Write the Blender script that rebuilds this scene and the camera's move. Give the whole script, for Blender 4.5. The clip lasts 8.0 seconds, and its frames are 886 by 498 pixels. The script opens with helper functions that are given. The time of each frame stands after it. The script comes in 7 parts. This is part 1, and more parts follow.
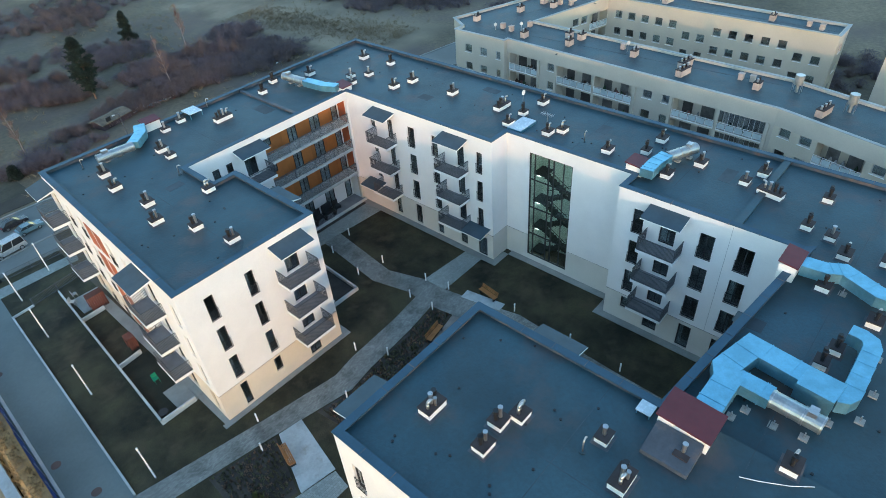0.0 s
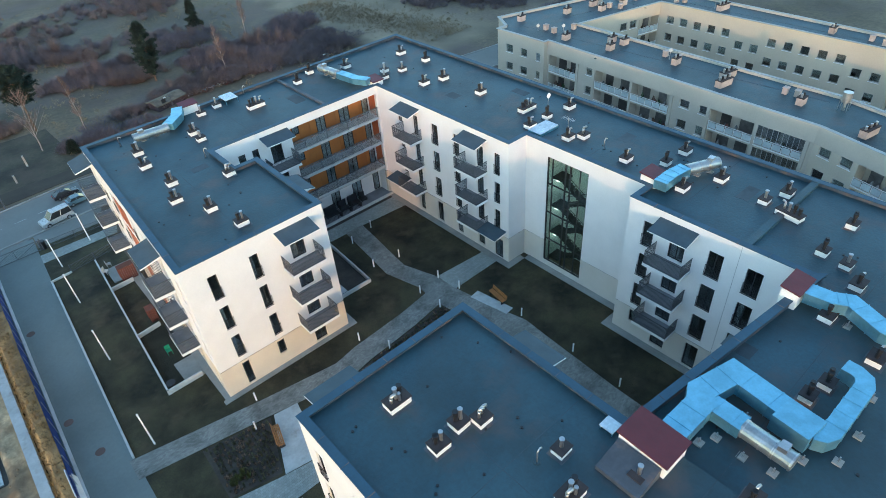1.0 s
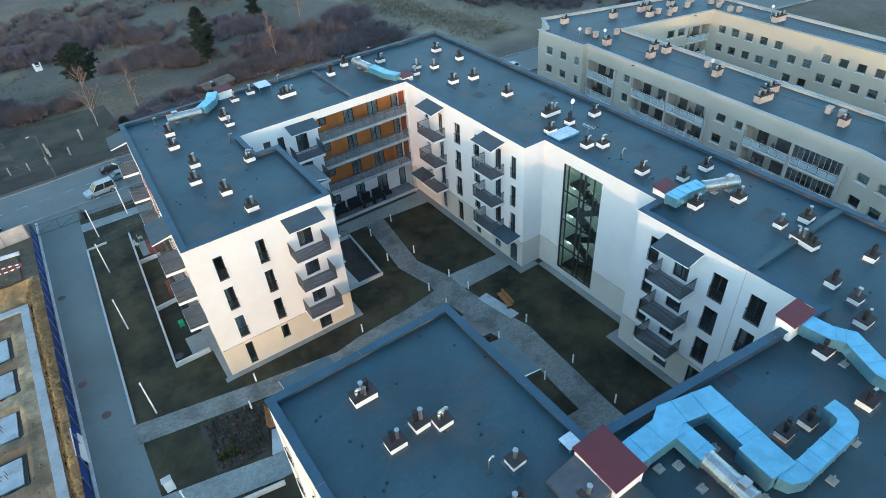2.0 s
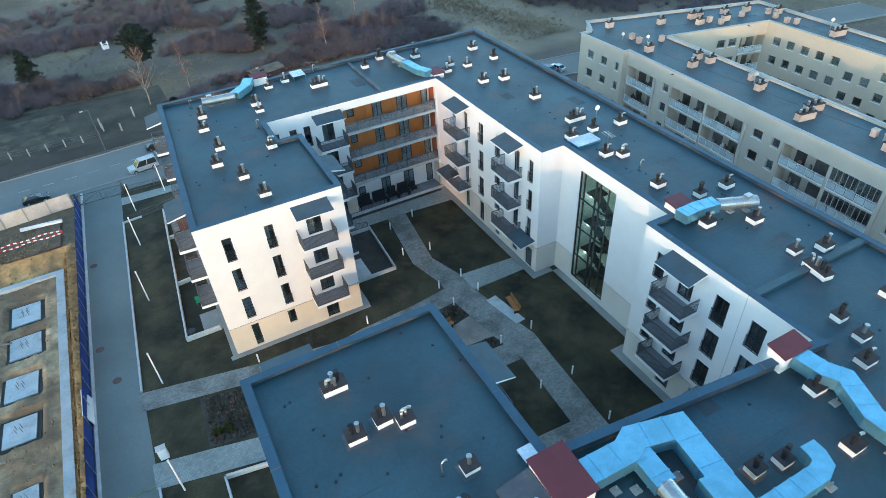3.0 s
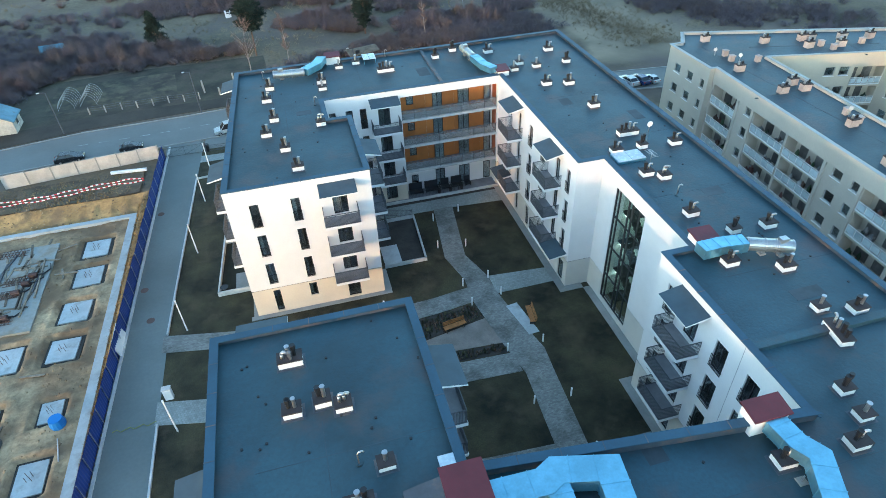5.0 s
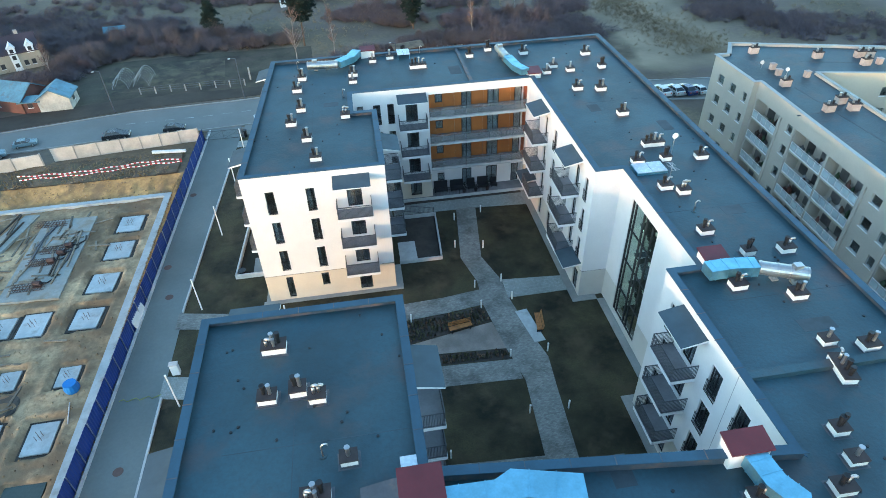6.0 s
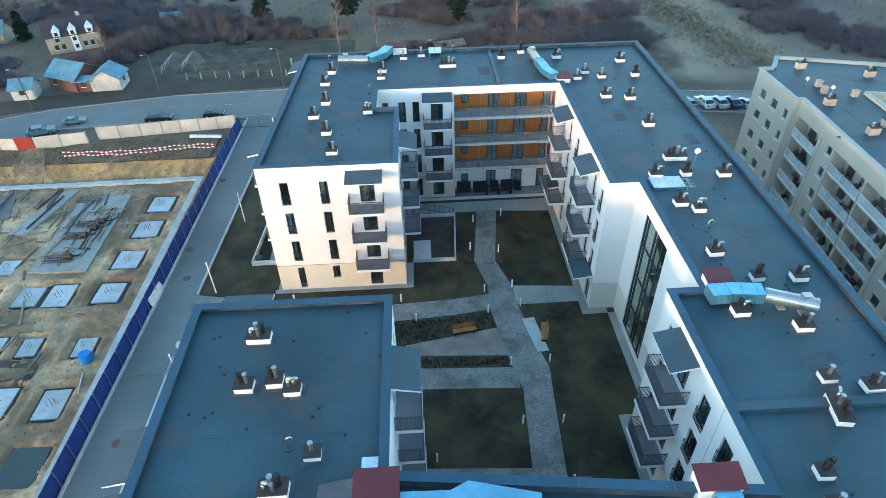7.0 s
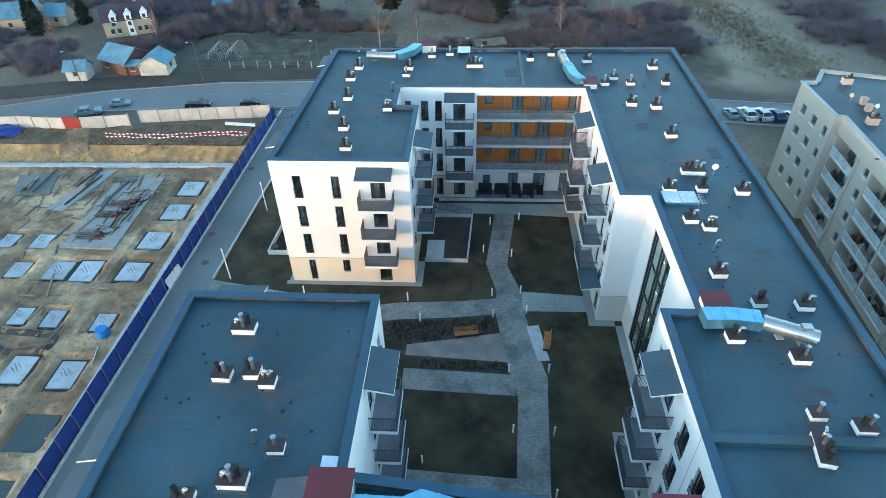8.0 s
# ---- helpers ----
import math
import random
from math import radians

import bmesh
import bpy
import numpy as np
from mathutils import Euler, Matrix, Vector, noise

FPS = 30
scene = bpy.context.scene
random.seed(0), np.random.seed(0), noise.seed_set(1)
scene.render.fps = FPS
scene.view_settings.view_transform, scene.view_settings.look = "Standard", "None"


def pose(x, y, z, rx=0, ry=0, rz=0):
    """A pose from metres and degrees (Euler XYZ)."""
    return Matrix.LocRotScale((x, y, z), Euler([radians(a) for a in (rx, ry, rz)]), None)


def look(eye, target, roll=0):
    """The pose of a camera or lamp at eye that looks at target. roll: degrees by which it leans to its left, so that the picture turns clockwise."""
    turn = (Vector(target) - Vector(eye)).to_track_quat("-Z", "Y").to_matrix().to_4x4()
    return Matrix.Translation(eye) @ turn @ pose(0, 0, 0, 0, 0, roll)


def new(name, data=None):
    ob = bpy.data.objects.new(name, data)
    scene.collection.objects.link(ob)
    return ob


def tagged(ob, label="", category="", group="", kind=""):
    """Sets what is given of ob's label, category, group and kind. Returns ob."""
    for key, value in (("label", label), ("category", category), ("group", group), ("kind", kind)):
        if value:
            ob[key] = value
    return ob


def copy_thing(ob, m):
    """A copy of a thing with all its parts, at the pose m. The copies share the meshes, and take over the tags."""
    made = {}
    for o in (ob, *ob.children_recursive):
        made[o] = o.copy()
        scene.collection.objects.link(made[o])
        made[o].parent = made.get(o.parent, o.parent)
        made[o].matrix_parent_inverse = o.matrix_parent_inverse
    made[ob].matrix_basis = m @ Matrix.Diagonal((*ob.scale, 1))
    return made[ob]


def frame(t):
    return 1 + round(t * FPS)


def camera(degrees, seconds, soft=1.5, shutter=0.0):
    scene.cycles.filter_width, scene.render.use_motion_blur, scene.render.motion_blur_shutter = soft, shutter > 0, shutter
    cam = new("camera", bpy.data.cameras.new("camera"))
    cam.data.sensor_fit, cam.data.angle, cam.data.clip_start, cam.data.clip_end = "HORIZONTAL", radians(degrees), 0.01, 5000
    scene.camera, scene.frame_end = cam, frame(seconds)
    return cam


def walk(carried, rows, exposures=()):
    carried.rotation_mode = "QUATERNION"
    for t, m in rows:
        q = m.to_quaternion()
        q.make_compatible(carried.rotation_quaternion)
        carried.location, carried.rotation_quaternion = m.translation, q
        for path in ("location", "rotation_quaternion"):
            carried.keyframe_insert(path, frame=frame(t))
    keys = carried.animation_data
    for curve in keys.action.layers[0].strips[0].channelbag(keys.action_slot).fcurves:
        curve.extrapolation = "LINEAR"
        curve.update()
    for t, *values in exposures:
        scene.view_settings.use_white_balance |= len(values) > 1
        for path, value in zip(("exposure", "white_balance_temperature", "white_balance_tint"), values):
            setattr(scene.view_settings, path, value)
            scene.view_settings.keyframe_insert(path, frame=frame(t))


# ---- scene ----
cam = camera(72.3, 8.0, soft=0.5)
ROWS = [
    (0.0, -20.133, -32.304, 38.027, 51.267, 3.735, -48.748),
    (0.5, -18.755, -33.845, 37.900, 51.417, 3.827, -45.232),
    (1.0, -17.311, -35.210, 37.839, 51.521, 3.753, -41.801),
    (1.5, -15.806, -36.427, 37.806, 51.590, 3.589, -38.413),
    (2.0, -14.247, -37.513, 37.778, 51.634, 3.385, -35.042),
    (2.5, -12.646, -38.478, 37.739, 51.663, 3.172, -31.677),
    (3.0, -11.019, -39.329, 37.681, 51.683, 2.964, -28.315),
    (3.5, -9.379, -40.066, 37.602, 51.700, 2.764, -24.965),
    (4.0, -7.741, -40.685, 37.508, 51.716, 2.566, -21.638),
    (4.5, -6.117, -41.184, 37.405, 51.733, 2.361, -18.351),
    (5.0, -4.516, -41.558, 37.306, 51.748, 2.139, -15.120),
    (5.5, -2.940, -41.807, 37.223, 51.756, 1.897, -11.959),
    (6.0, -1.386, -41.931, 37.169, 51.750, 1.636, -8.877),
    (6.5, 0.158, -41.936, 37.156, 51.719, 1.375, -5.876),
    (7.0, 1.714, -41.836, 37.193, 51.648, 1.144, -2.949),
    (7.5, 3.315, -41.651, 37.286, 51.521, 0.996, -0.073),
    (8.0, 5.008, -41.410, 37.436, 51.315, 1.010, 2.786),
]
walk(cam, [(t, pose(x, y, z, rx, ry, rz)) for t, x, y, z, rx, ry, rz in ROWS],
     [(0.0, 2.25, 5620, 4), (3.0, 2.49, 5560, 3), (8.0, 2.63, 5540, 2)])

# ---- world and sun ----
SUN_TO = Vector((-0.74, -0.67, 0.0)).normalized()
SUN_UP = radians(6.0)
world = bpy.data.worlds.new("world")
scene.world = world
world.use_nodes = True
wn = world.node_tree
sky = wn.nodes.new("ShaderNodeTexSky")
sky.sky_type = "NISHITA"
sky.sun_disc = False
sky.dust_density = 0.35
sky.ozone_density = 1.25
sky.sun_elevation = SUN_UP
sky.sun_rotation = math.atan2(SUN_TO.x, SUN_TO.y)
wn.links.new(sky.outputs[0], wn.nodes["Background"].inputs["Color"])
wn.nodes["Background"].inputs["Strength"].default_value = 0.15
sun = new("sun", bpy.data.lights.new("sun", "SUN"))
sun.data.energy = 0.33
sun.data.angle = radians(0.7)
sun.data.color = (1.0, 0.50, 0.26)
sun.matrix_world = look((0, 0, 60), Vector((0, 0, 60)) - SUN_TO * math.cos(SUN_UP) - Vector((0, 0, math.sin(SUN_UP))))


# ---- mesh helpers ----
class Shape:
    """Collects boxes, prisms and tubes for one mesh."""

    def __init__(self):
        self.v, self.f, self.k = [], [], []

    def face(self, pts, k=0):
        n = len(self.v)
        self.v += [tuple(p) for p in pts]
        self.f.append(tuple(range(n, n + len(pts))))
        self.k.append(k)

    def box(self, x0, x1, y0, y1, z0, z1, k=0, m=None):
        c = [(x0, y0, z0), (x1, y0, z0), (x1, y1, z0), (x0, y1, z0), (x0, y0, z1), (x1, y0, z1), (x1, y1, z1), (x0, y1, z1)]
        if m is not None:
            c = [tuple(m @ Vector(p)) for p in c]
        n = len(self.v)
        self.v += c
        self.f += [tuple(n + i for i in q) for q in ((0, 3, 2, 1), (4, 5, 6, 7), (0, 1, 5, 4), (1, 2, 6, 5), (2, 3, 7, 6), (3, 0, 4, 7))]
        self.k += [k] * 6
        return self

    def prism(self, poly, z0, z1, k=0, top=None):
        n, c = len(self.v), len(poly)
        self.v += [(p[0], p[1], z0) for p in poly] + [(p[0], p[1], z1) for p in poly]
        self.f += [tuple(range(n + c - 1, n - 1, -1)), tuple(range(n + c, n + 2 * c))]
        self.f += [(n + i, n + (i + 1) % c, n + c + (i + 1) % c, n + c + i) for i in range(c)]
        self.k += [k, k if top is None else top] + [k] * c
        return self

    def tube(self, a, b, r, r2=None, n=8, k=0, caps=True):
        a, b = Vector(a), Vector(b)
        r2 = r if r2 is None else r2
        q = (b - a).to_track_quat("Z", "Y")
        o = len(self.v)
        for p, s in ((a, r), (b, r2)):
            for i in range(n):
                t = 2 * math.pi * i / n
                self.v.append(tuple(p + q @ Vector((s * math.cos(t), s * math.sin(t), 0))))
        for i in range(n):
            j = (i + 1) % n
            self.f.append((o + i, o + j, o + n + j, o + n + i))
            self.k.append(k)
        if caps:
            self.f += [tuple(range(o + n - 1, o - 1, -1)), tuple(range(o + n, o + 2 * n))]
            self.k += [k, k]
        return self

    def chain(self, pts, radii, n=8, k=0):
        """One bent tube through pts."""
        pts = [Vector(p) for p in pts]
        o = len(self.v)
        for i, p in enumerate(pts):
            q = (pts[min(i + 1, len(pts) - 1)] - pts[max(i - 1, 0)]).to_track_quat("Z", "Y")
            for j in range(n):
                t = 2 * math.pi * j / n
                self.v.append(tuple(p + q @ Vector((radii[i] * math.cos(t), radii[i] * math.sin(t), 0))))
        for i in range(len(pts) - 1):
            for j in range(n):
                h = (j + 1) % n
                self.f.append((o + i * n + j, o + i * n + h, o + i * n + n + h, o + i * n + n + j))
                self.k.append(k)
        e = o + (len(pts) - 1) * n
        self.f += [tuple(range(o + n - 1, o - 1, -1)), tuple(range(e, e + n))]
        self.k += [k, k]
        return self

    def path(self, pts, r, n=8, k=0):
        return self.chain(pts, [r] * len(pts), n, k)

    def mesh(self, name, mats, smooth=False):
        me = bpy.data.meshes.new(name)
        me.from_pydata(self.v, [], self.f)
        for m in mats if isinstance(mats, (list, tuple)) else [mats]:
            me.materials.append(m)
        me.polygons.foreach_set("material_index", self.k)
        if smooth:
            me.polygons.foreach_set("use_smooth", [True] * len(me.polygons))
        me.update()
        return me


def part(name, shape, mats, parent, label="", smooth=False):
    """One mesh under a thing or under a part."""
    me = shape if isinstance(shape, bpy.types.Mesh) else shape.mesh(name, mats, smooth)
    ob = new(name, me)
    ob.parent = parent
    return tagged(ob, label) if label else ob


def thing(name, label, category, at=(0, 0, 0), group="", kind=""):
    ob = new(name)
    ob.location = at
    ob.empty_display_size = 0.2
    return tagged(ob, label, category, group, kind)


def flat(name, shape, mats, label="", category="", kind="structure", smooth=False):
    return tagged(new(name, shape.mesh(name, mats, smooth)), label, category, "", kind)


def wall_shape(a, b, z0, z1, holes, depth=0.3, k=0):
    """A wall from a to b (its outside to the right of that way) with rectangular holes (u0, u1, z0, z1)."""
    s = Shape()
    a, b = Vector((a[0], a[1], 0)), Vector((b[0], b[1], 0))
    L = (b - a).length
    d = (b - a) / L
    n = Vector((-d.y, d.x, 0))
    us = sorted({0.0, L, *[min(max(h[i], 0), L) for h in holes for i in (0, 1)]})
    zs = sorted({z0, z1, *[min(max(h[i], z0), z1) for h in holes for i in (2, 3)]})

    def p(u, z, e):
        q = a + d * u + n * e
        return (q.x, q.y, z)

    def solid(u, z):
        return z0 < z < z1 and 0 < u < L and not any(h[0] < u < h[1] and h[2] < z < h[3] for h in holes)
    for i in range(len(us) - 1):
        for j in range(len(zs) - 1):
            u0, u1, w0, w1 = us[i], us[i + 1], zs[j], zs[j + 1]
            um, wm = (u0 + u1) / 2, (w0 + w1) / 2
            if not solid(um, wm):
                continue
            s.face([p(u0, w0, 0), p(u1, w0, 0), p(u1, w1, 0), p(u0, w1, 0)], k)
            s.face([p(u0, w0, depth), p(u0, w1, depth), p(u1, w1, depth), p(u1, w0, depth)], k)
            for uu, side in ((u0, -1), (u1, 1)):
                if 0.001 < uu < L - 0.001 and not solid(uu + side * 0.001, wm):
                    s.face([p(uu, w0, 0), p(uu, w0, depth), p(uu, w1, depth), p(uu, w1, 0)], k)
            for ww, side in ((w0, -1), (w1, 1)):
                if not solid(um, ww + side * 0.001):
                    s.face([p(u0, ww, 0), p(u1, ww, 0), p(u1, ww, depth), p(u0, ww, depth)], k)
    return s


def offset_poly(poly, e):
    """The polygon (counter-clockwise) moved inwards by e."""
    out = []
    c = len(poly)
    for i in range(c):
        p0, p1, p2 = (Vector(poly[(i + j) % c]) for j in (-1, 0, 1))
        d1, d2 = (p1 - p0).normalized(), (p2 - p1).normalized()
        n1, n2 = Vector((-d1.y, d1.x)), Vector((-d2.y, d2.x))
        m = (n1 + n2) / (1 + n1.dot(n2))
        out.append(tuple(p1 + m * e))
    return out


def place(ax, ay, az, angle):
    return Matrix.Translation((ax, ay, az)) @ Matrix.Rotation(angle, 4, "Z")


# ---- materials ----
def mat(name, c, rough=0.8, var=0.15, big=0.25, fine=6.0, bump=0.0, metal=0.0, c2=None, each=0.0, stain=None, spec=0.5):
    """Base colour with broad and fine variation, in metres of the world; each: change from object to object; stain: (colour, share, scale)."""
    m = bpy.data.materials.new(name)
    m.use_nodes = True
    t = m.node_tree
    N, Lk = t.nodes, t.links
    bs = N["Principled BSDF"]
    bs.inputs["Metallic"].default_value = metal
    bs.inputs["Specular IOR Level"].default_value = spec
    geo = N.new("ShaderNodeNewGeometry")

    def noise_tex(scale, detail=4.0):
        n = N.new("ShaderNodeTexNoise")
        n.inputs["Scale"].default_value = scale
        n.inputs["Detail"].default_value = detail
        n.inputs["Roughness"].default_value = 0.6
        Lk.new(geo.outputs["Position"], n.inputs["Vector"])
        return n.outputs["Fac"]

    def ramp(src, lo, hi, c0, c1):
        r = N.new("ShaderNodeMapRange")
        r.inputs["From Min"].default_value, r.inputs["From Max"].default_value = lo, hi
        r.inputs["To Min"].default_value, r.inputs["To Max"].default_value = c0, c1
        Lk.new(src, r.inputs["Value"])
        return r.outputs["Result"]

    def mix(fac, a, b, kind="MIX"):
        x = N.new("ShaderNodeMix")
        x.data_type, x.blend_type = "RGBA", kind
        for sock, val in ((x.inputs["Factor"], fac), (x.inputs["A"], a), (x.inputs["B"], b)):
            if hasattr(val, "is_linked"):
                Lk.new(val, sock)
            elif isinstance(val, (int, float)):
                sock.default_value = val
            else:
                sock.default_value = (*val, 1)
        return x.outputs["Result"]
    big_n, fine_n = noise_tex(big), noise_tex(fine)
    lo = tuple(x * (1 - var) for x in c)
    hi = tuple(min(1, x * (1 + var)) for x in (c2 or c))
    col = mix(ramp(big_n, 0.36, 0.64, 0, 1), lo, hi)
    v = ramp(fine_n, 0.3, 0.7, 1 - var * 0.8, 1 + var * 0.5)
    hs = N.new("ShaderNodeHueSaturation")
    Lk.new(col, hs.inputs["Color"])
    Lk.new(v, hs.inputs["Value"])
    col = hs.outputs["Color"]
    if each:
        oi = N.new("ShaderNodeObjectInfo")
        h2 = N.new("ShaderNodeHueSaturation")
        Lk.new(col, h2.inputs["Color"])
        Lk.new(ramp(oi.outputs["Random"], 0, 1, 1 - each, 1 + each), h2.inputs["Value"])
        col = h2.outputs["Color"]
    if stain:
        col = mix(ramp(noise_tex(stain[2], 6.0), 0.62 - stain[1] * 0.3, 0.78 - stain[1] * 0.3, 0, 0.75), col, stain[0])
    Lk.new(col, bs.inputs["Base Color"])
    Lk.new(ramp(fine_n, 0.3, 0.7, max(0.03, rough - 0.08), min(1, rough + 0.08)), bs.inputs["Roughness"])
    if bump:
        b = N.new("ShaderNodeBump")
        b.inputs["Strength"].default_value = bump
        b.inputs["Distance"].default_value = 0.05
        Lk.new(fine_n, b.inputs["Height"])
        Lk.new(b.outputs["Normal"], bs.inputs["Normal"])
    return m


def pavers(name, c, sx, sy, mortar, jitter=0.25, wear=None):
    """Small concrete blocks, laid in courses, with sanded joints and odd darker blocks."""
    m = mat(name, c, 0.85, 0.12, 0.3, 3.0, stain=wear)
    t = m.node_tree
    N, Lk = t.nodes, t.links
    bs = N["Principled BSDF"]
    old = bs.inputs["Base Color"].links[0].from_socket
    geo = N.new("ShaderNodeNewGeometry")
    br = N.new("ShaderNodeTexBrick")
    br.inputs["Scale"].default_value = 1.0
    br.inputs["Brick Width"].default_value, br.inputs["Row Height"].default_value = sx, sy
    br.inputs["Mortar Size"].default_value = mortar
    br.inputs["Color1"].default_value = (1 + jitter,) * 3 + (1,)
    br.inputs["Color2"].default_value = (1 - jitter,) * 3 + (1,)
    br.inputs["Mortar"].default_value = (0.72, 0.72, 0.69, 1)
    Lk.new(geo.outputs["Position"], br.inputs["Vector"])
    x = N.new("ShaderNodeMix")
    x.data_type, x.blend_type = "RGBA", "MULTIPLY"
    x.inputs["Factor"].default_value = 1.0
    Lk.new(old, x.inputs["A"])
    Lk.new(br.outputs["Color"], x.inputs["B"])
    Lk.new(x.outputs["Result"], bs.inputs["Base Color"])
    b = N.new("ShaderNodeBump")
    b.inputs["Strength"].default_value, b.inputs["Distance"].default_value = 0.4, 0.02
    b.invert = True
    Lk.new(br.outputs["Fac"], b.inputs["Height"])
    Lk.new(b.outputs["Normal"], bs.inputs["Normal"])
    return m


def glass(name, tint, clear, sheen=0.09):
    """A pane: a clear part that lets the room behind show, under a sheen."""
    m = bpy.data.materials.new(name)
    m.use_nodes = True
    t = m.node_tree
    N, Lk = t.nodes, t.links
    N.remove(N["Principled BSDF"])
    tr, gl, lw, mx, pw, ad = (N.new(k) for k in ("ShaderNodeBsdfTransparent", "ShaderNodeBsdfGlossy", "ShaderNodeLayerWeight", "ShaderNodeMixShader", "ShaderNodeMath", "ShaderNodeMath"))
    tr.inputs["Color"].default_value = (*[x * clear for x in tint], 1)
    gl.inputs["Roughness"].default_value = 0.03
    gl.inputs["Color"].default_value = (0.9, 0.95, 1, 1)
    lw.inputs["Blend"].default_value = 0.5
    pw.operation, ad.operation = "POWER", "MULTIPLY_ADD"
    pw.inputs[1].default_value = 4.0
    ad.inputs[1].default_value, ad.inputs[2].default_value = 0.85, sheen
    Lk.new(lw.outputs["Facing"], pw.inputs[0])
    Lk.new(pw.outputs[0], ad.inputs[0])
    Lk.new(ad.outputs[0], mx.inputs[0])
    Lk.new(tr.outputs[0], mx.inputs[1])
    Lk.new(gl.outputs[0], mx.inputs[2])
    Lk.new(mx.outputs[0], N["Material Output"].inputs["Surface"])
    return m


def veil(name, c, clear):
    """Frosted or mesh-backed panel: part cloth-like sheet, part see-through."""
    m = glass(name, (1, 1, 1), 1.0)
    t = m.node_tree
    N, Lk = t.nodes, t.links
    mx, df = N.new("ShaderNodeMixShader"), N.new("ShaderNodeBsdfDiffuse")
    df.inputs["Color"].default_value = (*c, 1)
    mx.inputs[0].default_value = clear
    Lk.new(df.outputs[0], mx.inputs[1])
    Lk.new(N["Mix Shader"].outputs[0], mx.inputs[2])
    Lk.new(mx.outputs[0], N["Material Output"].inputs["Surface"])
    return m


RENDER_WHITE = mat("white_render", (0.73, 0.71, 0.695), 0.85, 0.035, 0.35, 9.0, 0.15)
RENDER_CREAM = mat("cream_render", (0.62, 0.54, 0.43), 0.85, 0.05, 0.3, 9.0, 0.15)
PLINTH_GREY = mat("plinth_render", (0.58, 0.55, 0.50), 0.85, 0.05, 0.3, 9.0, 0.15)
RENDER_TAN = mat("tan_render", (0.46, 0.42, 0.35), 0.85, 0.06, 0.2, 7.0, 0.15)
RENDER_YELLOW = mat("yellow_render", (0.51, 0.455, 0.36), 0.85, 0.06, 0.2, 7.0, 0.15)
FELT = mat("roofing_felt", (0.026, 0.060, 0.077), 0.58, 0.28, 0.18, 5.0, 0.4, stain=((0.072, 0.060, 0.060), 0.30, 0.3), spec=0.55)
COPING = mat("coping_metal", (0.032, 0.076, 0.118), 0.6, 0.14, 0.5, 8.0, metal=0.1)
LINING = mat("parapet_lining", (0.06, 0.075, 0.095), 0.6, 0.2, 0.8, 4.0, stain=((0.16, 0.10, 0.07), 0.35, 0.8))
FRAME = mat("dark_frame", (0.020, 0.022, 0.026), 0.5, 0.1, 1.0, 8.0)
STEEL = mat("painted_steel", (0.075, 0.08, 0.09), 0.5, 0.1, 1.0, 8.0)
SLAB = mat("balcony_concrete", (0.20, 0.20, 0.21), 0.85, 0.12, 0.8, 7.0, 0.2)
SLAB_EDGE = mat("white_edge", (0.74, 0.74, 0.73), 0.8, 0.05, 0.8, 7.0)
CANOPY = mat("canopy_sheet", (0.052, 0.078, 0.098), 0.7, 0.12, 0.8, 5.0)
GLASS = glass("window_glass", (0.80, 0.86, 0.88), 0.86, 0.13)
GLASS_CLEAR = glass("stair_glass", (0.90, 0.96, 0.93), 0.92, 0.07)
GLASS_RAIL = veil("rail_glass", (0.20, 0.215, 0.225), 0.62)
ROOM = mat("room_plaster", (0.45, 0.43, 0.40), 0.9, 0.2, 0.4, 3.0)
CURTAIN = mat("curtain_cloth", (0.5, 0.5, 0.48), 0.9, 0.15, 1.0, 12.0, each=0.5)
ORANGE = mat("orange_panel", (0.38, 0.135, 0.030), 0.6, 0.10, 0.6, 5.0, each=0.16)
RUST = mat("brick_red_panel", (0.36, 0.09, 0.03), 0.6, 0.10, 0.6, 5.0, each=0.1)
GALVANISED = mat("galvanised_sheet", (0.23, 0.47, 0.60), 0.42, 0.11, 1.2, 9.0, metal=0.85)
STEEL_PIPE = mat("bright_pipe", (0.5, 0.5, 0.5), 0.35, 0.1, 2.0, 10.0, metal=0.9)
BLACK_PIPE = mat("black_pipe", (0.015, 0.015, 0.017), 0.45, 0.1, 2.0, 9.0)
VENT_WHITE = mat("vent_plaster", (0.80, 0.79, 0.76), 0.85, 0.05, 1.2, 9.0, stain=((0.5, 0.42, 0.34), 0.05, 2.0))
VENT_TOP = mat("vent_top", (0.040, 0.030, 0.030), 0.8, 0.2, 1.5, 7.0)
MAROON = mat("maroon_sheet", (0.10, 0.016, 0.022), 0.55, 0.12, 0.9, 7.0)
SKYLIGHT = mat("skylight_dome", (0.52, 0.60, 0.66), 0.25, 0.1, 0.8, 5.0)
CONCRETE = mat("concrete", (0.27, 0.27, 0.255), 0.85, 0.12, 0.5, 5.0, 0.2)
FOOTING = mat("footing_concrete", (0.43, 0.46, 0.46), 0.85, 0.12, 0.6, 5.0, 0.2, stain=((0.26, 0.25, 0.22), 0.25, 0.9), each=0.12)
PALE_CONCRETE = mat("pale_concrete", (0.50, 0.50, 0.49), 0.85, 0.12, 0.6, 5.0, 0.2, stain=((0.3, 0.29, 0.27), 0.1, 1.1))
ASPHALT = mat("drive_slabs", (0.155, 0.178, 0.170), 0.85, 0.12, 0.12, 4.0, 0.2)
ROAD = mat("road_asphalt", (0.165, 0.170, 0.160), 0.85, 0.12, 0.1, 3.0, 0.2)
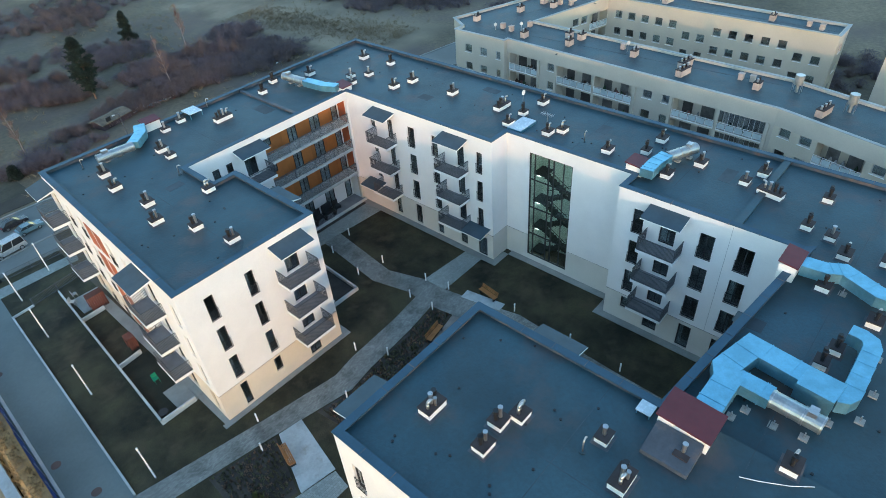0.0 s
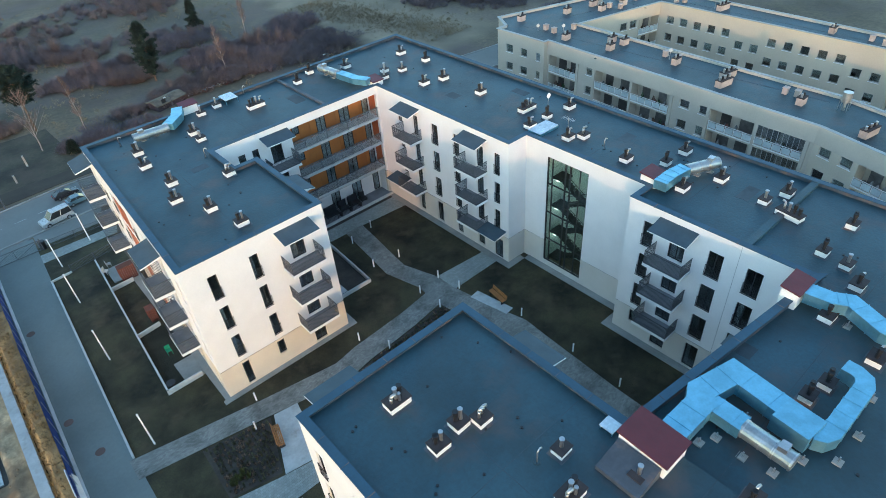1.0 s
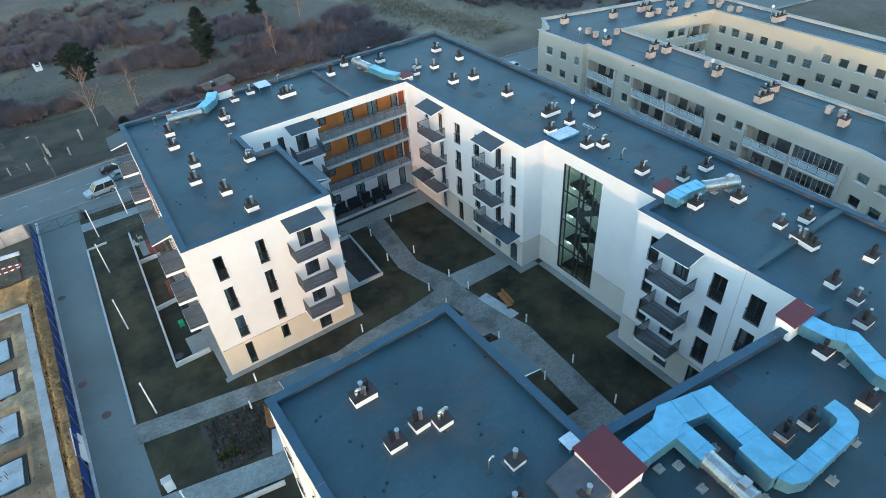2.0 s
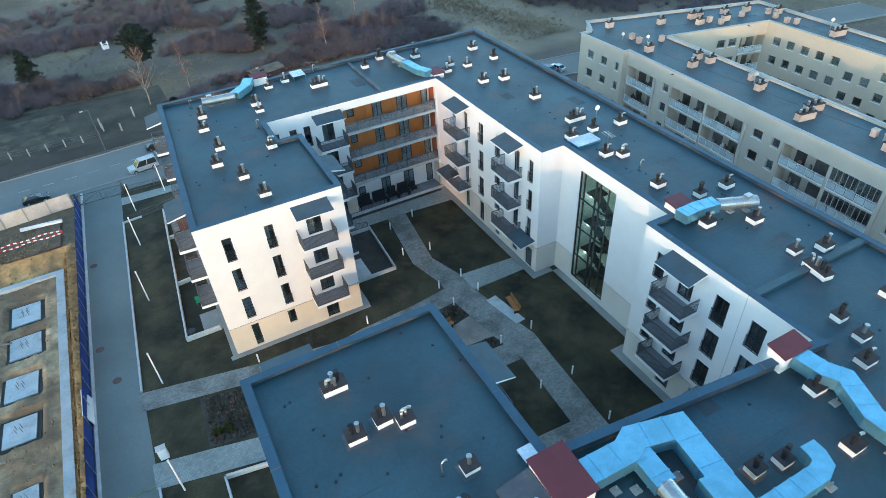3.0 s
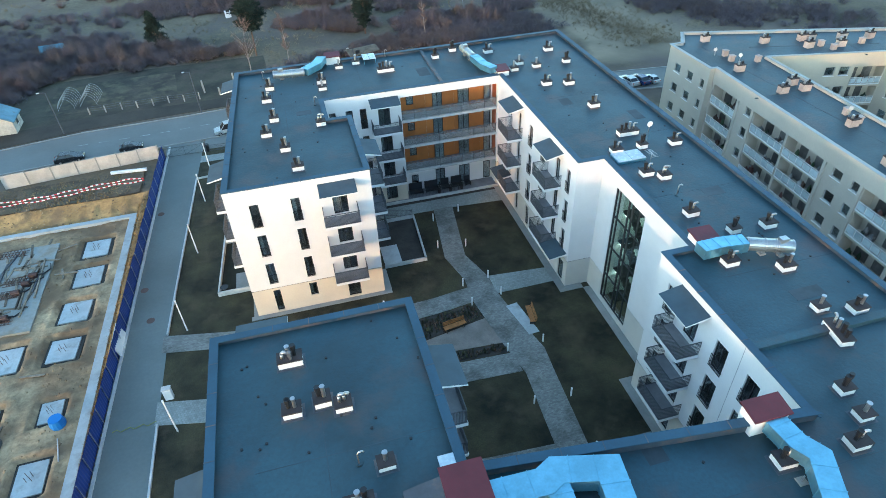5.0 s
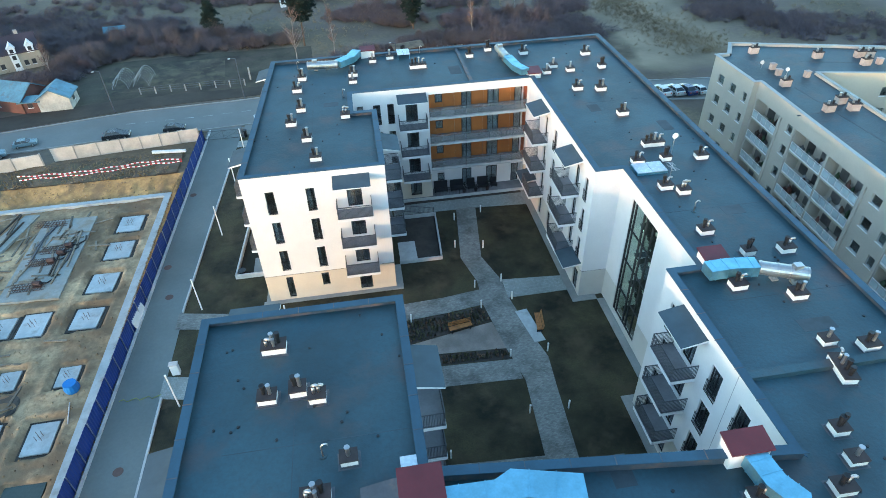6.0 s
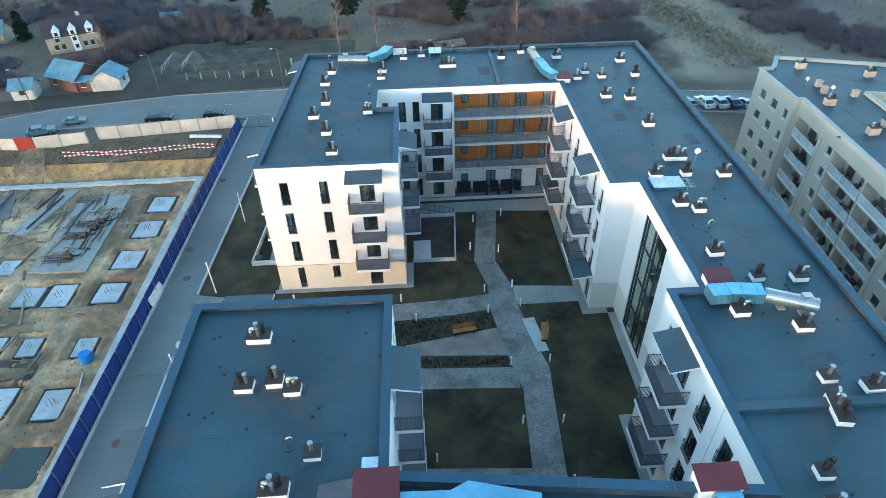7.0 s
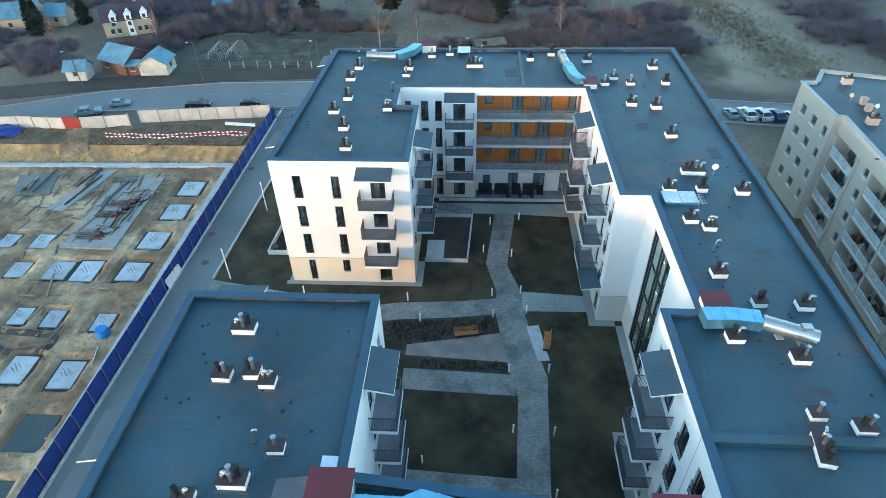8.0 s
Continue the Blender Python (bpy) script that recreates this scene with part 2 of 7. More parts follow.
PAVE = pavers("path_blocks", (0.225, 0.23, 0.212), 0.2, 0.1, 0.006, 0.22, ((0.10, 0.098, 0.09), 0.5, 0.45))
PAVE_PALE = pavers("path_blocks_pale", (0.27, 0.29, 0.275), 0.2, 0.2, 0.01, 0.14)
GRAVEL = mat("pale_gravel", (0.23, 0.205, 0.18), 0.95, 0.2, 0.6, 14.0, 0.6)
LAWN = mat("lawn_grass", (0.022, 0.0215, 0.0095), 0.95, 0.5, 0.25, 9.0, 1.0, c2=(0.042, 0.037, 0.017), stain=((0.078, 0.058, 0.032), 0.34, 0.4))
SOIL = mat("bed_soil", (0.05, 0.042, 0.035), 0.95, 0.3, 0.5, 7.0, 0.6)
FIELD = mat("rough_field", (0.105, 0.084, 0.052), 0.95, 0.42, 0.03, 1.6, 0.8, c2=(0.145, 0.114, 0.072), stain=((0.112, 0.086, 0.078), 0.55, 0.045))


def meadow(m, c):
    """A band of pale dry grass between x 43 and 63, with ragged edges, over the rough field."""
    N, Lk = m.node_tree.nodes, m.node_tree.links
    bs = N["Principled BSDF"]
    old = bs.inputs["Base Color"].links[0].from_socket
    geo, sep, tex = N.new("ShaderNodeNewGeometry"), N.new("ShaderNodeSeparateXYZ"), N.new("ShaderNodeTexNoise")
    tex.inputs["Scale"].default_value, tex.inputs["Detail"].default_value = 0.12, 6.0
    Lk.new(geo.outputs["Position"], sep.inputs[0])
    Lk.new(geo.outputs["Position"], tex.inputs["Vector"])
    ragged = N.new("ShaderNodeMath")
    ragged.operation = "MULTIPLY_ADD"
    ragged.inputs[1].default_value = 18.0
    Lk.new(tex.outputs["Fac"], ragged.inputs[0])
    Lk.new(sep.outputs["X"], ragged.inputs[2])
    fac = None
    for src, lo, hi in ((ragged.outputs[0], 50.0, 55.0), (ragged.outputs[0], 75.0, 69.0), (sep.outputs["Y"], 41.0, 46.0)):
        r = N.new("ShaderNodeMapRange")
        r.inputs["From Min"].default_value, r.inputs["From Max"].default_value = lo, hi
        Lk.new(src, r.inputs["Value"])
        if fac is None:
            fac = r.outputs["Result"]
            continue
        q = N.new("ShaderNodeMath")
        q.operation = "MULTIPLY"
        Lk.new(fac, q.inputs[0])
        Lk.new(r.outputs["Result"], q.inputs[1])
        fac = q.outputs[0]
    x = N.new("ShaderNodeMix")
    x.data_type = "RGBA"
    Lk.new(fac, x.inputs["Factor"])
    Lk.new(old, x.inputs["A"])
    hs = N.new("ShaderNodeHueSaturation")
    hs.inputs["Color"].default_value = (*c, 1)
    r = N.new("ShaderNodeMapRange")
    r.inputs["From Min"].default_value, r.inputs["From Max"].default_value, r.inputs["To Min"].default_value, r.inputs["To Max"].default_value = 0.3, 0.7, 0.6, 1.2
    Lk.new(tex.outputs["Fac"], r.inputs["Value"])
    Lk.new(r.outputs["Result"], hs.inputs["Value"])
    Lk.new(hs.outputs["Color"], x.inputs["B"])
    Lk.new(x.outputs["Result"], bs.inputs["Base Color"])


meadow(FIELD, (0.23, 0.185, 0.125))
SAND = mat("site_sand", (0.28, 0.190, 0.104), 0.95, 0.40, 0.12, 2.6, 1.0, c2=(0.39, 0.285, 0.165), stain=((0.14, 0.09, 0.05), 0.64, 0.3))
CLAY = mat("cut_bank", (0.40, 0.25, 0.10), 0.95, 0.35, 0.3, 2.5, 1.0, stain=((0.20, 0.13, 0.07), 0.5, 0.5))
TURNED = mat("turned_soil", (0.128, 0.096, 0.062), 0.95, 0.38, 0.4, 3.0, 0.9, stain=((0.10, 0.10, 0.055), 0.4, 0.6))
# Wet soil of the wheel track; also the painted shade round the footings.
WET_SOIL_AND_SHADE = mat("wet_soil_and_shade", (0.05, 0.043, 0.034), 0.8, 0.3, 0.6, 4.0, 0.5)
BLUE_SHEET = mat("blue_fence_sheet", (0.018, 0.045, 0.23), 0.45, 0.15, 0.6, 5.0)
TIMBER = mat("bench_timber", (0.34, 0.15, 0.045), 0.6, 0.2, 2.0, 12.0)
WHITE_PAINT = mat("white_paint", (0.78, 0.78, 0.77), 0.55, 0.05, 1.0, 8.0)


# ---- the apartment building ----
FLOORS = (0.45, 3.4, 6.35, 9.3)
TOP, ROOF_Z, LINE = 12.9, 12.62, 2.9
HIGH_TOP, SOUTH_Z = 13.2, 12.92
OUT = [(-11.55, 0.15), (-0.2, 0.15), (-0.2, 10.2), (-2.3, 10.2), (-2.3, 14.3), (15.6, 14.3), (15.6, -4.2), (17.8, -4.2), (17.8, -16.0), (15.8, -16.0),
       (15.8, -28.7), (-0.42, -27.0), (-0.42, -15.65), (-11.7, -15.65), (-11.7, -46.0), (26.4, -46.0), (26.4, 24.7), (-10.55, 24.5)]
HIGH = {10, 11, 12, 13}
building = thing("apartment_building", "white rendered four-storey apartment building with dark flat roofs", "apartment building")


def roof_at(x, y):
    """Height of the felt: the south-west block's roof lies one step higher."""
    return SOUTH_Z if x < -0.1 and y < -15.6 else ROOF_Z


def edge(i):
    return OUT[i], OUT[(i + 1) % len(OUT)]


def along(i, w):
    """Length along edge i of the point whose moving coordinate is w."""
    a, b = edge(i)
    return abs(w - (a[0] if abs(a[0] - b[0]) > abs(a[1] - b[1]) else a[1]))


def frame_mesh(w, h, bars=(), rail=0.0):
    s = Shape()
    f = 0.06
    s.box(0, f, 0.12, 0.2, 0, h).box(w - f, w, 0.12, 0.2, 0, h).box(f, w - f, 0.12, 0.2, 0, f).box(f, w - f, 0.12, 0.2, h - f, h)
    for b in bars:
        s.box(b * w - f / 2, b * w + f / 2, 0.125, 0.195, f, h - f)
    return s.mesh("frame", FRAME)


def pane_mesh(w, h):
    s = Shape()
    s.box(0.05, w - 0.05, 0.155, 0.165, 0.05, h - 0.05)
    return s.mesh("pane", GLASS)


def rail_mesh(w, h=1.0):
    s = Shape()
    s.box(-0.03, w + 0.03, -0.08, -0.05, h - 0.04, h).box(-0.03, w + 0.03, -0.08, -0.05, 0.06, 0.1)
    n = max(3, int(w / 0.1))
    for j in range(n + 1):
        s.box(j * w / n - 0.012, j * w / n + 0.012, -0.075, -0.055, 0.06, h)
    for u in (0.0, w):
        s.box(u - 0.02, u + 0.02, -0.06, 0.02, 0.3, 0.34).box(u - 0.02, u + 0.02, -0.06, 0.02, h - 0.1, h - 0.06)
    return s.mesh("railing", FRAME)


WIN_MESH = {}


def window(parent, m, w, h, rail=False, leaf=None, behind=0.0):
    """A window or balcony door: frame > pane, railing, curtain. m: its lower outer corner, x along the wall, y inwards."""
    key = (round(w, 2), round(h, 2), leaf)
    if key not in WIN_MESH:
        WIN_MESH[key] = (frame_mesh(w, h, () if leaf is None else leaf), pane_mesh(w, h), rail_mesh(w), None)
    fr, pn, rl, _ = WIN_MESH[key]
    ob = part("window", fr, None, parent)
    ob.matrix_basis = m
    part("pane", pn, None, ob).visible_shadow = False
    if rail:
        part("railing", rl, None, ob)
    if behind:
        s = Shape()
        u, n = 0.06, int(w * behind / 0.09)
        for j in range(n):
            s.face([(u, 0.3 + 0.04 * (j % 2), 0.1), (u + 0.09, 0.3 + 0.04 * ((j + 1) % 2), 0.1), (u + 0.09, 0.3 + 0.04 * ((j + 1) % 2), h - 0.05), (u, 0.3 + 0.04 * (j % 2), h - 0.05)])
            u += 0.09
        if n:
            part("curtain", s, CURTAIN, ob)
    return ob


def balcony_meshes(w, d):
    s = Shape()
    s.box(0, w, -d, -0.003, -0.2, 0, 0)
    slab = s.mesh("slab", SLAB)
    e = Shape()
    e.box(-0.02, w + 0.02, -d - 0.03, -d - 0.001, -0.22, 0.02).box(-0.025, -0.001, -d, -0.004, -0.22, 0.02).box(w + 0.001, w + 0.025, -d, -0.004, -0.22, 0.02)
    for j in range(3):
        e.tube((w * (j + 0.5) / 3, -d - 0.05, -0.1), (w * (j + 0.5) / 3, -d - 0.02, -0.1), 0.035, n=6)
    edge_me = e.mesh("slab_edge", SLAB_EDGE)
    r = Shape()
    h = 1.12
    for a, b in (((0.03, -d + 0.03), (w - 0.03, -d + 0.03)), ((0.03, -d + 0.03), (0.03, -0.02)), ((w - 0.03, -d + 0.03), (w - 0.03, -0.02))):
        a, b = Vector((*a, 0)), Vector((*b, 0))
        L = (b - a).length
        q = place(a.x, a.y, 0, math.atan2(b.y - a.y, b.x - a.x))
        r.box(0, L, -0.025, 0.025, h - 0.04, h, 0, q).box(0, L, -0.015, 0.015, 0.07, 0.11, 0, q)
        n = int(L / 0.085)
        for j in range(n + 1):
            r.box(j * L / n - 0.014, j * L / n + 0.014, -0.01, 0.01, 0.02, h, 0, q)
    rail = r.mesh("railing", STEEL)
    c = Shape()
    c.v = [(-0.05, -d - 0.05, 0), (w + 0.05, -d - 0.05, 0), (w + 0.05, -0.003, 0.36), (-0.05, -0.003, 0.36),
           (-0.05, -d - 0.05, -0.09), (w + 0.05, -d - 0.05, -0.09), (w + 0.05, -0.003, 0.2), (-0.05, -0.003, 0.2)]
    c.f = [(0, 1, 2, 3), (7, 6, 5, 4), (4, 5, 1, 0), (5, 6, 2, 1), (7, 4, 0, 3), (6, 7, 3, 2)]
    c.k = [0, 1, 1, 1, 1, 1]
    return slab, edge_me, rail, c.mesh("canopy", [CANOPY, SLAB_EDGE])


BAL = balcony_meshes(2.85, 1.5)


def stack(parent, m, kit=BAL, levels=(3.2, 6.15, 9.1), canopy=True, top=11.98):
    """A column of balconies under one canopy. m: the wall's foot at the left end, y inwards."""
    slab, edge_me, rail, can = kit
    for z in levels:
        b = part("balcony", slab, None, parent, "grey concrete balcony with barred steel railing")
        b.matrix_basis = m @ Matrix.Translation((0, 0, z))
        part("slab_edge", edge_me, None, b)
        part("railing", rail, None, b)
    if canopy:
        c = part("canopy", can, None, parent, "sloping dark grey sheet canopy")
        c.matrix_basis = m @ Matrix.Translation((0, 0, top))


def facade(i, wins, stacks=(), kit=BAL, upper=RENDER_WHITE, plinth=RENDER_CREAM, top=TOP, extra=(), line=LINE):
    """One face of the building. wins: (w0, w1, z0, z1, rail, bars) with w in the coordinate that runs along the face."""
    a, b = edge(i)
    L = math.hypot(b[0] - a[0], b[1] - a[1])
    ang = math.atan2(b[1] - a[1], b[0] - a[0])
    holes = []
    for w0, w1, z0, z1, rail, leaf in wins:
        u0, u1 = sorted((along(i, w0), along(i, w1)))
        holes.append((u0, u1, z0, z1))
        m = place(a[0], a[1], z0, ang) @ Matrix.Translation((u0, 0, 0))
        window(building, m, u1 - u0, z1 - z0, rail, leaf, random.choice((0, 0, 0.3, 0.4, 0.6, 0.95)))
    holes += [(*sorted((along(i, h[0]), along(i, h[1]))), h[2], h[3]) for h in extra]
    up = part("wall", wall_shape(a, b, line, top, holes), upper, building)
    part("plinth", wall_shape(a, b, 0.0, line - 0.05, holes), plinth, building)
    dk = Shape()
    u = 0.0
    cuts = sorted(h for h in holes if h[2] < line - 0.02 and h[3] > line)
    for h in cuts + [(L, L, 0, 0)]:
        if h[0] > u:
            dk.box(u, h[0], 0.03, 0.2, line - 0.05, line, 0, place(a[0], a[1], 0, ang))
        u = h[1]
    part("shadow_joint", dk, FRAME, building)
    for w0 in stacks:
        stack(building, place(a[0], a[1], 0, ang) @ Matrix.Translation((along(i, w0), 0, 0)), kit, top=12.4 if i in HIGH else 11.98)
    return up


def column(w0, w1, rail=True, leaf=None, levels=(1, 2, 3), h=2.15):
    return [(w0, w1, FLOORS[k], FLOORS[k] + h, rail, leaf) for k in levels]


H = (0.5,)
# south face of the west block
facade(0, column(-9.85, -9.15) + column(-6.65, -5.97) + [(-9.8, -9.2, 0.25, 2.62, False, None), (-6.7, -6.05, 1.25, 2.65, False, None)]
       + column(-3.45, -2.25, False, H, (1, 2, 3), 2.2) + [(-3.4, -2.3, 0.25, 2.4, False, H)], (-4.38,))
# east face of the west block, and the notch
facade(1, column(1.5, 2.2) + column(5.0, 6.1, False, H, (1, 2, 3), 2.2) + [(1.5, 2.2, 0.4, 2.5, False, None), (5.0, 6.1, 0.25, 2.4, False, H)], (3.8,))
facade(2, [])
facade(3, [])
# courtyard face of the north wing, with the loggias
north = []
for w0, w1 in ((-1.95, -1.35), (-0.35, 0.35), (1.05, 1.7)):
    north += column(w0, w1, w0 > -1, None, (0, 1, 2, 3))
facade(4, north + column(2.85, 4.05, False, H, (0, 1, 2, 3), 2.2), (2.05,), extra=((5.2, 15.35, 0.12, 12.05),), line=LINE)
# court face of the east wing
east = column(8.0, 8.75, False, None, (0, 1, 2, 3)) + [(10.5, 11.15, z + 0.7, z + 2.0, False, None) for z in FLOORS[1:]]
east += column(5.05, 5.95) + [(5.05, 5.9, 0.3, 2.6, False, H)] + column(2.1, 2.85) + [(2.1, 2.85, 0.3, 2.5, False, None)]
east += column(-1.05, -0.2, False, None, (0, 1, 2, 3)) + column(-3.12, -2.45) + [(-3.5, -2.4, 0.1, 2.3, False, None)]
facade(5, east, (10.4, 1.3), plinth=PLINTH_GREY)
facade(6, [], plinth=PLINTH_GREY)
facade(7, [], plinth=PLINTH_GREY, extra=((-10.85, -6.6, 0.6, 11.7),))
facade(8, [], plinth=PLINTH_GREY)
south_east = column(-18.2, -17.35) + [(-18.15, -17.4, 1.45, 2.65, False, None)] + column(-20.7, -19.5, False, H, (0, 1, 2, 3), 2.2)
south_east += column(-23.4, -22.35, True, H) + [(-23.4, -22.4, 0.2, 2.55, False, None)] + column(-26.05, -25.0, True, H) + [(-26.05, -25.0, 0.3, 2.5, False, H)]
facade(9, south_east, (-18.55,), plinth=PLINTH_GREY)
joint = Shape()
joint.box(15.785, 15.80, -24.33, -24.31, 2.9, 12.9)
part("movement_joint", joint, mat("joint_sealant", (0.30, 0.30, 0.30), 0.8, 0.1), building)
# south wing and south-west block
facade(10, [], top=HIGH_TOP)
facade(11, column(-16.9, -17.6) + column(-20.2, -21.4, False, H, (0, 1, 2, 3), 2.2), (-22.05,), top=HIGH_TOP)
facade(12, column(-3.5, -2.8) + column(-6.3, -5.6) + column(-8.9, -7.9, False, H, (0, 1, 2, 3), 2.2), (-7.65,), top=HIGH_TOP)
facade(13, column(-16.6, -17.3) + column(-20.0, -20.7) + column(-24.2, -25.4, False, H, (0, 1, 2, 3), 2.2) + column(-27.9, -29.1, False, H, (0, 1, 2, 3), 2.2), (-23.55, -27.0), top=HIGH_TOP)
facade(14, [])
facade(15, [])
facade(16, [])
# street face of the west block
west = column(1.1, 1.8, False) + [(1.1, 1.8, 0.4, 2.5, False, None)]
for w in (4.4, 22.4):
    west += column(w, w + 1.2, False, H, (0, 1, 2, 3), 2.2)
for w in (8.6, 11.4, 17.0, 19.6):
    west += column(w, w + 0.7, True, None, (0, 1, 2, 3))
facade(17, west, (6.6, 24.5))
wm = place(-10.55, 24.5, 0, math.atan2(-24.5, -1.0))
for w in (13.2, 15.0):
    for z in FLOORS:
        panels = Shape()
        panels.box(24.6 - w - 1.4, 24.6 - w, -0.035, -0.003, z, z + 2.15, 0, wm)
        part("facade_panel", panels, RUST, building, "brick-red facade panel between windows")

# roof, coping, parapet lining, floors
roof = Shape()
roof.prism(offset_poly(OUT, 0.28), ROOF_Z - 0.3, ROOF_Z)
part("roof", roof, FELT, building, "dark bitumen felt flat roof with patches")
step = Shape()
step.prism([(-11.42, -45.7), (-0.1, -45.7), (-0.1, -27.35), (-0.7, -27.3), (-0.7, -15.93), (-11.42, -15.93)], ROOF_Z - 0.2, SOUTH_Z)
part("roof_south", step, FELT, building, "dark bitumen felt roof, one step higher")
cap, lin = Shape(), Shape()
inner = offset_poly(OUT, 0.42)
outer = offset_poly(OUT, -0.06)
lip = offset_poly(OUT, 0.305)
for i in range(len(OUT)):
    j = (i + 1) % len(OUT)
    t = HIGH_TOP if i in HIGH else TOP
    cap.v += [(*outer[i], t), (*outer[j], t), (*inner[j], t), (*inner[i], t), (*outer[i], t + 0.05), (*outer[j], t + 0.05), (*inner[j], t + 0.05), (*inner[i], t + 0.05)]
    n = len(cap.v) - 8
    cap.f += [tuple(n + q for q in f) for f in ((0, 3, 2, 1), (4, 5, 6, 7), (0, 1, 5, 4), (1, 2, 6, 5), (2, 3, 7, 6), (3, 0, 4, 7))]
    cap.k += [0] * 6
    a, b = Vector((*outer[i], t)), Vector((*outer[j], t))
    run = place(a.x, a.y, t, math.atan2(b.y - a.y, b.x - a.x))
    for q in range(1, int((b - a).length / 2.0)):
        cap.box(q * 2.0 - 0.025, q * 2.0 + 0.025, -0.012, 0.47, -0.03, 0.062, 1, run)
    part("coping", cap, [COPING, LINING], building, "dark blue-grey metal coping with lapped joints")
    cap = Shape()
    lin.face([(*lip[j], ROOF_Z), (*lip[i], ROOF_Z), (*lip[i], t), (*lip[j], t)])
part("parapet_lining", lin, LINING, building)
for z in (0.2, 3.15, 6.1, 9.05):
    fl = Shape()
    fl.prism(offset_poly([p for p in OUT[:5]] + [(5.0, 14.3), (5.0, 15.9), (15.6, 15.9)] + [(15.6, -4.2), (20.6, -4.2), (20.6, -16.0)] + OUT[9:], 0.31), z - 0.15, z)
    part("floor_slab", fl, ROOM, building)

# loggias of the north wing: slabs, orange panels, doors, rails
for k, z in enumerate((3.38, 6.35, 9.28)):
    s = Shape()
    s.box(5.2, 15.35, 14.22, 15.75, z, z + 0.24)
    g = part("loggia_slab", s, PALE_CONCRETE, building)
    r = Shape()
    r.box(5.22, 15.33, 14.28, 14.33, z + 1.28, z + 1.33)
    for j in range(9):
        x = 5.25 + j * 10.0 / 8
        r.box(x - 0.025, x + 0.025, 14.28, 14.33, z + 0.24, z + 1.28)
    part("railing", r, STEEL, g)
    for j in range(8):
        q = Shape()
        x = 5.25 + j * 10.0 / 8
        q.box(x + 0.035, x + 1.215, 14.30, 14.312, z + 0.32, z + 1.25)
        part("rail_pane", q, GLASS_RAIL, g).visible_shadow = False
back = Shape()
back.box(5.2, 15.35, 15.75, 15.95, 0.1, 12.2)
part("loggia_wall", back, RENDER_WHITE, building)
side = Shape()
side.box(5.0, 5.2, 14.6, 15.75, 0.1, 12.1).box(15.35, 15.6, 14.6, 15.75, 0.1, 3.38)
part("loggia_side", side, RENDER_WHITE, building)
ends = Shape()
ends.box(15.31, 15.35, 14.6, 15.7, 3.62, 12.05)
part("loggia_end_panel", ends, RUST, building, "brick-red cladding at the loggia's end")
lid = Shape()
lid.box(5.0, 15.6, 14.6, 15.75, 12.05, 12.25)
part("loggia_ceiling", lid, RENDER_WHITE, building)
for z in (0.2, 3.62, 6.59, 9.52):
    doors = ((6.0, 6.75, 1.0, 1.9), (8.75, 9.8, 0.05, 2.2), (11.5, 12.7, 0.05, 2.2), (14.35, 15.1, 0.05, 2.2))
    x = 5.2
    for d0, d1, zz0, zz1 in doors:
        ob = window(building, place(d0, 15.55, z + zz0, 0), d1 - d0, zz1 - zz0, False, H if d1 - d0 > 1 else None, 0.0)
        if z > 1:
            cuts = [x]
            while d0 - cuts[-1] > 1.5:
                cuts.append(cuts[-1] + 1.25)
            cuts.append(d0)
            for c0, c1 in zip(cuts, cuts[1:]):
                if c1 - c0 > 0.1:
                    q = Shape()
                    q.box(c0 + 0.008, c1 - 0.008, 15.70, 15.745, z + 0.01, z + 2.48)
                    part("panel", q, ORANGE, building)
            if zz0 > 0.5:
                q = Shape()
                q.box(d0, d1, 15.70, 15.745, z + 0.01, z + zz0)
                part("panel", q, ORANGE, building)
            q = Shape()
            q.box(d0, d1, 15.70, 15.745, z + zz1, z + 2.48)
            part("panel", q, ORANGE, building)
        x = d1

# entrance canopies over the court doors
for y in (-3.95, 10.0):
    e = Shape()
    e.v = [(14.0, y, 3.35), (14.0, y + 2.5, 3.35), (15.597, y + 2.5, 3.6), (15.597, y, 3.6), (14.0, y, 3.25), (14.0, y + 2.5, 3.25), (15.597, y + 2.5, 3.4), (15.597, y, 3.4)]
    e.f = [(3, 2, 1, 0), (4, 5, 6, 7), (0, 1, 5, 4), (1, 2, 6, 5), (2, 3, 7, 6), (3, 0, 4, 7)]
    e.k = [0, 1, 1, 1, 1, 1]
    part("entrance_canopy", e, [CANOPY, SLAB_EDGE], building, "dark sheet canopy over a court entrance")

# glazed stairwell
STAIR_WALL = mat("stair_plaster", (0.60, 0.66, 0.60), 0.85, 0.04, 0.8, 6.0)
st = Shape()
st.box(20.3, 20.5, -11.3, -6.2, 0.1, 12.3).box(17.82, 20.3, -11.3, -11.1, 0.1, 12.3).box(17.82, 20.3, -6.35, -6.15, 0.1, 12.3)
part("stair_wall", st, STAIR_WALL, building, "pale plaster walls of the stairwell")
gl = Shape()
gl.box(17.93, 17.945, -10.83, -6.62, 0.62, 11.68)
part("stair_pane", gl, GLASS_CLEAR, building).visible_shadow = False
fr = Shape()
for y, w in ((-10.85, 0.08), (-6.68, 0.08), (-7.15, 0.06), (-8.55, 0.09), (-9.05, 0.09), (-10.0, 0.05)):
    fr.box(17.86, 18.0, y, y + w, 0.6, 11.7)
for z in (0.6, 3.1, 6.05, 9.0, 11.62):
    fr.box(17.87, 17.99, -10.77, -6.68, z, z + 0.07)
part("stair_frame", fr, FRAME, building, "dark aluminium frame of the stair glazing")
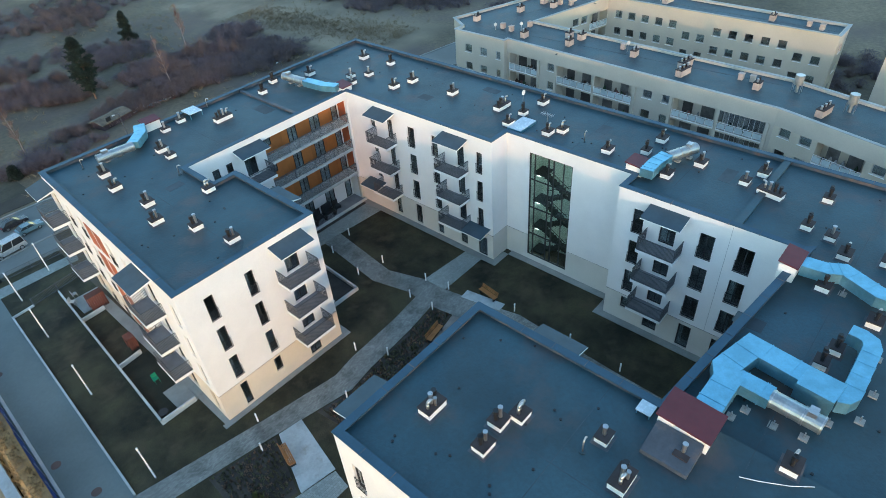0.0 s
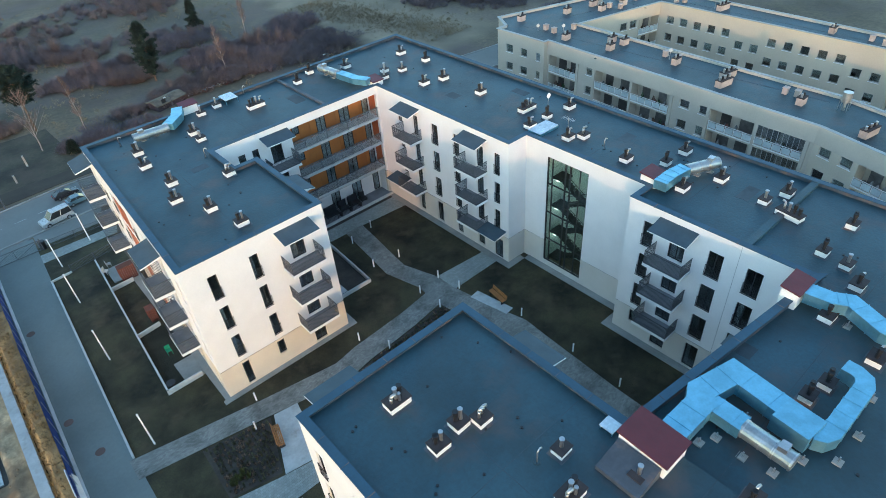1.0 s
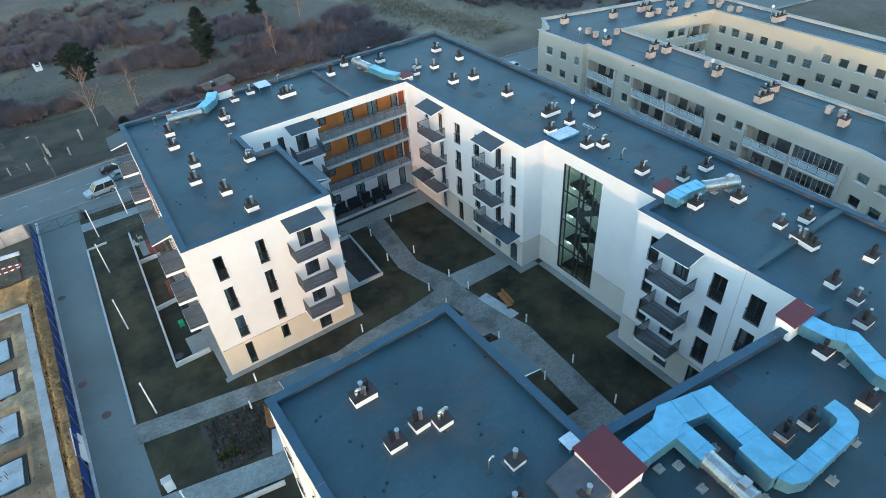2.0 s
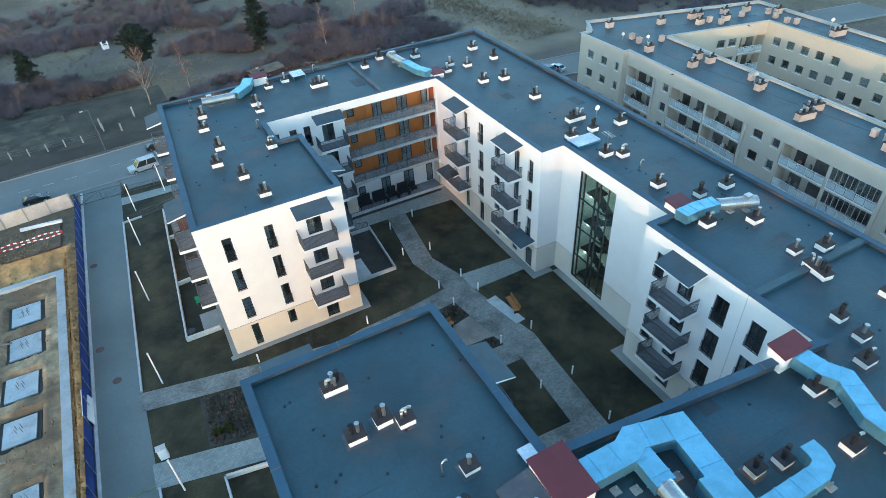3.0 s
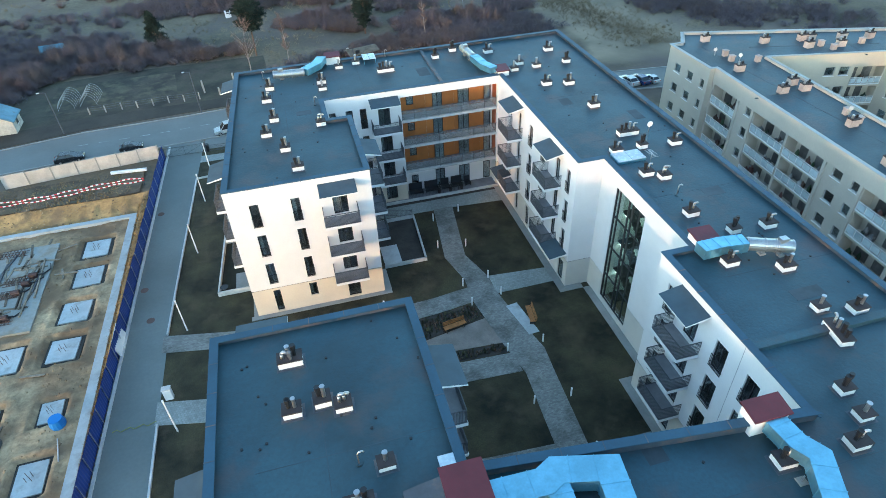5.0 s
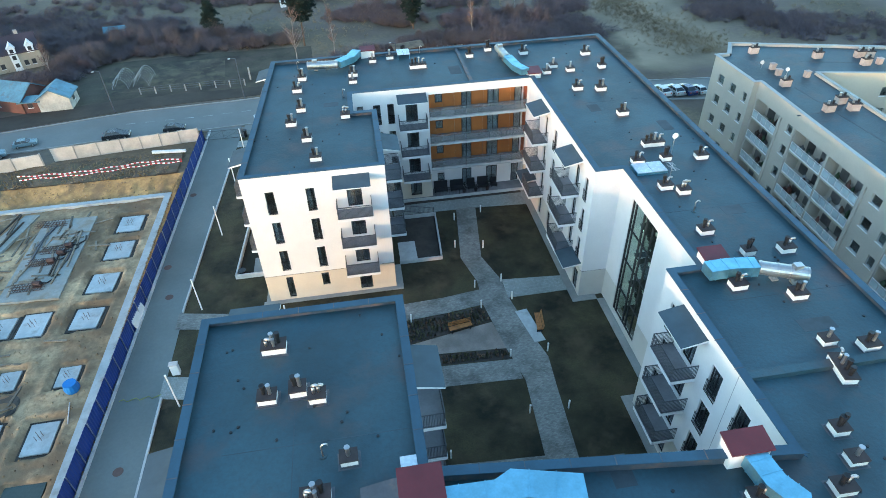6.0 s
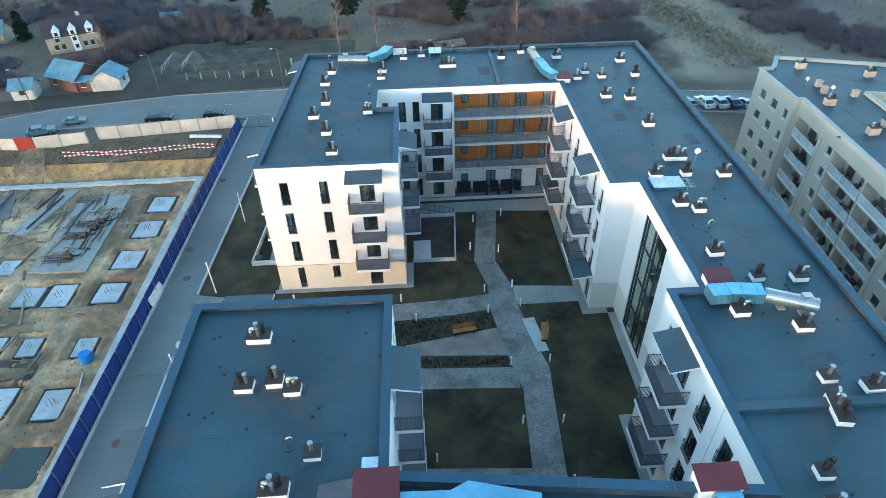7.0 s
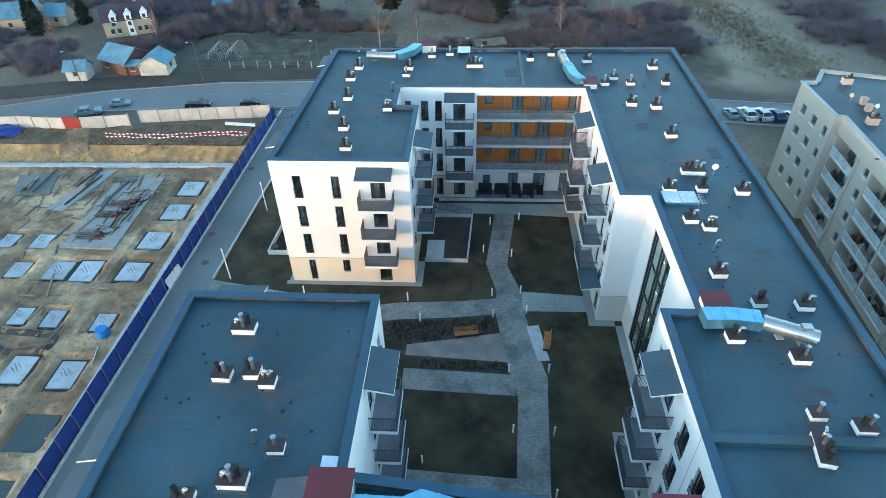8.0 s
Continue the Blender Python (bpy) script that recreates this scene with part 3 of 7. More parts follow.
for lvl in range(4):
    z0 = 0.25 + 2.95 * lvl
    s = Shape()
    s.box(18.9, 20.25, -7.5, -6.36, z0 - 0.16, z0)
    if lvl < 3:
        s.box(18.9, 20.25, -11.05, -10.0, z0 + 1.32, z0 + 1.475)
        for j in range(8):
            u, dz = j * 2.5 / 8, 1.475 / 8
            s.box(19.65, 20.25, -7.5 - u - 0.33, -7.5 - u, z0 + j * dz - 0.1, z0 + (j + 1) * dz)
            s.box(18.9, 19.5, -10.0 + u, -10.0 + u + 0.33, z0 + 1.475 + j * dz - 0.1, z0 + 1.475 + (j + 1) * dz)
    f = part("stair_flight", s, FRAME, building, "dark steel stair flight with landings")
    if lvl < 3:
        r = Shape()
        r.path([(18.92, -7.5, z0 + 1.0 + 2.95), (18.92, -10.0, z0 + 2.5), (19.6, -10.05, z0 + 2.5), (19.6, -7.5, z0 + 1.0)], 0.03, 6)
        for j in range(6):
            r.tube((18.92, -9.9 + j * 0.45, z0 + 1.5 + j * 0.27), (18.92, -9.9 + j * 0.45, z0 + 2.52 + j * 0.27), 0.02, n=5)
        part("handrail", r, FRAME, f)

# Unseen ceiling lamps, added to give the stairwell its pale greenish brightness.
fill_glow = bpy.data.materials.new("stair_fill_glow")
fill_glow.use_nodes = True
fill_glow.node_tree.nodes["Principled BSDF"].inputs["Emission Color"].default_value = (0.93, 1.0, 0.90, 1)
fill_glow.node_tree.nodes["Principled BSDF"].inputs["Emission Strength"].default_value = 2.0
for z in (3.05, 6.0, 8.95, 12.1):
    for y in (-10.6, -6.9):
        s = Shape()
        s.box(18.9, 19.9, y - 0.15, y + 0.15, z - 0.09, z - 0.05)
        part("stair_lamp", s, fill_glow, building, "added ceiling lamp, itself unseen, that brightens the stairwell")

# raised joint across the east roof and a lower one by the hut
ups = Shape()
ups.box(16.12, 26.1, -24.65, -24.15, ROOF_Z, ROOF_Z + 0.28)
part("roof_kerb", ups, FELT, building)
ups = Shape()
ups.box(9.55, 9.85, 14.75, 24.25, ROOF_Z, ROOF_Z + 0.2)
part("roof_kerb", ups, LINING, building)


# ---- things on the roofs ----
def vent_box(w, d, h, pipes, label, k=0.9):
    """A plastered vent stack: box, dark top, pipes with caps or hoods."""
    w, d, h = w * k, d * k, h * 0.86
    t = thing("roof_vent", label, "roof vent", group="vents on the flat roofs")
    b = Shape()
    b.box(0, w, 0, d, 0, h)
    part("box", b, VENT_WHITE, t)
    c = Shape()
    c.box(-0.04, w + 0.04, -0.04, d + 0.04, h + 0.001, h + 0.07)
    part("lid", c, VENT_TOP, t)
    # Upstand and skirt; their dark brown also paints the shadow at the foot.
    c = Shape()
    c.box(-0.05, w + 0.05, -0.05, d + 0.05, 0.0, 0.07).box(-0.14, w + 0.14, -0.14, d + 0.14, 0.0, 0.012)
    part("flashing", c, LINING, t)
    for px, py, r, ph, kind in pipes:
        px, py, ph = px * k, py * k, ph * 1.1
        s = Shape()
        z = h + 0.07
        if kind == "hood":
            s.tube((px, py, z), (px, py, z + ph), r, n=10)
            pts = [(px + r * 1.7 * (1 - math.cos(a)), py - 0.3 * r * a, z + ph + r * 1.7 * math.sin(a)) for a in (0, 0.6, 1.2, 1.9, 2.5)]
            s.path(pts, r, 10)
            part("pipe", s, STEEL_PIPE, t, smooth=True)
        elif kind == "steel":
            s.tube((px, py, z), (px, py, z + ph), r, n=10).tube((px, py, z + ph + 0.05), (px, py, z + ph + 0.09), r * 1.35, n=10).tube((px, py, z + ph), (px, py, z + ph + 0.05), r * 0.5, n=6)
            part("pipe", s, STEEL_PIPE, t)
        else:
            s.tube((px, py, z), (px, py, z + ph), r, n=10).tube((px, py, z + ph * 0.62), (px, py, z + ph), r * 1.35, n=10)
            part("pipe", s, BLACK_PIPE, t)
    return t


VENTS = {
    "a": vent_box(1.0, 0.8, 0.5, ((0.35, 0.45, 0.11, 0.55, "black"), (0.68, 0.4, 0.09, 0.5, "steel")), "white plastered roof vent with a black and a steel pipe"),
    "b": vent_box(0.85, 0.7, 0.45, ((0.42, 0.36, 0.1, 0.45, "steel"),), "small white roof vent with one capped steel pipe"),
    "c": vent_box(1.9, 0.8, 0.5, ((0.3, 0.4, 0.1, 0.5, "black"), (0.7, 0.4, 0.1, 0.6, "black"), (1.1, 0.45, 0.09, 0.5, "steel"), (1.5, 0.4, 0.075, 0.35, "hood")), "long white roof vent with a row of pipes"),
    "d": vent_box(1.0, 0.8, 0.5, ((0.3, 0.4, 0.1, 0.6, "black"), (0.66, 0.45, 0.075, 0.3, "hood")), "white plastered roof vent with a bent steel hood"),
    "e": vent_box(0.8, 0.7, 0.5, ((0.3, 0.35, 0.11, 0.6, "black"), (0.52, 0.4, 0.09, 0.65, "black")), "small white roof vent with black pipes"),
    "f": vent_box(1.4, 0.85, 0.55, ((0.3, 0.35, 0.09, 0.3, "hood"), (0.68, 0.45, 0.1, 0.6, "steel"), (1.0, 0.5, 0.11, 0.65, "black"), (0.75, 0.2, 0.08, 0.4, "steel")), "wide white roof vent with a hood and three pipes"),
    "g": vent_box(0.9, 0.8, 0.5, ((0.28, 0.4, 0.085, 0.4, "hood"), (0.55, 0.5, 0.085, 0.3, "hood")), "white plastered roof vent with two bent steel hoods"),
    "h": vent_box(0.9, 0.85, 0.52, ((0.3, 0.5, 0.11, 0.6, "black"), (0.58, 0.4, 0.1, 0.6, "steel")), "narrow white roof vent with a black and a steel pipe"),
}
SPOTS = [("h", -7.55, 19.0), ("d", -8.0, 16.1), ("h", -7.45, 11.6), ("a", -8.3, 8.8), ("h", -6.8, 5.6), ("a", -6.05, 2.1), ("g", -3.4, 9.4), ("b", -0.1, 22.3), ("a", -2.4, 18.9), ("b", -2.4, 17.2), ("b", 1.8, 22.9), ("c", 4.05, 19.6), ("e", 10.4, 21.4), ("e", 12.7, 22.8), ("d", 16.2, 20.9), ("d", 22.6, 19.2), ("b", 18.3, 16.6), ("b", 19.7, 15.3), ("e", 23.1, 15.4), ("d", 18.85, 10.7)]
SPOTS += [("a", 20.95, 10.1), ("a", 21.0, 4.7), ("c", 20.8, -1.1), ("d", 18.85, -3.6), ("e", 21.3, -3.5), ("d", 24.0, -3.8), ("d", 19.4, -7.4), ("g", 20.45, -8.2), ("d", 19.6, -13.0), ("e", 21.2, -15.5), ("d", 23.6, -15.7), ("d", 18.85, -18.35), ("a", 21.75, -19.7), ("c", 21.25, -25.75), ("b", 21.2, -23.2), ("a", 23.0, -23.95), ("e", 22.2, -28.5), ("e", 18.2, -28.3), ("b", 17.9, -29.8), ("d", 16.4, -31.0)]
SPOTS += [("a", 17.1, -33.2), ("d", 12.7, -30.85), ("e", 8.1, -32.7), ("d", 11.27, -33.8), ("e", 6.7, -32.4), ("f", -8.2, -18.8), ("a", -8.15, -22.1), ("h", -6.6, -21.9), ("g", -5.65, -22.45), ("b", -4.2, -26.15), ("f", -5.9, -27.9), ("d", -7.6, -28.8), ("b", -2.85, -29.3), ("d", -0.5, -33.2), ("b", 17.2, 15.2)]
used = set()
for kind, x, y in SPOTS:
    base = VENTS[kind]
    m = place(x, y, roof_at(x, y), radians(random.uniform(-2, 2) + (80 if kind == "c" and -26 < y < -20 else 0)))
    if kind in used:
        copy_thing(base, m)
    else:
        base.matrix_basis = m
        used.add(kind)

# goosenecks, a mast with a dish, felt vents
goose = thing("gooseneck_vent", "thin bent galvanised vent pipe on the felt", "vent pipe", group="goosenecks")
s = Shape()
s.path([(0, 0, 0), (0, 0, 0.75), (0.08, 0, 0.88), (0.2, 0, 0.9), (0.3, 0, 0.8)], 0.045, 8)
part("pipe", s, STEEL_PIPE, goose, smooth=True)
s = Shape()
s.tube((0, 0, 0.0), (0, 0, 0.06), 0.16, n=12)
part("flange", s, FELT, goose)
goose.matrix_basis = place(20.5, -10.2, ROOF_Z, 0)
for x, y in ((-3.1, 14.2), (-7.7, 22.4), (-5.0, -25.4), (5.6, 24.0)):
    copy_thing(goose, place(x, y, roof_at(x, y), random.uniform(-1, 1)))
mast = thing("antenna_mast", "thin steel mast with a white dish on the roof", "antenna", (22.4, -2.6, ROOF_Z))
s = Shape()
s.tube((0, 0, 0), (0, 0, 1.9), 0.03, n=8)
part("pole", s, STEEL_PIPE, mast)
s = Shape()
s.tube((0, -0.06, 1.75), (0, -0.02, 1.75), 0.24, n=16)
part("dish", s, WHITE_PAINT, mast)
rod = thing("aerial", "grid aerial on a steel pole above the roof", "antenna", (20.3, -6.6, ROOF_Z))
s = Shape()
s.tube((0, 0, 0), (0, 0, 1.7), 0.03, n=8)
part("pole", s, STEEL_PIPE, rod)
s = Shape()
s.box(-0.02, 0.02, -0.6, 0.6, 1.55, 1.59)
for j in range(7):
    s.box(-0.3, 0.3, -0.55 + j * 0.18, -0.53 + j * 0.18, 1.56, 1.58)
part("grid", s, STEEL_PIPE, rod)
dots = Shape()
for x0, x1, y0, y1, n in ((-11, -3, 1, 9.5, 9), (-11, 26, 15, 24.5, 22), (18.5, 26, -23, 13, 26), (16.5, 26, -44, -26, 14), (-11, -1, -25, -16.5, 16), (-11, 14, -36, -29.5, 14)):
    for _ in range(n):
        x, y = random.uniform(x0, x1), random.uniform(y0, y1)
        dots.tube((x, y, roof_at(x, y)), (x, y, roof_at(x, y) + 0.05), 0.075, n=8)
tagged(part("felt_vents", dots, BLACK_PIPE, building, "small black breather caps in the felt"), kind="stuff")
SEAM = mat("seam_bitumen", (0.036, 0.058, 0.072), 0.6, 0.2, 0.6, 6.0)


def seam(x0, x1, y0, y1):
    q = Shape()
    z = roof_at(x0, y0)
    q.box(x0, x1, y0, y1, z, z + 0.006)
    part("felt_seam", q, SEAM, building)


for x in (-7, 2, 17):
    seam(x, x + 0.05, 15.2, 24.1)
for y in (-19, -10, -1, 8):
    seam(18.3, 26.0, y, y + 0.05)
seam(-6.4, -6.35, -45, -22.6)
seam(-9.6, -1.0, -24.6, -24.55)
seam(-6.0, -5.95, 0.6, 14.6)
seam(-3, 26.0, -31.4, -31.35)
PATCH = mat("felt_patch", (0.046, 0.060, 0.070), 0.7, 0.25, 0.6, 5.0)
for x, y, w, d in ((-5.0, 12.4, 1.4, 0.9), (8.0, 17.5, 1.2, 2.2), (22.5, -11.0, 1.5, 1.0), (23.8, 1.5, 0.9, 1.8), (21.0, -22.0, 2.0, 0.9), (7.5, -29.0, 1.0, 1.6), (19.0, 6.2, 1.0, 1.4)):
    q = Shape()
    q.box(x, x + w, y, y + d, roof_at(x, y), roof_at(x, y) + 0.009)
    part("felt_patch", q, PATCH, building)


def hut(x0, x1, y0, y1, h, label):
    t = thing("roof_hatch_house", label, "roof hatch", (x0, y0, ROOF_Z))
    w, d = x1 - x0, y1 - y0
    s = Shape()
    s.box(0, w, 0, d, 0, h)
    part("wall_box", s, VENT_WHITE, t)
    s = Shape()
    s.v = [(-0.1, -0.1, h), (w + 0.1, -0.1, h), (w + 0.1, d + 0.1, h + 0.16), (-0.1, d + 0.1, h + 0.16), (-0.1, -0.1, h + 0.09), (w + 0.1, -0.1, h + 0.09), (w + 0.1, d + 0.1, h + 0.25), (-0.1, d + 0.1, h + 0.25)]
    s.f = [(0, 3, 2, 1), (4, 5, 6, 7), (0, 1, 5, 4), (1, 2, 6, 5), (2, 3, 7, 6), (3, 0, 4, 7)]
    s.k = [0] * 6
    part("roof", s, MAROON, t, "maroon sheet-metal roof")
    return t


hut(-1.7, 0.05, -29.75, -27.35, 1.15, "white plastered roof hut under a maroon sheet roof")
hut(12.6, 14.4, -28.95, -28.0, 1.1, "white plastered roof hut under a maroon sheet roof")
hut(18.1, 19.5, -16.5, -15.2, 0.75, "low white roof hut under a maroon sheet roof")
hut(15.5, 16.7, 14.6, 15.9, 0.5, "low white roof hut under a maroon sheet roof")
hut(-0.9, 0.6, 24.0, 24.9, 0.8, "low white roof hut under a maroon sheet roof")
ramp = Shape()
ramp.v = [(-3.4, -29.6, ROOF_Z), (-1.75, -29.6, ROOF_Z), (-1.75, -27.4, ROOF_Z), (-3.4, -27.4, ROOF_Z), (-3.4, -29.6, ROOF_Z + 0.55), (-1.75, -29.6, ROOF_Z + 0.95), (-1.75, -27.4, ROOF_Z + 0.95), (-3.4, -27.4, ROOF_Z + 0.55)]
ramp.f = [(0, 3, 2, 1), (4, 5, 6, 7), (0, 1, 5, 4), (1, 2, 6, 5), (2, 3, 7, 6), (3, 0, 4, 7)]
ramp.k = [0] * 6
part("hut_ramp", ramp, LINING, building)


def skylight(x0, x1, y0, y1, n, lift):
    t = thing("skylight", "pale blue roof hatch panes on a low upstand", "skylight", (x0, y0, ROOF_Z))
    w, d = x1 - x0, y1 - y0
    s = Shape()
    if lift > 0.3:
        for a in (0.05, w - 0.1):
            for b in (0.05, d - 0.1):
                s.box(a, a + 0.05, b, b + 0.05, 0, lift)
    else:
        s.box(0, w, 0, d, 0, lift)
    part("upstand", s, GALVANISED, t)
    for j in range(n):
        q = Shape()
        q.box(w * j / n + 0.02, w * (j + 1) / n - 0.02, 0.02, d - 0.02, lift + 0.002, lift + 0.06)
        part("pane", q, SKYLIGHT, t)


skylight(18.6, 21.0, -5.05, -3.6, 2, 0.2)
skylight(3.0, 4.4, 22.7, 24.4, 2, 0.5)
skylight(-1.6, -0.75, -27.0, -26.2, 1, 0.55)


def duct_run(t, pts, w, h, z, name="duct"):
    """Rectangular sheet duct swept along pts with mitred bends, and flanges at its joints."""
    q = [Vector((*p, 0)) for p in pts]
    rows = []
    for k, p in enumerate(q):
        d0 = (p - q[k - 1]).normalized() if k else (q[1] - p).normalized()
        d1 = (q[k + 1] - p).normalized() if k < len(q) - 1 else d0
        n0, n1 = Vector((-d0.y, d0.x, 0)), Vector((-d1.y, d1.x, 0))
        side = (n0 + n1) / max(0.6, 1 + n0.dot(n1)) * (w / 2)
        rows.append([p - side + Vector((0, 0, z)), p + side + Vector((0, 0, z)), p + side + Vector((0, 0, z + h)), p - side + Vector((0, 0, z + h))])
    s = Shape()
    s.v = [tuple(v) for r in rows for v in r]
    for k in range(len(rows) - 1):
        for a in range(4):
            b = (a + 1) % 4
            s.f.append((4 * k + a, 4 * k + b, 4 * k + 4 + b, 4 * k + 4 + a))
    e = 4 * len(rows) - 4
    s.f += [(3, 2, 1, 0), (e, e + 1, e + 2, e + 3)]
    s.k = [0] * len(s.f)
    part(name, s, GALVANISED, t)
    for a, b in zip(q, q[1:]):
        L = (b - a).length
        if L < 0.9:
            continue
        m = place(a.x, a.y, z, math.atan2(b.y - a.y, b.x - a.x))
        n = max(2, int(L / 1.1))
        for c in range(n):
            u = (c + 0.5) * L / n
            f = Shape()
            f.box(u - 0.02, u + 0.02, -w / 2 - 0.03, w / 2 + 0.03, -0.025, h + 0.025, 0, m)
            part("flange", f, GALVANISED, t)


ROUND_STEEL = mat("spiral_steel", (0.42, 0.45, 0.45), 0.38, 0.14, 1.2, 9.0, metal=0.85)


def round_run(t, a, b, r):
    s = Shape()
    s.tube(a, b, r, n=20)
    part("round_duct", s, ROUND_STEEL, t)
    a, b = Vector(a), Vector(b)
    for u in (0.05, 0.4, 0.62, 0.66, 0.97):
        f = Shape()
        p = a.lerp(b, u)
        d = (b - a).normalized() * 0.025
        f.tube(p - d, p + d, r + 0.03, n=20)
        part("collar", f, STEEL_PIPE, t)
    d = (b - a).normalized()
    g = Shape()
    m = Matrix.Translation((0, 0, 0))
    p = a.lerp(b, 0.75)
    g.box(p.x - 0.25, p.x + 0.25, p.y - 0.2, p.y + 0.2, p.z + r * 0.7, p.z + r + 0.2)
    part("fan_motor", g, STEEL_PIPE, t)


def feet(t, spots, top):
    for x, y in spots:
        s = Shape()
        s.box(x - 0.2, x + 0.2, y - 0.2, y + 0.2, ROOF_Z, ROOF_Z + 0.1)
        part("foot", s, CONCRETE, t)
        s = Shape()
        s.box(x - 0.03, x + 0.03, y - 0.03, y + 0.03, ROOF_Z + 0.1, top)
        part("strut", s, STEEL_PIPE, t)


t = thing("ventilation_duct", "large galvanised sheet ventilation duct looping over the roof", "duct")
duct_run(t, [(0.15, -28.9), (2.4, -28.95), (3.1, -28.6), (5.3, -29.15), (4.9, -31.95)], 1.25, 0.75, 13.0)
duct_run(t, [(2.9, -29.2), (2.8, -30.95)], 1.0, 0.66, 13.03)
round_run(t, (2.8, -30.9, 13.38), (2.66, -33.3, 13.38), 0.45)
box = Shape()
box.box(-0.75, 0.75, -0.85, 0.85, 0, 1.0, 0, place(4.55, -32.5, 12.93, radians(-6)))
part("silencer", box, GALVANISED, t)
bars = Shape()
for j in range(4):
    bars.box(-0.45 + j * 0.25, -0.31 + j * 0.25, -0.862, -0.852, 0.42, 0.62, 0, place(4.55, -32.5, 12.93, radians(-6)))
part("marking", bars, FRAME, t)
duct_run(t, [(4.45, -33.2), (4.6, -33.55), (5.0, -33.74), (6.8, -33.76), (8.6, -33.78), (9.1, -33.58), (9.3, -33.15), (9.33, -32.6)], 0.84, 0.75, 13.0)
feet(t, [(1.2, -29.8), (2.0, -30.2), (5.9, -29.9), (4.0, -30.6), (1.9, -31.5), (6.6, -34.6), (9.2, -34.2), (2.1, -32.8), (3.6, -33.4), (4.6, -34.5)], 13.05)
t = thing("ventilation_duct", "galvanised sheet duct running from a roof hut", "duct")
duct_run(t, [(13.6, -29.0), (13.75, -30.3), (14.2, -31.1), (13.25, -33.1), (13.4, -36.8)], 1.05, 0.7, 13.0)
feet(t, [(13.3, -31.5), (12.9, -34.5)], 13.05)
t = thing("ventilation_duct", "galvanised duct with a round fan section", "duct")
duct_run(t, [(17.75, -17.0), (19.2, -16.95), (20.8, -17.15)], 1.0, 0.7, 12.95)
round_run(t, (20.85, -17.2, 13.3), (23.4, -18.35, 13.3), 0.42)
feet(t, [(21.8, -17.7), (22.8, -18.2)], 12.95)
t = thing("ventilation_duct", "galvanised duct with a round fan section", "duct")
duct_run(t, [(15.2, 15.0), (14.6, 16.4), (14.3, 19.0)], 0.9, 0.6, 12.95)
round_run(t, (14.3, 19.0, 13.25), (14.0, 22.3, 13.25), 0.4)
feet(t, [(14.2, 20.0), (14.1, 21.4)], 12.95)
t = thing("ventilation_duct", "galvanised duct with a round fan section", "duct")
duct_run(t, [(-3.4, 21.3), (-2.0, 22.6), (-1.3, 24.2)], 1.0, 0.65, 12.95)
round_run(t, (-3.4, 21.3, 13.25), (-6.6, 21.6, 13.25), 0.4)
feet(t, [(-5.8, 21.8), (-4.6, 21.8)], 12.95)
cable = thing("cable", "pale loose cable lying across the felt", "cable")
s = Shape()
s.path([(-1.85, -31.3, SOUTH_Z + 0.03), (-1.55, -32.0, SOUTH_Z + 0.03), (-0.95, -33.1, SOUTH_Z + 0.03), (-0.35, -33.9, SOUTH_Z + 0.03)], 0.022, 6)
part("sheath", s, WHITE_PAINT, cable)


# ---- ground of the court and the gardens ----
def slab_poly(name, poly, z, material, label, category, depth=0.25):
    s = Shape()
    a = sum(p[0] * q[1] - q[0] * p[1] for p, q in zip(poly, poly[1:] + poly[:1]))
    s.prism(poly if a > 0 else poly[::-1], z - depth, z)
    return flat(name, s, material, label, category)


slab_poly("lawn_court", [(17.9, -60), (17.9, 15), (-11, 15), (-11, 34), (-19.1, 34), (-19.65, 0), (-19.65, -60)], 0.02, LAWN, "patchy winter lawn in the court", "lawn")
slab_poly("drive", [(-24.4, -70), (-19.2, -70), (-19.2, 0), (-18.1, 26.5), (-17.6, 36.4), (-22.3, 36.4)], 0.035, ASPHALT, "grey concrete drive along the fence", "drive")
slab_poly("path_cross", [(-19.6, 0.1), (-19.6, -1.9), (-10.4, -3.6), (-3.7, -5.0), (-1.3, -4.6), (3.7, -4.2), (7.1, -3.7), (7.3, -1.7), (3.8, -2.2), (-1.3, -2.5), (-3.6, -2.9), (-9.6, -1.9)], 0.05, PAVE, "grey block-paved path", "path")
slab_poly("path_court", [(7.3, 11.4), (6.3, 3.1), (7.2, -0.6), (7.1, -3.7), (7.9, -9.1), (8.6, -12.6), (8.2, -19.2), (8.2, -24.5), (10.3, -24.5), (10.4, -20.2), (10.8, -13.3), (11.0, -10.6), (10.3, -7.6), (9.5, -3.0), (9.4, -0.7), (8.3, 2.9), (9.4, 11.4)], 0.054, PAVE, "winding grey block-paved court path", "path")
slab_poly("path_east", [(9.45, -0.75), (9.5, -3.25), (15.0, -3.2), (15.0, -1.2)], 0.052, PAVE_PALE, "grey block-paved path to the entrance", "path")
slab_poly("path_second", [(-0.3, -9.95), (-0.3, -12.0), (8.45, -12.4), (8.3, -10.4), (8.15, -10.35)], 0.05, PAVE, "grey block-paved path", "path")
slab_poly("path_south", [(-0.3, -18.7), (-0.3, -20.9), (8.2, -21.2), (8.2, -19.2)], 0.05, PAVE, "grey block-paved path", "path")
slab_poly("path_north", [(0.6, 11.4), (0.6, 13.4), (15.0, 13.5), (15.0, 10.9), (9.4, 11.3)], 0.05, PAVE_PALE, "pale block-paved path below the loggias", "path")
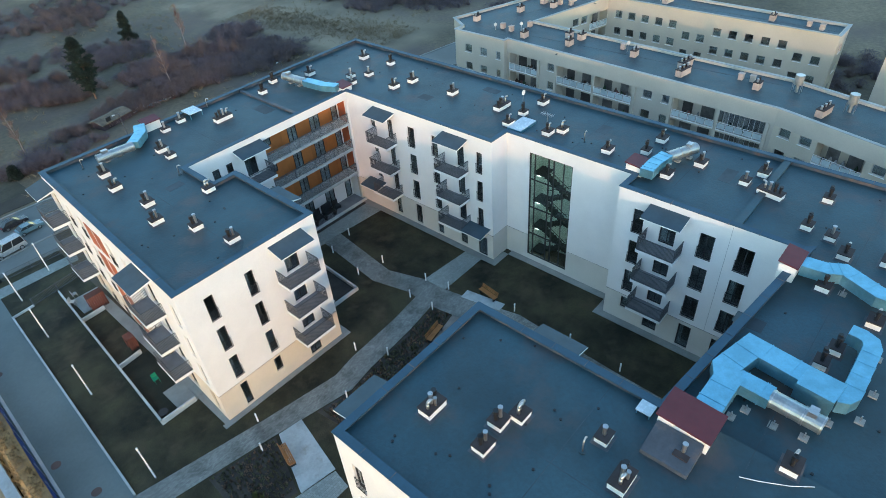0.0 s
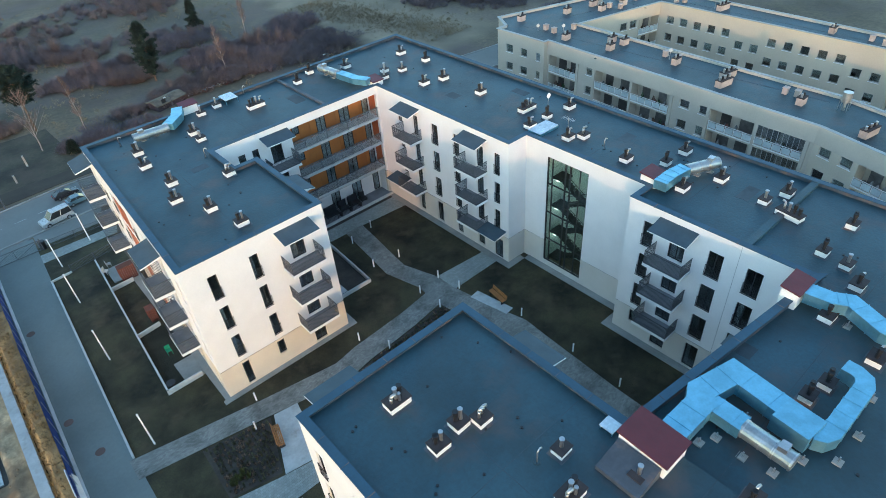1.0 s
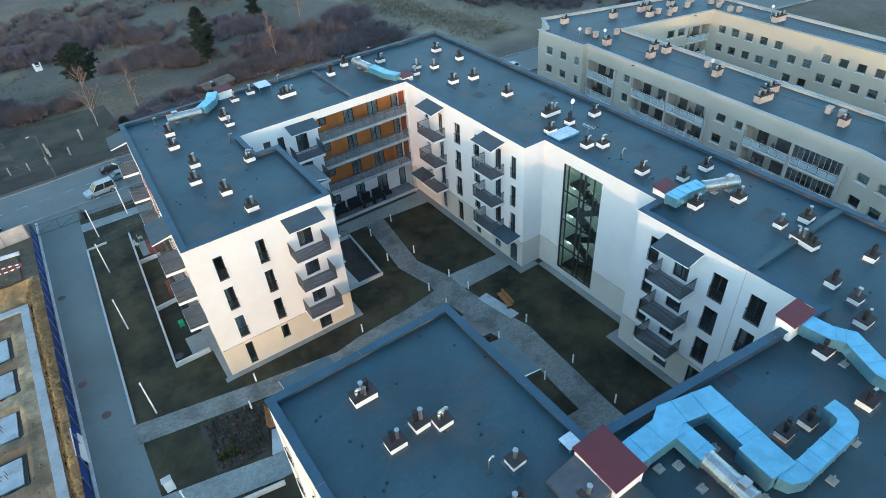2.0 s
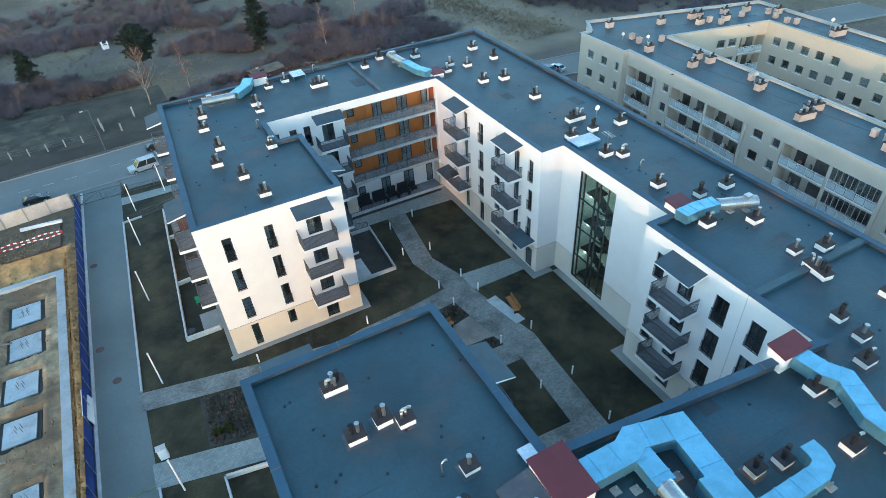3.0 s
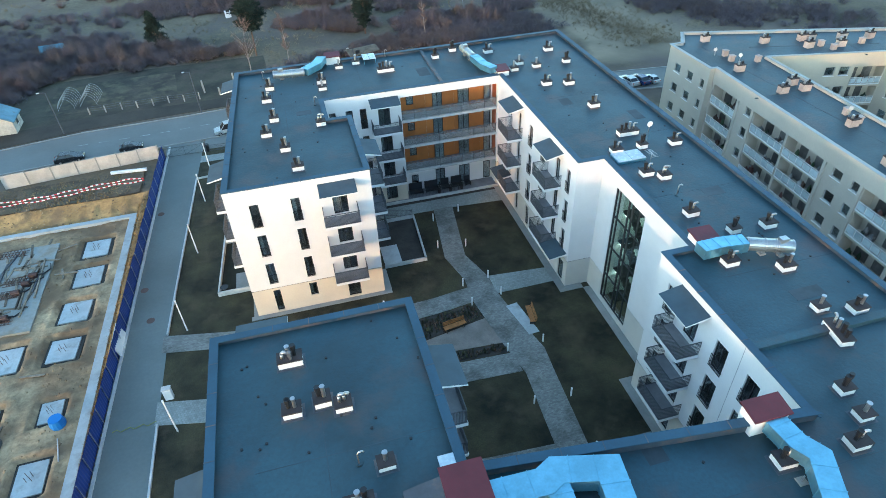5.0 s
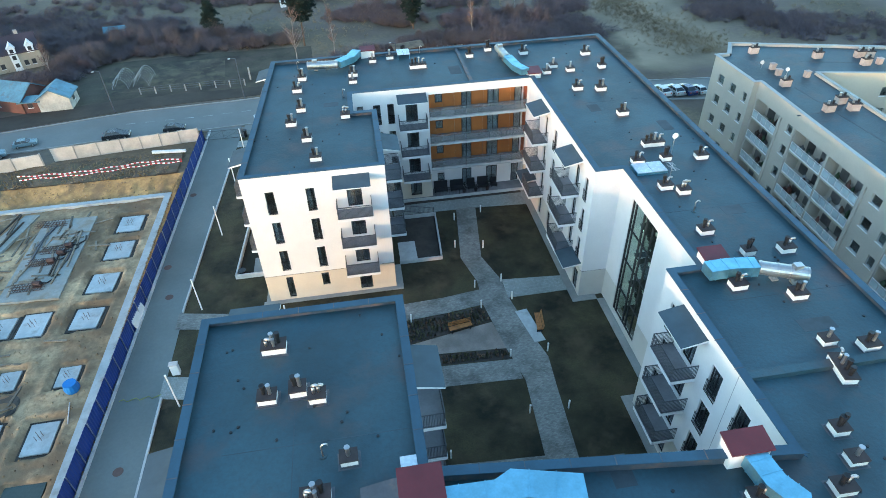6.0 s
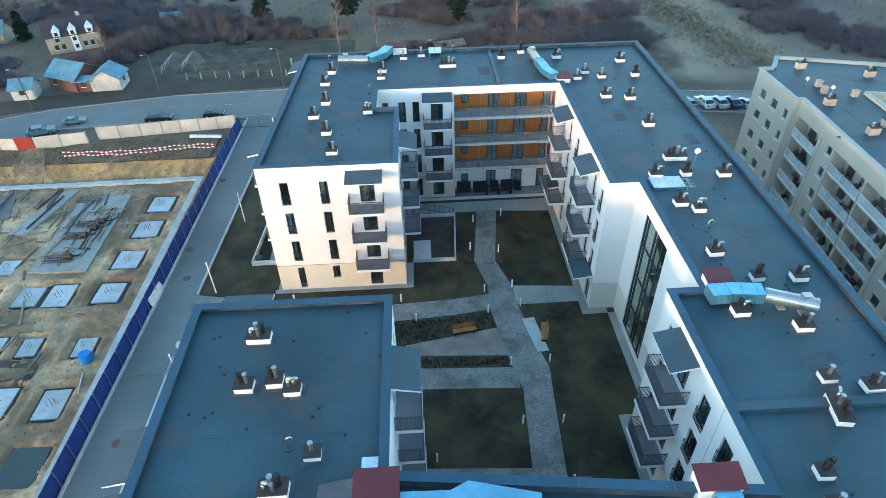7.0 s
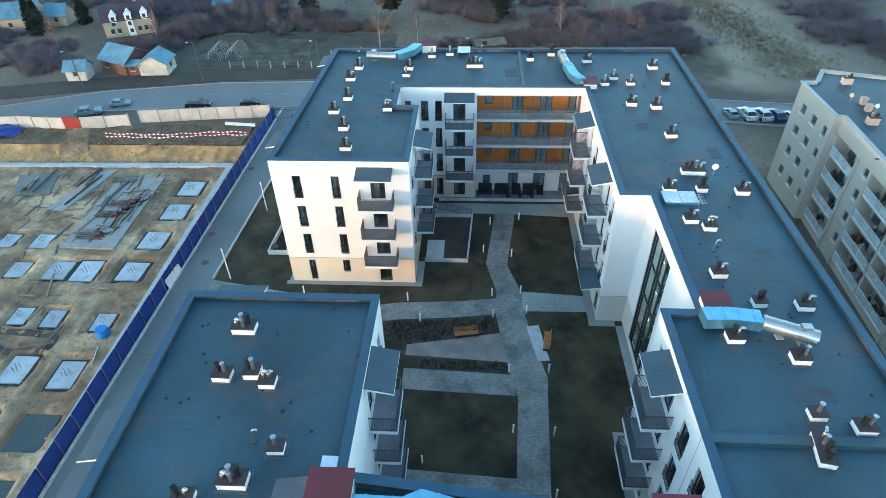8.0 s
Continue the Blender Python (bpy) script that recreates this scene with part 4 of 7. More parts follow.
slab_poly("seat_court", [(-0.3, -7.45), (0.8, -7.25), (7.4, -5.95), (7.95, -9.1), (0.9, -8.65), (-0.3, -8.6)], 0.045, GRAVEL, "pale gravel sitting area between beds", "paving")
slab_poly("path_west", [(-19.42, -7.2), (-19.42, -9.4), (-11.9, -11.0), (-9.4, -11.0), (-9.2, -9.4), (-11.8, -8.9), (-15.6, -8.0)], 0.05, PAVE_PALE, "pale block-paved path", "path")
slab_poly("path_gate", [(-17.9, 30.6), (-10.3, 30.5), (-9.9, 32.0), (-17.8, 32.3)], 0.05, PAVE_PALE, "pale block-paved path to the gate", "path")
slab_poly("concrete_pad", [(-9.9, -3.8), (-8.0, -4.1), (-9.1, -9.3), (-11.8, -8.85)], 0.06, FOOTING, "pale concrete pad with a bench", "pad")
slab_poly("bench_pad", [(9.65, -5.1), (10.7, -4.95), (11.3, -8.8), (10.35, -8.9)], 0.07, FOOTING, "pale concrete pad under a bench", "pad")
for name, poly in (("bed_north", [(-6.8, -4.47), (-3.7, -5.1), (-1.3, -4.7), (3.7, -4.3), (7.05, -3.9), (7.35, -5.85), (0.8, -7.15), (-0.3, -7.35), (-3.0, -6.9), (-6.5, -6.7)]), ("bed_middle", [(0.9, -8.75), (7.95, -9.2), (8.1, -10.25), (0.8, -9.9)]), ("bed_west", [(-15.3, -2.95), (-10.2, -3.8), (-11.9, -8.6), (-15.5, -7.8)])):
    slab_poly(name, poly, 0.04, SOIL, "dark mulched planting bed", "planting bed")

# concrete apron round the walls
ap = Shape()
for x0, x1, y0, y1 in ((-12.15, 0.42, -0.3, 0.149), (-0.199, 0.45, 0.15, 3.2), (-0.199, 0.45, 10.7, 14.29), (14.95, 15.599, -4.3, 14.29), (14.95, 17.15, -4.85, -4.201), (17.15, 17.799, -15.99, -4.85), (15.15, 17.15, -16.0, -15.35), (15.15, 15.799, -28.7, -16.0), (-11.95, -11.0, 0.15, 24.4)):
    ap.box(x0, x1, y0, y1, -0.1, 0.085)
flat("apron", ap, CONCRETE, "narrow concrete apron along the walls", "paving")


def bollard():
    t = thing("bollard_light", "slim white bollard light beside the path", "bollard light", group="bollards in the court")
    s = Shape()
    s.tube((0, 0, 0.04), (0, 0, 0.86), 0.065, n=10)
    part("post", s, WHITE_PAINT, t)
    s = Shape()
    s.tube((0, 0, 0.861), (0, 0, 0.93), 0.075, n=10)
    part("cap", s, SLAB_EDGE, t)
    return t


b0 = bollard()
b0.matrix_basis = place(6.8, -1.4, 0.02, 0)
for x, y in ((9.35, -1.0), (6.85, -4.1), (9.75, -3.5), (0.6, -4.75), (8.0, -10.1), (11.1, -10.0), (8.1, -15.6), (11.0, -15.7), (1.8, -18.3), (10.7, -20.4), (-0.7, -2.2), (6.75, 9.4), (9.75, 10.3), (6.05, 4.8), (8.75, 4.2), (-10.2, -1.6), (-11.5, -4.0), (-4.5, -5.4)):
    copy_thing(b0, place(x, y, 0.02, 0))


def bench(backrest):
    t = thing("bench", "orange-brown slatted timber park bench", "bench", group="benches in the court")
    for j in range(4):
        s = Shape()
        s.box(-1.0, 1.0, -0.2 + j * 0.12, -0.1 + j * 0.12, 0.43, 0.47)
        part("slat", s, TIMBER, t)
    if backrest:
        for j in range(3):
            s = Shape()
            s.box(-1.0, 1.0, 0.28 + j * 0.03, 0.31 + j * 0.03, 0.52 + j * 0.13, 0.62 + j * 0.13)
            part("slat", s, TIMBER, t)
    for x in (-0.85, 0.8):
        s = Shape()
        s.box(x, x + 0.05, -0.2, 0.26, 0, 0.429)
        part("leg", s, FRAME, t)
    return t


bn = bench(True)
bn.matrix_basis = place(4.6, -6.45, 0.045, radians(10))
copy_thing(bn, place(11.15, -7.0, 0.03, radians(-98)))
copy_thing(bn, place(-10.6, -6.0, 0.06, radians(75)))

# low walls of the gardens
def low_wall(name, pts, h, w=0.15, material=PALE_CONCRETE, label="low pale concrete garden wall"):
    s = Shape()
    for a, b in zip(pts, pts[1:]):
        a, b = Vector((*a, 0)), Vector((*b, 0))
        m = place(a.x, a.y, 0, math.atan2(b.y - a.y, b.x - a.x))
        s.box(-w / 2, (b - a).length + w / 2 - 0.004, -w / 2, w / 2, -0.2, h, 0, m)
    return flat(name, s, material, label, "garden wall")


low_wall("kerb_wall", [(-19.25, 0.2), (-18.1, 26.5), (-16.2, 26.7)], 0.22)
low_wall("garden_wall_west", [(-13.8, 26.3), (-15.0, 4.0), (-12.2, 4.0)], 0.5)
low_wall("garden_wall_mid", [(-14.0, 20.5), (-12.0, 20.6)], 0.45)
low_wall("garden_wall_near", [(-14.45, 12.15), (-12.5, 12.4)], 0.45)
low_wall("garden_wall_court", [(0.6, 10.7), (4.9, 10.7), (4.5, 3.3), (0.5, 3.3)], 0.4)
low_wall("terrace_wall", [(1.3, 13.75), (15.4, 13.75)], 0.34, 0.16, PALE_CONCRETE, "low pale concrete wall before the terraces")
low_wall("garden_wall_south", [(-15.0, -11.0), (-14.85, -40)], 0.45)
low_wall("garden_wall_south_end", [(-15.0, -11.0), (-12.0, -11.5)], 0.45)
low_wall("kerb_wall_south", [(-19.2, -9.5), (-19.1, -45)], 0.2)
slab_poly("terrace", [(1.3, 13.85), (5.2, 13.85), (5.2, 14.29), (1.3, 14.29)], 0.12, SLAB, "grey terrace strip", "terrace")
slab_poly("terrace_loggia", [(5.2, 13.9), (15.4, 13.9), (15.4, 15.74), (5.2, 15.74)], 0.15, SLAB, "grey paved terrace under the loggias", "terrace")
slab_poly("garden_soil", [(0.6, 3.4), (4.45, 3.4), (4.8, 10.6), (0.6, 10.6)], 0.03, SOIL, "dark bare garden plot", "garden plot")
for y0, y1 in ((4.0, 6.8), (21.6, 24.4)):
    slab_poly("patio", [(-13.5, y0), (-11.96, y0), (-11.96, y1), (-13.5, y1)], 0.1, CONCRETE, "grey concrete patio slab below balconies", "patio")
slab_poly("patio_court", [(0.5, 3.8), (2.2, 3.8), (2.2, 6.6), (0.5, 6.6)], 0.08, PALE_CONCRETE, "pale concrete patio slab below balconies", "patio")


def fence_run(a, b, h, name, label, gap=0.12, material=STEEL):
    t = thing(name, label, "fence")
    a, b = Vector((*a, 0.0)), Vector((*b, 0.0))
    L = (b - a).length
    m = place(a.x, a.y, 0, math.atan2(b.y - a.y, b.x - a.x))
    s = Shape()
    s.box(0, L, -0.015, 0.015, h - 0.04, h, 0, m).box(0, L, -0.015, 0.015, 0.12, 0.16, 0, m)
    n = int(L / gap)
    for j in range(n + 1):
        s.box(j * L / n - 0.01, j * L / n + 0.01, -0.01, 0.01, 0.0, h, 0, m)
    part("bar_grid", s, material, t)
    for j in range(max(2, int(L / 2.4) + 1)):
        q = Shape()
        u = j * L / max(1, int(L / 2.4))
        q.box(u - 0.03, u + 0.03, -0.03, 0.03, 0, h + 0.05, 0, m)
        part("post", q, material, t)
    return t


fence_run((5.4, 14.02), (10.9, 14.02), 0.95, "picket_fence", "dark low picket fence before the terraces", 0.16, FRAME)
fence_run((0.7, 12.3), (4.8, 10.85), 0.9, "garden_fence", "dark steel garden fence", 0.14)
fence_run((-16.1, 26.75), (-11.2, 27.6), 0.9, "garden_fence", "dark steel garden fence")
fence_run((-17.4, 33.3), (-10.5, 33.0), 0.9, "garden_fence", "dark steel garden fence")


for x, w, h in ((5.5, 1.5, 1.15), (7.3, 1.5, 1.1), (9.2, 0.9, 1.1), (10.4, 1.2, 1.15), (11.9, 0.7, 0.9)):
    t = thing("terrace_sofa", "dark woven sofa on the ground-floor terrace", "sofa", (x, 14.75, 0.15), "seats on the terrace")
    s = Shape()
    s.box(0, w, 0, 0.7, 0.12, 0.38)
    part("seat", s, FRAME, t)
    s = Shape()
    s.box(0, w, 0.58, 0.72, 0.381, h)
    part("backrest", s, FRAME, t)
    for a in (0.02, w - 0.1):
        s = Shape()
        s.box(a, a + 0.08, 0.02, 0.66, 0.0, 0.119)
        part("leg", s, FRAME, t)
for k in range(3):
    t = thing("potted_shrub", "dark evergreen shrub in a pot on the terrace", "potted plant", (8.75 + 1.3 * k, 14.35, 0.15), "shrubs on the terrace")
    s = Shape()
    s.tube((0, 0, 0), (0, 0, 0.35), 0.16, 0.2, 10)
    part("pot", s, VENT_TOP, t)
    s = Shape()
    for _ in range(160):
        a, e, r = random.uniform(0, 6.28), random.uniform(0, 1), random.uniform(0.1, 0.34)
        p = Vector((r * math.cos(a) * (1 - e * 0.7), r * math.sin(a) * (1 - e * 0.7), 0.36 + 0.9 * e))
        d = Vector((random.uniform(-1, 1), random.uniform(-1, 1), random.uniform(-0.3, 1))) * 0.12
        w = Vector((random.uniform(-1, 1), random.uniform(-1, 1), 0)) * 0.04
        s.face([p - w, p + w, p + d])
    part("foliage", s, mat("box_leaf", (0.03, 0.035, 0.025), 0.9, 0.3), t)


def pole_lamp():
    t = thing("pole_lamp", "slender white pole lamp with a flat head", "lamp post", group="pole lamps along the drive")
    s = Shape()
    s.tube((0, 0, 0), (0, 0, 3.45), 0.065, 0.05, 10)
    part("pole", s, WHITE_PAINT, t)
    s = Shape()
    s.tube((0, 0, 3.451), (0, 0, 3.6), 0.075, 0.075, 12)
    part("head", s, SLAB_EDGE, t)
    return t


pl = pole_lamp()
pl.matrix_basis = place(-17.65, 0.25, 0.0, 0)
for x, y in ((-17.3, 11.45), (-16.95, 21.2), (-17.7, -10.4), (-16.6, 28.5), (-13.0, 31.2)):
    copy_thing(pl, place(x, y, 0, 0))
hose = thing("garden_hose", "thin yellow-green hose lying across the drive", "hose")
s = Shape()
s.path([(-22.4 + 0.31 * i, -9.15 + 0.16 * math.sin(i * 2.1), 0.075) for i in range(11)], 0.03, 6)
part("tube", s, mat("yellow_hose", (0.22, 0.24, 0.06), 0.6, 0.3, 2.0, 9.0), hose)
cab = thing("meter_cabinet", "pale grey electric cabinet beside the path", "electric cabinet", (-18.5, -7.0, 0.02))
s = Shape()
s.box(-0.3, 0.3, -0.2, 0.2, 0.0, 1.1)
part("body", s, SLAB_EDGE, cab)
s = Shape()
s.box(-0.34, 0.34, -0.24, 0.24, 1.101, 1.16)
part("lid", s, PALE_CONCRETE, cab)
s = Shape()
s.box(-0.25, 0.25, -0.212, -0.201, 0.15, 1.05)
part("door", s, WHITE_PAINT, cab)

man = thing("manhole_cover", "rusty round manhole cover in the drive", "manhole cover", (-21.9, 7.0, 0.036), "manholes in the drive")
s = Shape()
s.tube((0, 0, 0), (0, 0, 0.012), 0.36, n=20)
part("cover", s, mat("rusty_iron", (0.12, 0.075, 0.06), 0.8, 0.2), man)
for x, y in ((-20.9, 2.5), (-20.9, -15.4), (-21.6, 20.0)):
    copy_thing(man, place(x, y, 0.036, 0))

# plants in the beds, dry grass tufts, hedge bits
LEAF = mat("bed_leaf", (0.085, 0.082, 0.042), 0.9, 0.4, 1.5, 12.0)
LEAF_DRY = mat("dry_leaf", (0.16, 0.105, 0.068), 0.9, 0.4, 1.5, 12.0)


def tuft(s, x, y, z, r, h, n, k=0):
    for _ in range(n):
        a, q = random.uniform(0, 6.283), random.uniform(0.2, 1)
        bx, by = x + r * 0.3 * math.cos(a), y + r * 0.3 * math.sin(a)
        tx, ty, tz = x + r * q * math.cos(a), y + r * q * math.sin(a), z + h * random.uniform(0.5, 1)
        w = 0.05 * r / 0.2
        s.face([(bx - w * math.sin(a), by + w * math.cos(a), z), (bx + w * math.sin(a), by - w * math.cos(a), z), (tx, ty, tz)], k)


def inside(p, poly):
    c = False
    for (x0, y0), (x1, y1) in zip(poly, poly[1:] + poly[:1]):
        if (y0 > p[1]) != (y1 > p[1]) and p[0] < (x1 - x0) * (p[1] - y0) / (y1 - y0) + x0:
            c = not c
    return c


beds = Shape()
for poly, gap in (([(-6.6, -4.65), (-3.7, -5.25), (-1.3, -4.85), (3.7, -4.45), (6.95, -4.05), (7.2, -5.8), (0.8, -7.0), (-0.3, -7.2), (-3.0, -6.75), (-6.3, -6.55)], 0.3), ([(0.9, -8.9), (7.9, -9.3), (8.0, -10.1), (0.8, -9.8)], 0.3), ([(-15.1, -3.1), (-10.4, -3.9), (-12.0, -8.4), (-15.3, -7.7)], 0.33)):
    xs, ys = [p[0] for p in poly], [p[1] for p in poly]
    x = min(xs)
    while x < max(xs):
        y = min(ys)
        while y < max(ys):
            p = (x + random.uniform(-0.08, 0.08), y + random.uniform(-0.08, 0.08))
            if inside(p, poly):
                tuft(beds, p[0], p[1], 0.04, random.uniform(0.15, 0.26), random.uniform(0.12, 0.34), 14, 1 if random.random() < 0.35 else 0)
            y += gap
        x += gap
flat("bed_plants", beds, [LEAF, LEAF_DRY], "rows of small low bed plants", "plants", "stuff")

sh = thing("shrub", "small yellow-green shrub at the bed's edge", "shrub", (-14.3, -7.0, 0.04))
s = Shape()
for _ in range(9):
    a, q = random.uniform(0, 6.283), 0.7 * math.sqrt(random.random())
    tuft(s, q * math.cos(a), q * math.sin(a) * 0.6, 0.0, 0.3, random.uniform(0.35, 0.6), 40)
part("leaves", s, mat("shrub_leaf", (0.10, 0.115, 0.03), 0.8, 0.3, 0.8, 6.0), sh)

# garden pieces west of the block
GARDEN_RED = mat("red_brown_cladding", (0.12, 0.038, 0.025), 0.7, 0.2, 1.0, 8.0, each=0.2)
for x, y, w, d, h in ((-12.8, 21.0, 1.5, 0.9, 1.6), (-12.9, 13.2, 0.7, 0.9, 1.4)):
    t = thing("garden_screen", "red-brown boarded screen in a ground-floor garden", "garden screen", (x, y, 0.03), "screens in the gardens")
    n = 8
    for j in range(n):
        s = Shape()
        s.box(j * w / n + 0.01, (j + 1) * w / n - 0.01, 0, 0.05, 0.02, h)
        part("slat", s, GARDEN_RED, t)
    s = Shape()
    s.box(0, w, 0.052, d, h - 0.06, h)
    part("top", s, GARDEN_RED, t)
    for a in (0.0, w - 0.08):
        s = Shape()
        s.box(a, a + 0.08, d - 0.08, d, 0, h - 0.06)
        part("post", s, GARDEN_RED, t)
DARK_TURF = mat("dark_turf", (0.020, 0.021, 0.012), 0.95, 0.4, 0.5, 8.0, 0.8)
slab_poly("garden_dark", [(-14.9, 4.1), (-12.0, 4.1), (-11.9, 12.3), (-14.4, 12.05)], 0.034, DARK_TURF, "dark freshly sown garden plot", "garden plot")
t = thing("fire_bowl", "round dark fire bowl at the garden corner", "fire bowl", (-14.5, 4.6, 0.03))
s = Shape()
s.tube((0, 0, 0), (0, 0, 0.25), 0.08, n=8).tube((0, 0, 0.25), (0, 0, 0.5), 0.15, 0.38, 14)
part("bowl", s, BLACK_PIPE, t)
for k, (x, y, c, lab) in enumerate(((-13.2, 8.3, (0.02, 0.22, 0.12), "green folding garden chair on the patio"), (-13.6, 23.6, (0.5, 0.48, 0.45), "pale garden chair on the patio"), (-13.0, 24.6, (0.3, 0.28, 0.26), "grey garden chair on the patio"))):
    t = thing("garden_chair", lab, "chair", (x, y, 0.1 if k else 0.036), "garden chairs")
    t.rotation_euler[2] = 0.8 * k
    pm = mat("chair_plastic", c, 0.6, 0.08)
    s = Shape()
    s.box(-0.22, 0.22, -0.22, 0.22, 0.40, 0.44)
    part("seat", s, pm, t)
    s = Shape()
    s.box(-0.22, 0.22, 0.2, 0.24, 0.441, 0.85)
    part("backrest", s, pm, t)
    for a in (-0.2, 0.17):
        for b in (-0.2, 0.17):
            s = Shape()
            s.box(a, a + 0.03, b, b + 0.03, 0, 0.399)
            part("leg", s, pm, t)
# sliding gate over the drive
t = thing("drive_gate", "dark steel gate with diagonal braces across the drive", "gate", (-22.2, 33.2, 0.04))
s = Shape()
s.box(0, 4.9, -0.03, 0.03, 1.25, 1.31).box(0, 4.9, -0.03, 0.03, 0.1, 0.16).box(0, 0.06, -0.03, 0.03, 0.16, 1.25).box(2.42, 2.48, -0.03, 0.03, 0.16, 1.25).box(4.84, 4.9, -0.03, 0.03, 0.16, 1.25)
part("gate_frame", s, STEEL, t)
for a, b in (((0.05, 0, 0.16), (2.42, 0, 1.25)), ((2.48, 0, 0.16), (4.84, 0, 1.25))):
    s = Shape()
    s.tube(a, b, 0.025, n=6)
    part("brace", s, STEEL, t)
for j in range(40):
    s = Shape()
    s.box(0.08 + j * 0.119, 0.095 + j * 0.119, -0.01, 0.01, 0.16, 1.25)
    part("bar", s, STEEL, t)
for a in (-0.1, 5.0):
    s = Shape()
    s.box(a - 0.06, a + 0.06, -0.06, 0.06, -0.04, 1.45)
    part("post", s, STEEL, t)
t = thing("waste_bin", "black round waste bin beside the gate", "waste bin", (-17.1, 33.5, 0.03))
s = Shape()
s.tube((0, 0, 0), (0, 0, 0.9), 0.3, 0.34, 14)
part("body", s, BLACK_PIPE, t)
s = Shape()
s.tube((0, 0, 0.901), (0, 0, 0.96), 0.36, 0.3, 14)
part("lid", s, FRAME, t)

slab_poly("terrace_bed", [(1.5, 13.2), (15.0, 13.25), (15.0, 13.64), (1.5, 13.64)], 0.07, SOIL, "narrow dark planting strip before the terraces", "planting bed")


# ---- ground sheet, building site ----
PIT = (-62.0, -23.9, -70.0, 25.5)
PIT_Z = -1.0
# column footings: centre, width, depth
FOOTINGS = [(-28.2, 17.35, 2.45, 2.85), (-28.2, 12.55, 2.55, 2.85), (-28.45, 7.35, 2.5, 2.8), (-28.5, 2.35, 2.4, 2.65), (-33.1, 2.3, 2.3, 3.0), (-36.0, 2.3, 2.25, 2.6), (-40.1, 2.3, 1.85, 2.2), (-40.3, 6.9, 1.9, 2.3), (-44.0, 6.9, 1.7, 2.1), (-44.6, 2.2, 1.9, 2.2),
            (-28.0, -4.6, 1.65, 2.1), (-32.8, -4.3, 1.6, 2.05), (-36.0, -4.05, 1.6, 2.1), (-40.5, -4.0, 1.6, 2.1), (-28.1, -10.6, 2.05, 2.8), (-32.5, -10.2, 2.1, 2.85), (-37.4, -10.0, 2.1, 2.8), (-32.6, -16.0, 2.3, 2.8)]
PONDS = [(-27.75, -16.1, 2.4, 2.9), (-28.0, -21.6, 2.4, 2.8)]


def relief(x, y):
    far = min(1.0, max(0.0, (math.hypot(max(0, abs(x - 5) - 75), max(0, y - 64)) - 4) / 60))
    n = noise.noise(Vector((x * 0.012, y * 0.012, 3.1))) * 2.2 + noise.noise(Vector((x * 0.05, y * 0.05, 7.7))) * 0.5
    return far * n - 0.02


xs = sorted({-2600, -900, -420, *range(-260, -60, 10), PIT[0], *range(-55, -25, 10), PIT[1], *range(-20, 70, 10), *range(70, 270, 10), 420, 900, 2600})
ys = sorted({-2600, -900, -300, -120, PIT[2], *range(-60, 20, 10), PIT[3], *range(30, 300, 8), 420, 900, 2600})
g = Shape()
idx = {}
for i, x in enumerate(xs):
    for j, y in enumerate(ys):
        idx[i, j] = len(g.v)
        g.v.append((x, y, relief(x, y)))
for i in range(len(xs) - 1):
    for j in range(len(ys) - 1):
        if PIT[0] <= xs[i] and xs[i + 1] <= PIT[1] and PIT[2] <= ys[j] and ys[j + 1] <= PIT[3]:
            continue
        g.f.append((idx[i, j], idx[i + 1, j], idx[i + 1, j + 1], idx[i, j + 1]))
        g.k.append(0)
flat("ground", g, FIELD, "rough winter grassland, olive and brown", "ground", smooth=True)

# pit floor with the dug holes, and its cut banks
def floor_z(x, y):
    z = PIT_Z + 0.16 * noise.noise(Vector((x * 0.3, y * 0.3, 0))) + 0.09 * noise.noise(Vector((x * 0.9, y * 0.9, 4))) + 0.09 * noise.noise(Vector((x * 2.2, y * 2.2, 2))) + 0.04 * noise.noise(Vector((x * 5.0, y * 5.0, 9)))
    for cx, cy, w, d in FOOTINGS + PONDS:
        if abs(x - cx) < w / 2 + 0.34 and abs(y - cy) < d / 2 + 0.34:
            return min(z, PIT_Z - 0.02) - 0.36
        if abs(x - cx) < w / 2 + 1.1 and abs(y - cy) < d / 2 + 1.1:
            z += 0.05 + 0.1 * noise.noise(Vector((x * 1.7, y * 1.7, 6)))
    return z


pf = Shape()
gx = [-60.5, -57, -54, -52] + [-50.4 + 0.3 * i for i in range(87)]
gy = [-69, -60, -50, -40, -34, -30, -27] + [-24.5 + 0.3 * j for j in range(158)]
for x in gx:
    for y in gy:
        pf.v.append((x, y, floor_z(x, y)))
n = len(gy)
for i in range(len(gx) - 1):
    for j in range(n - 1):
        pf.f.append((i * n + j, (i + 1) * n + j, (i + 1) * n + j + 1, i * n + j + 1))
        pf.k.append(0)
flat("site_ground", pf, SAND, "sandy levelled floor of the building pit", "ground", smooth=True)
bank = Shape()


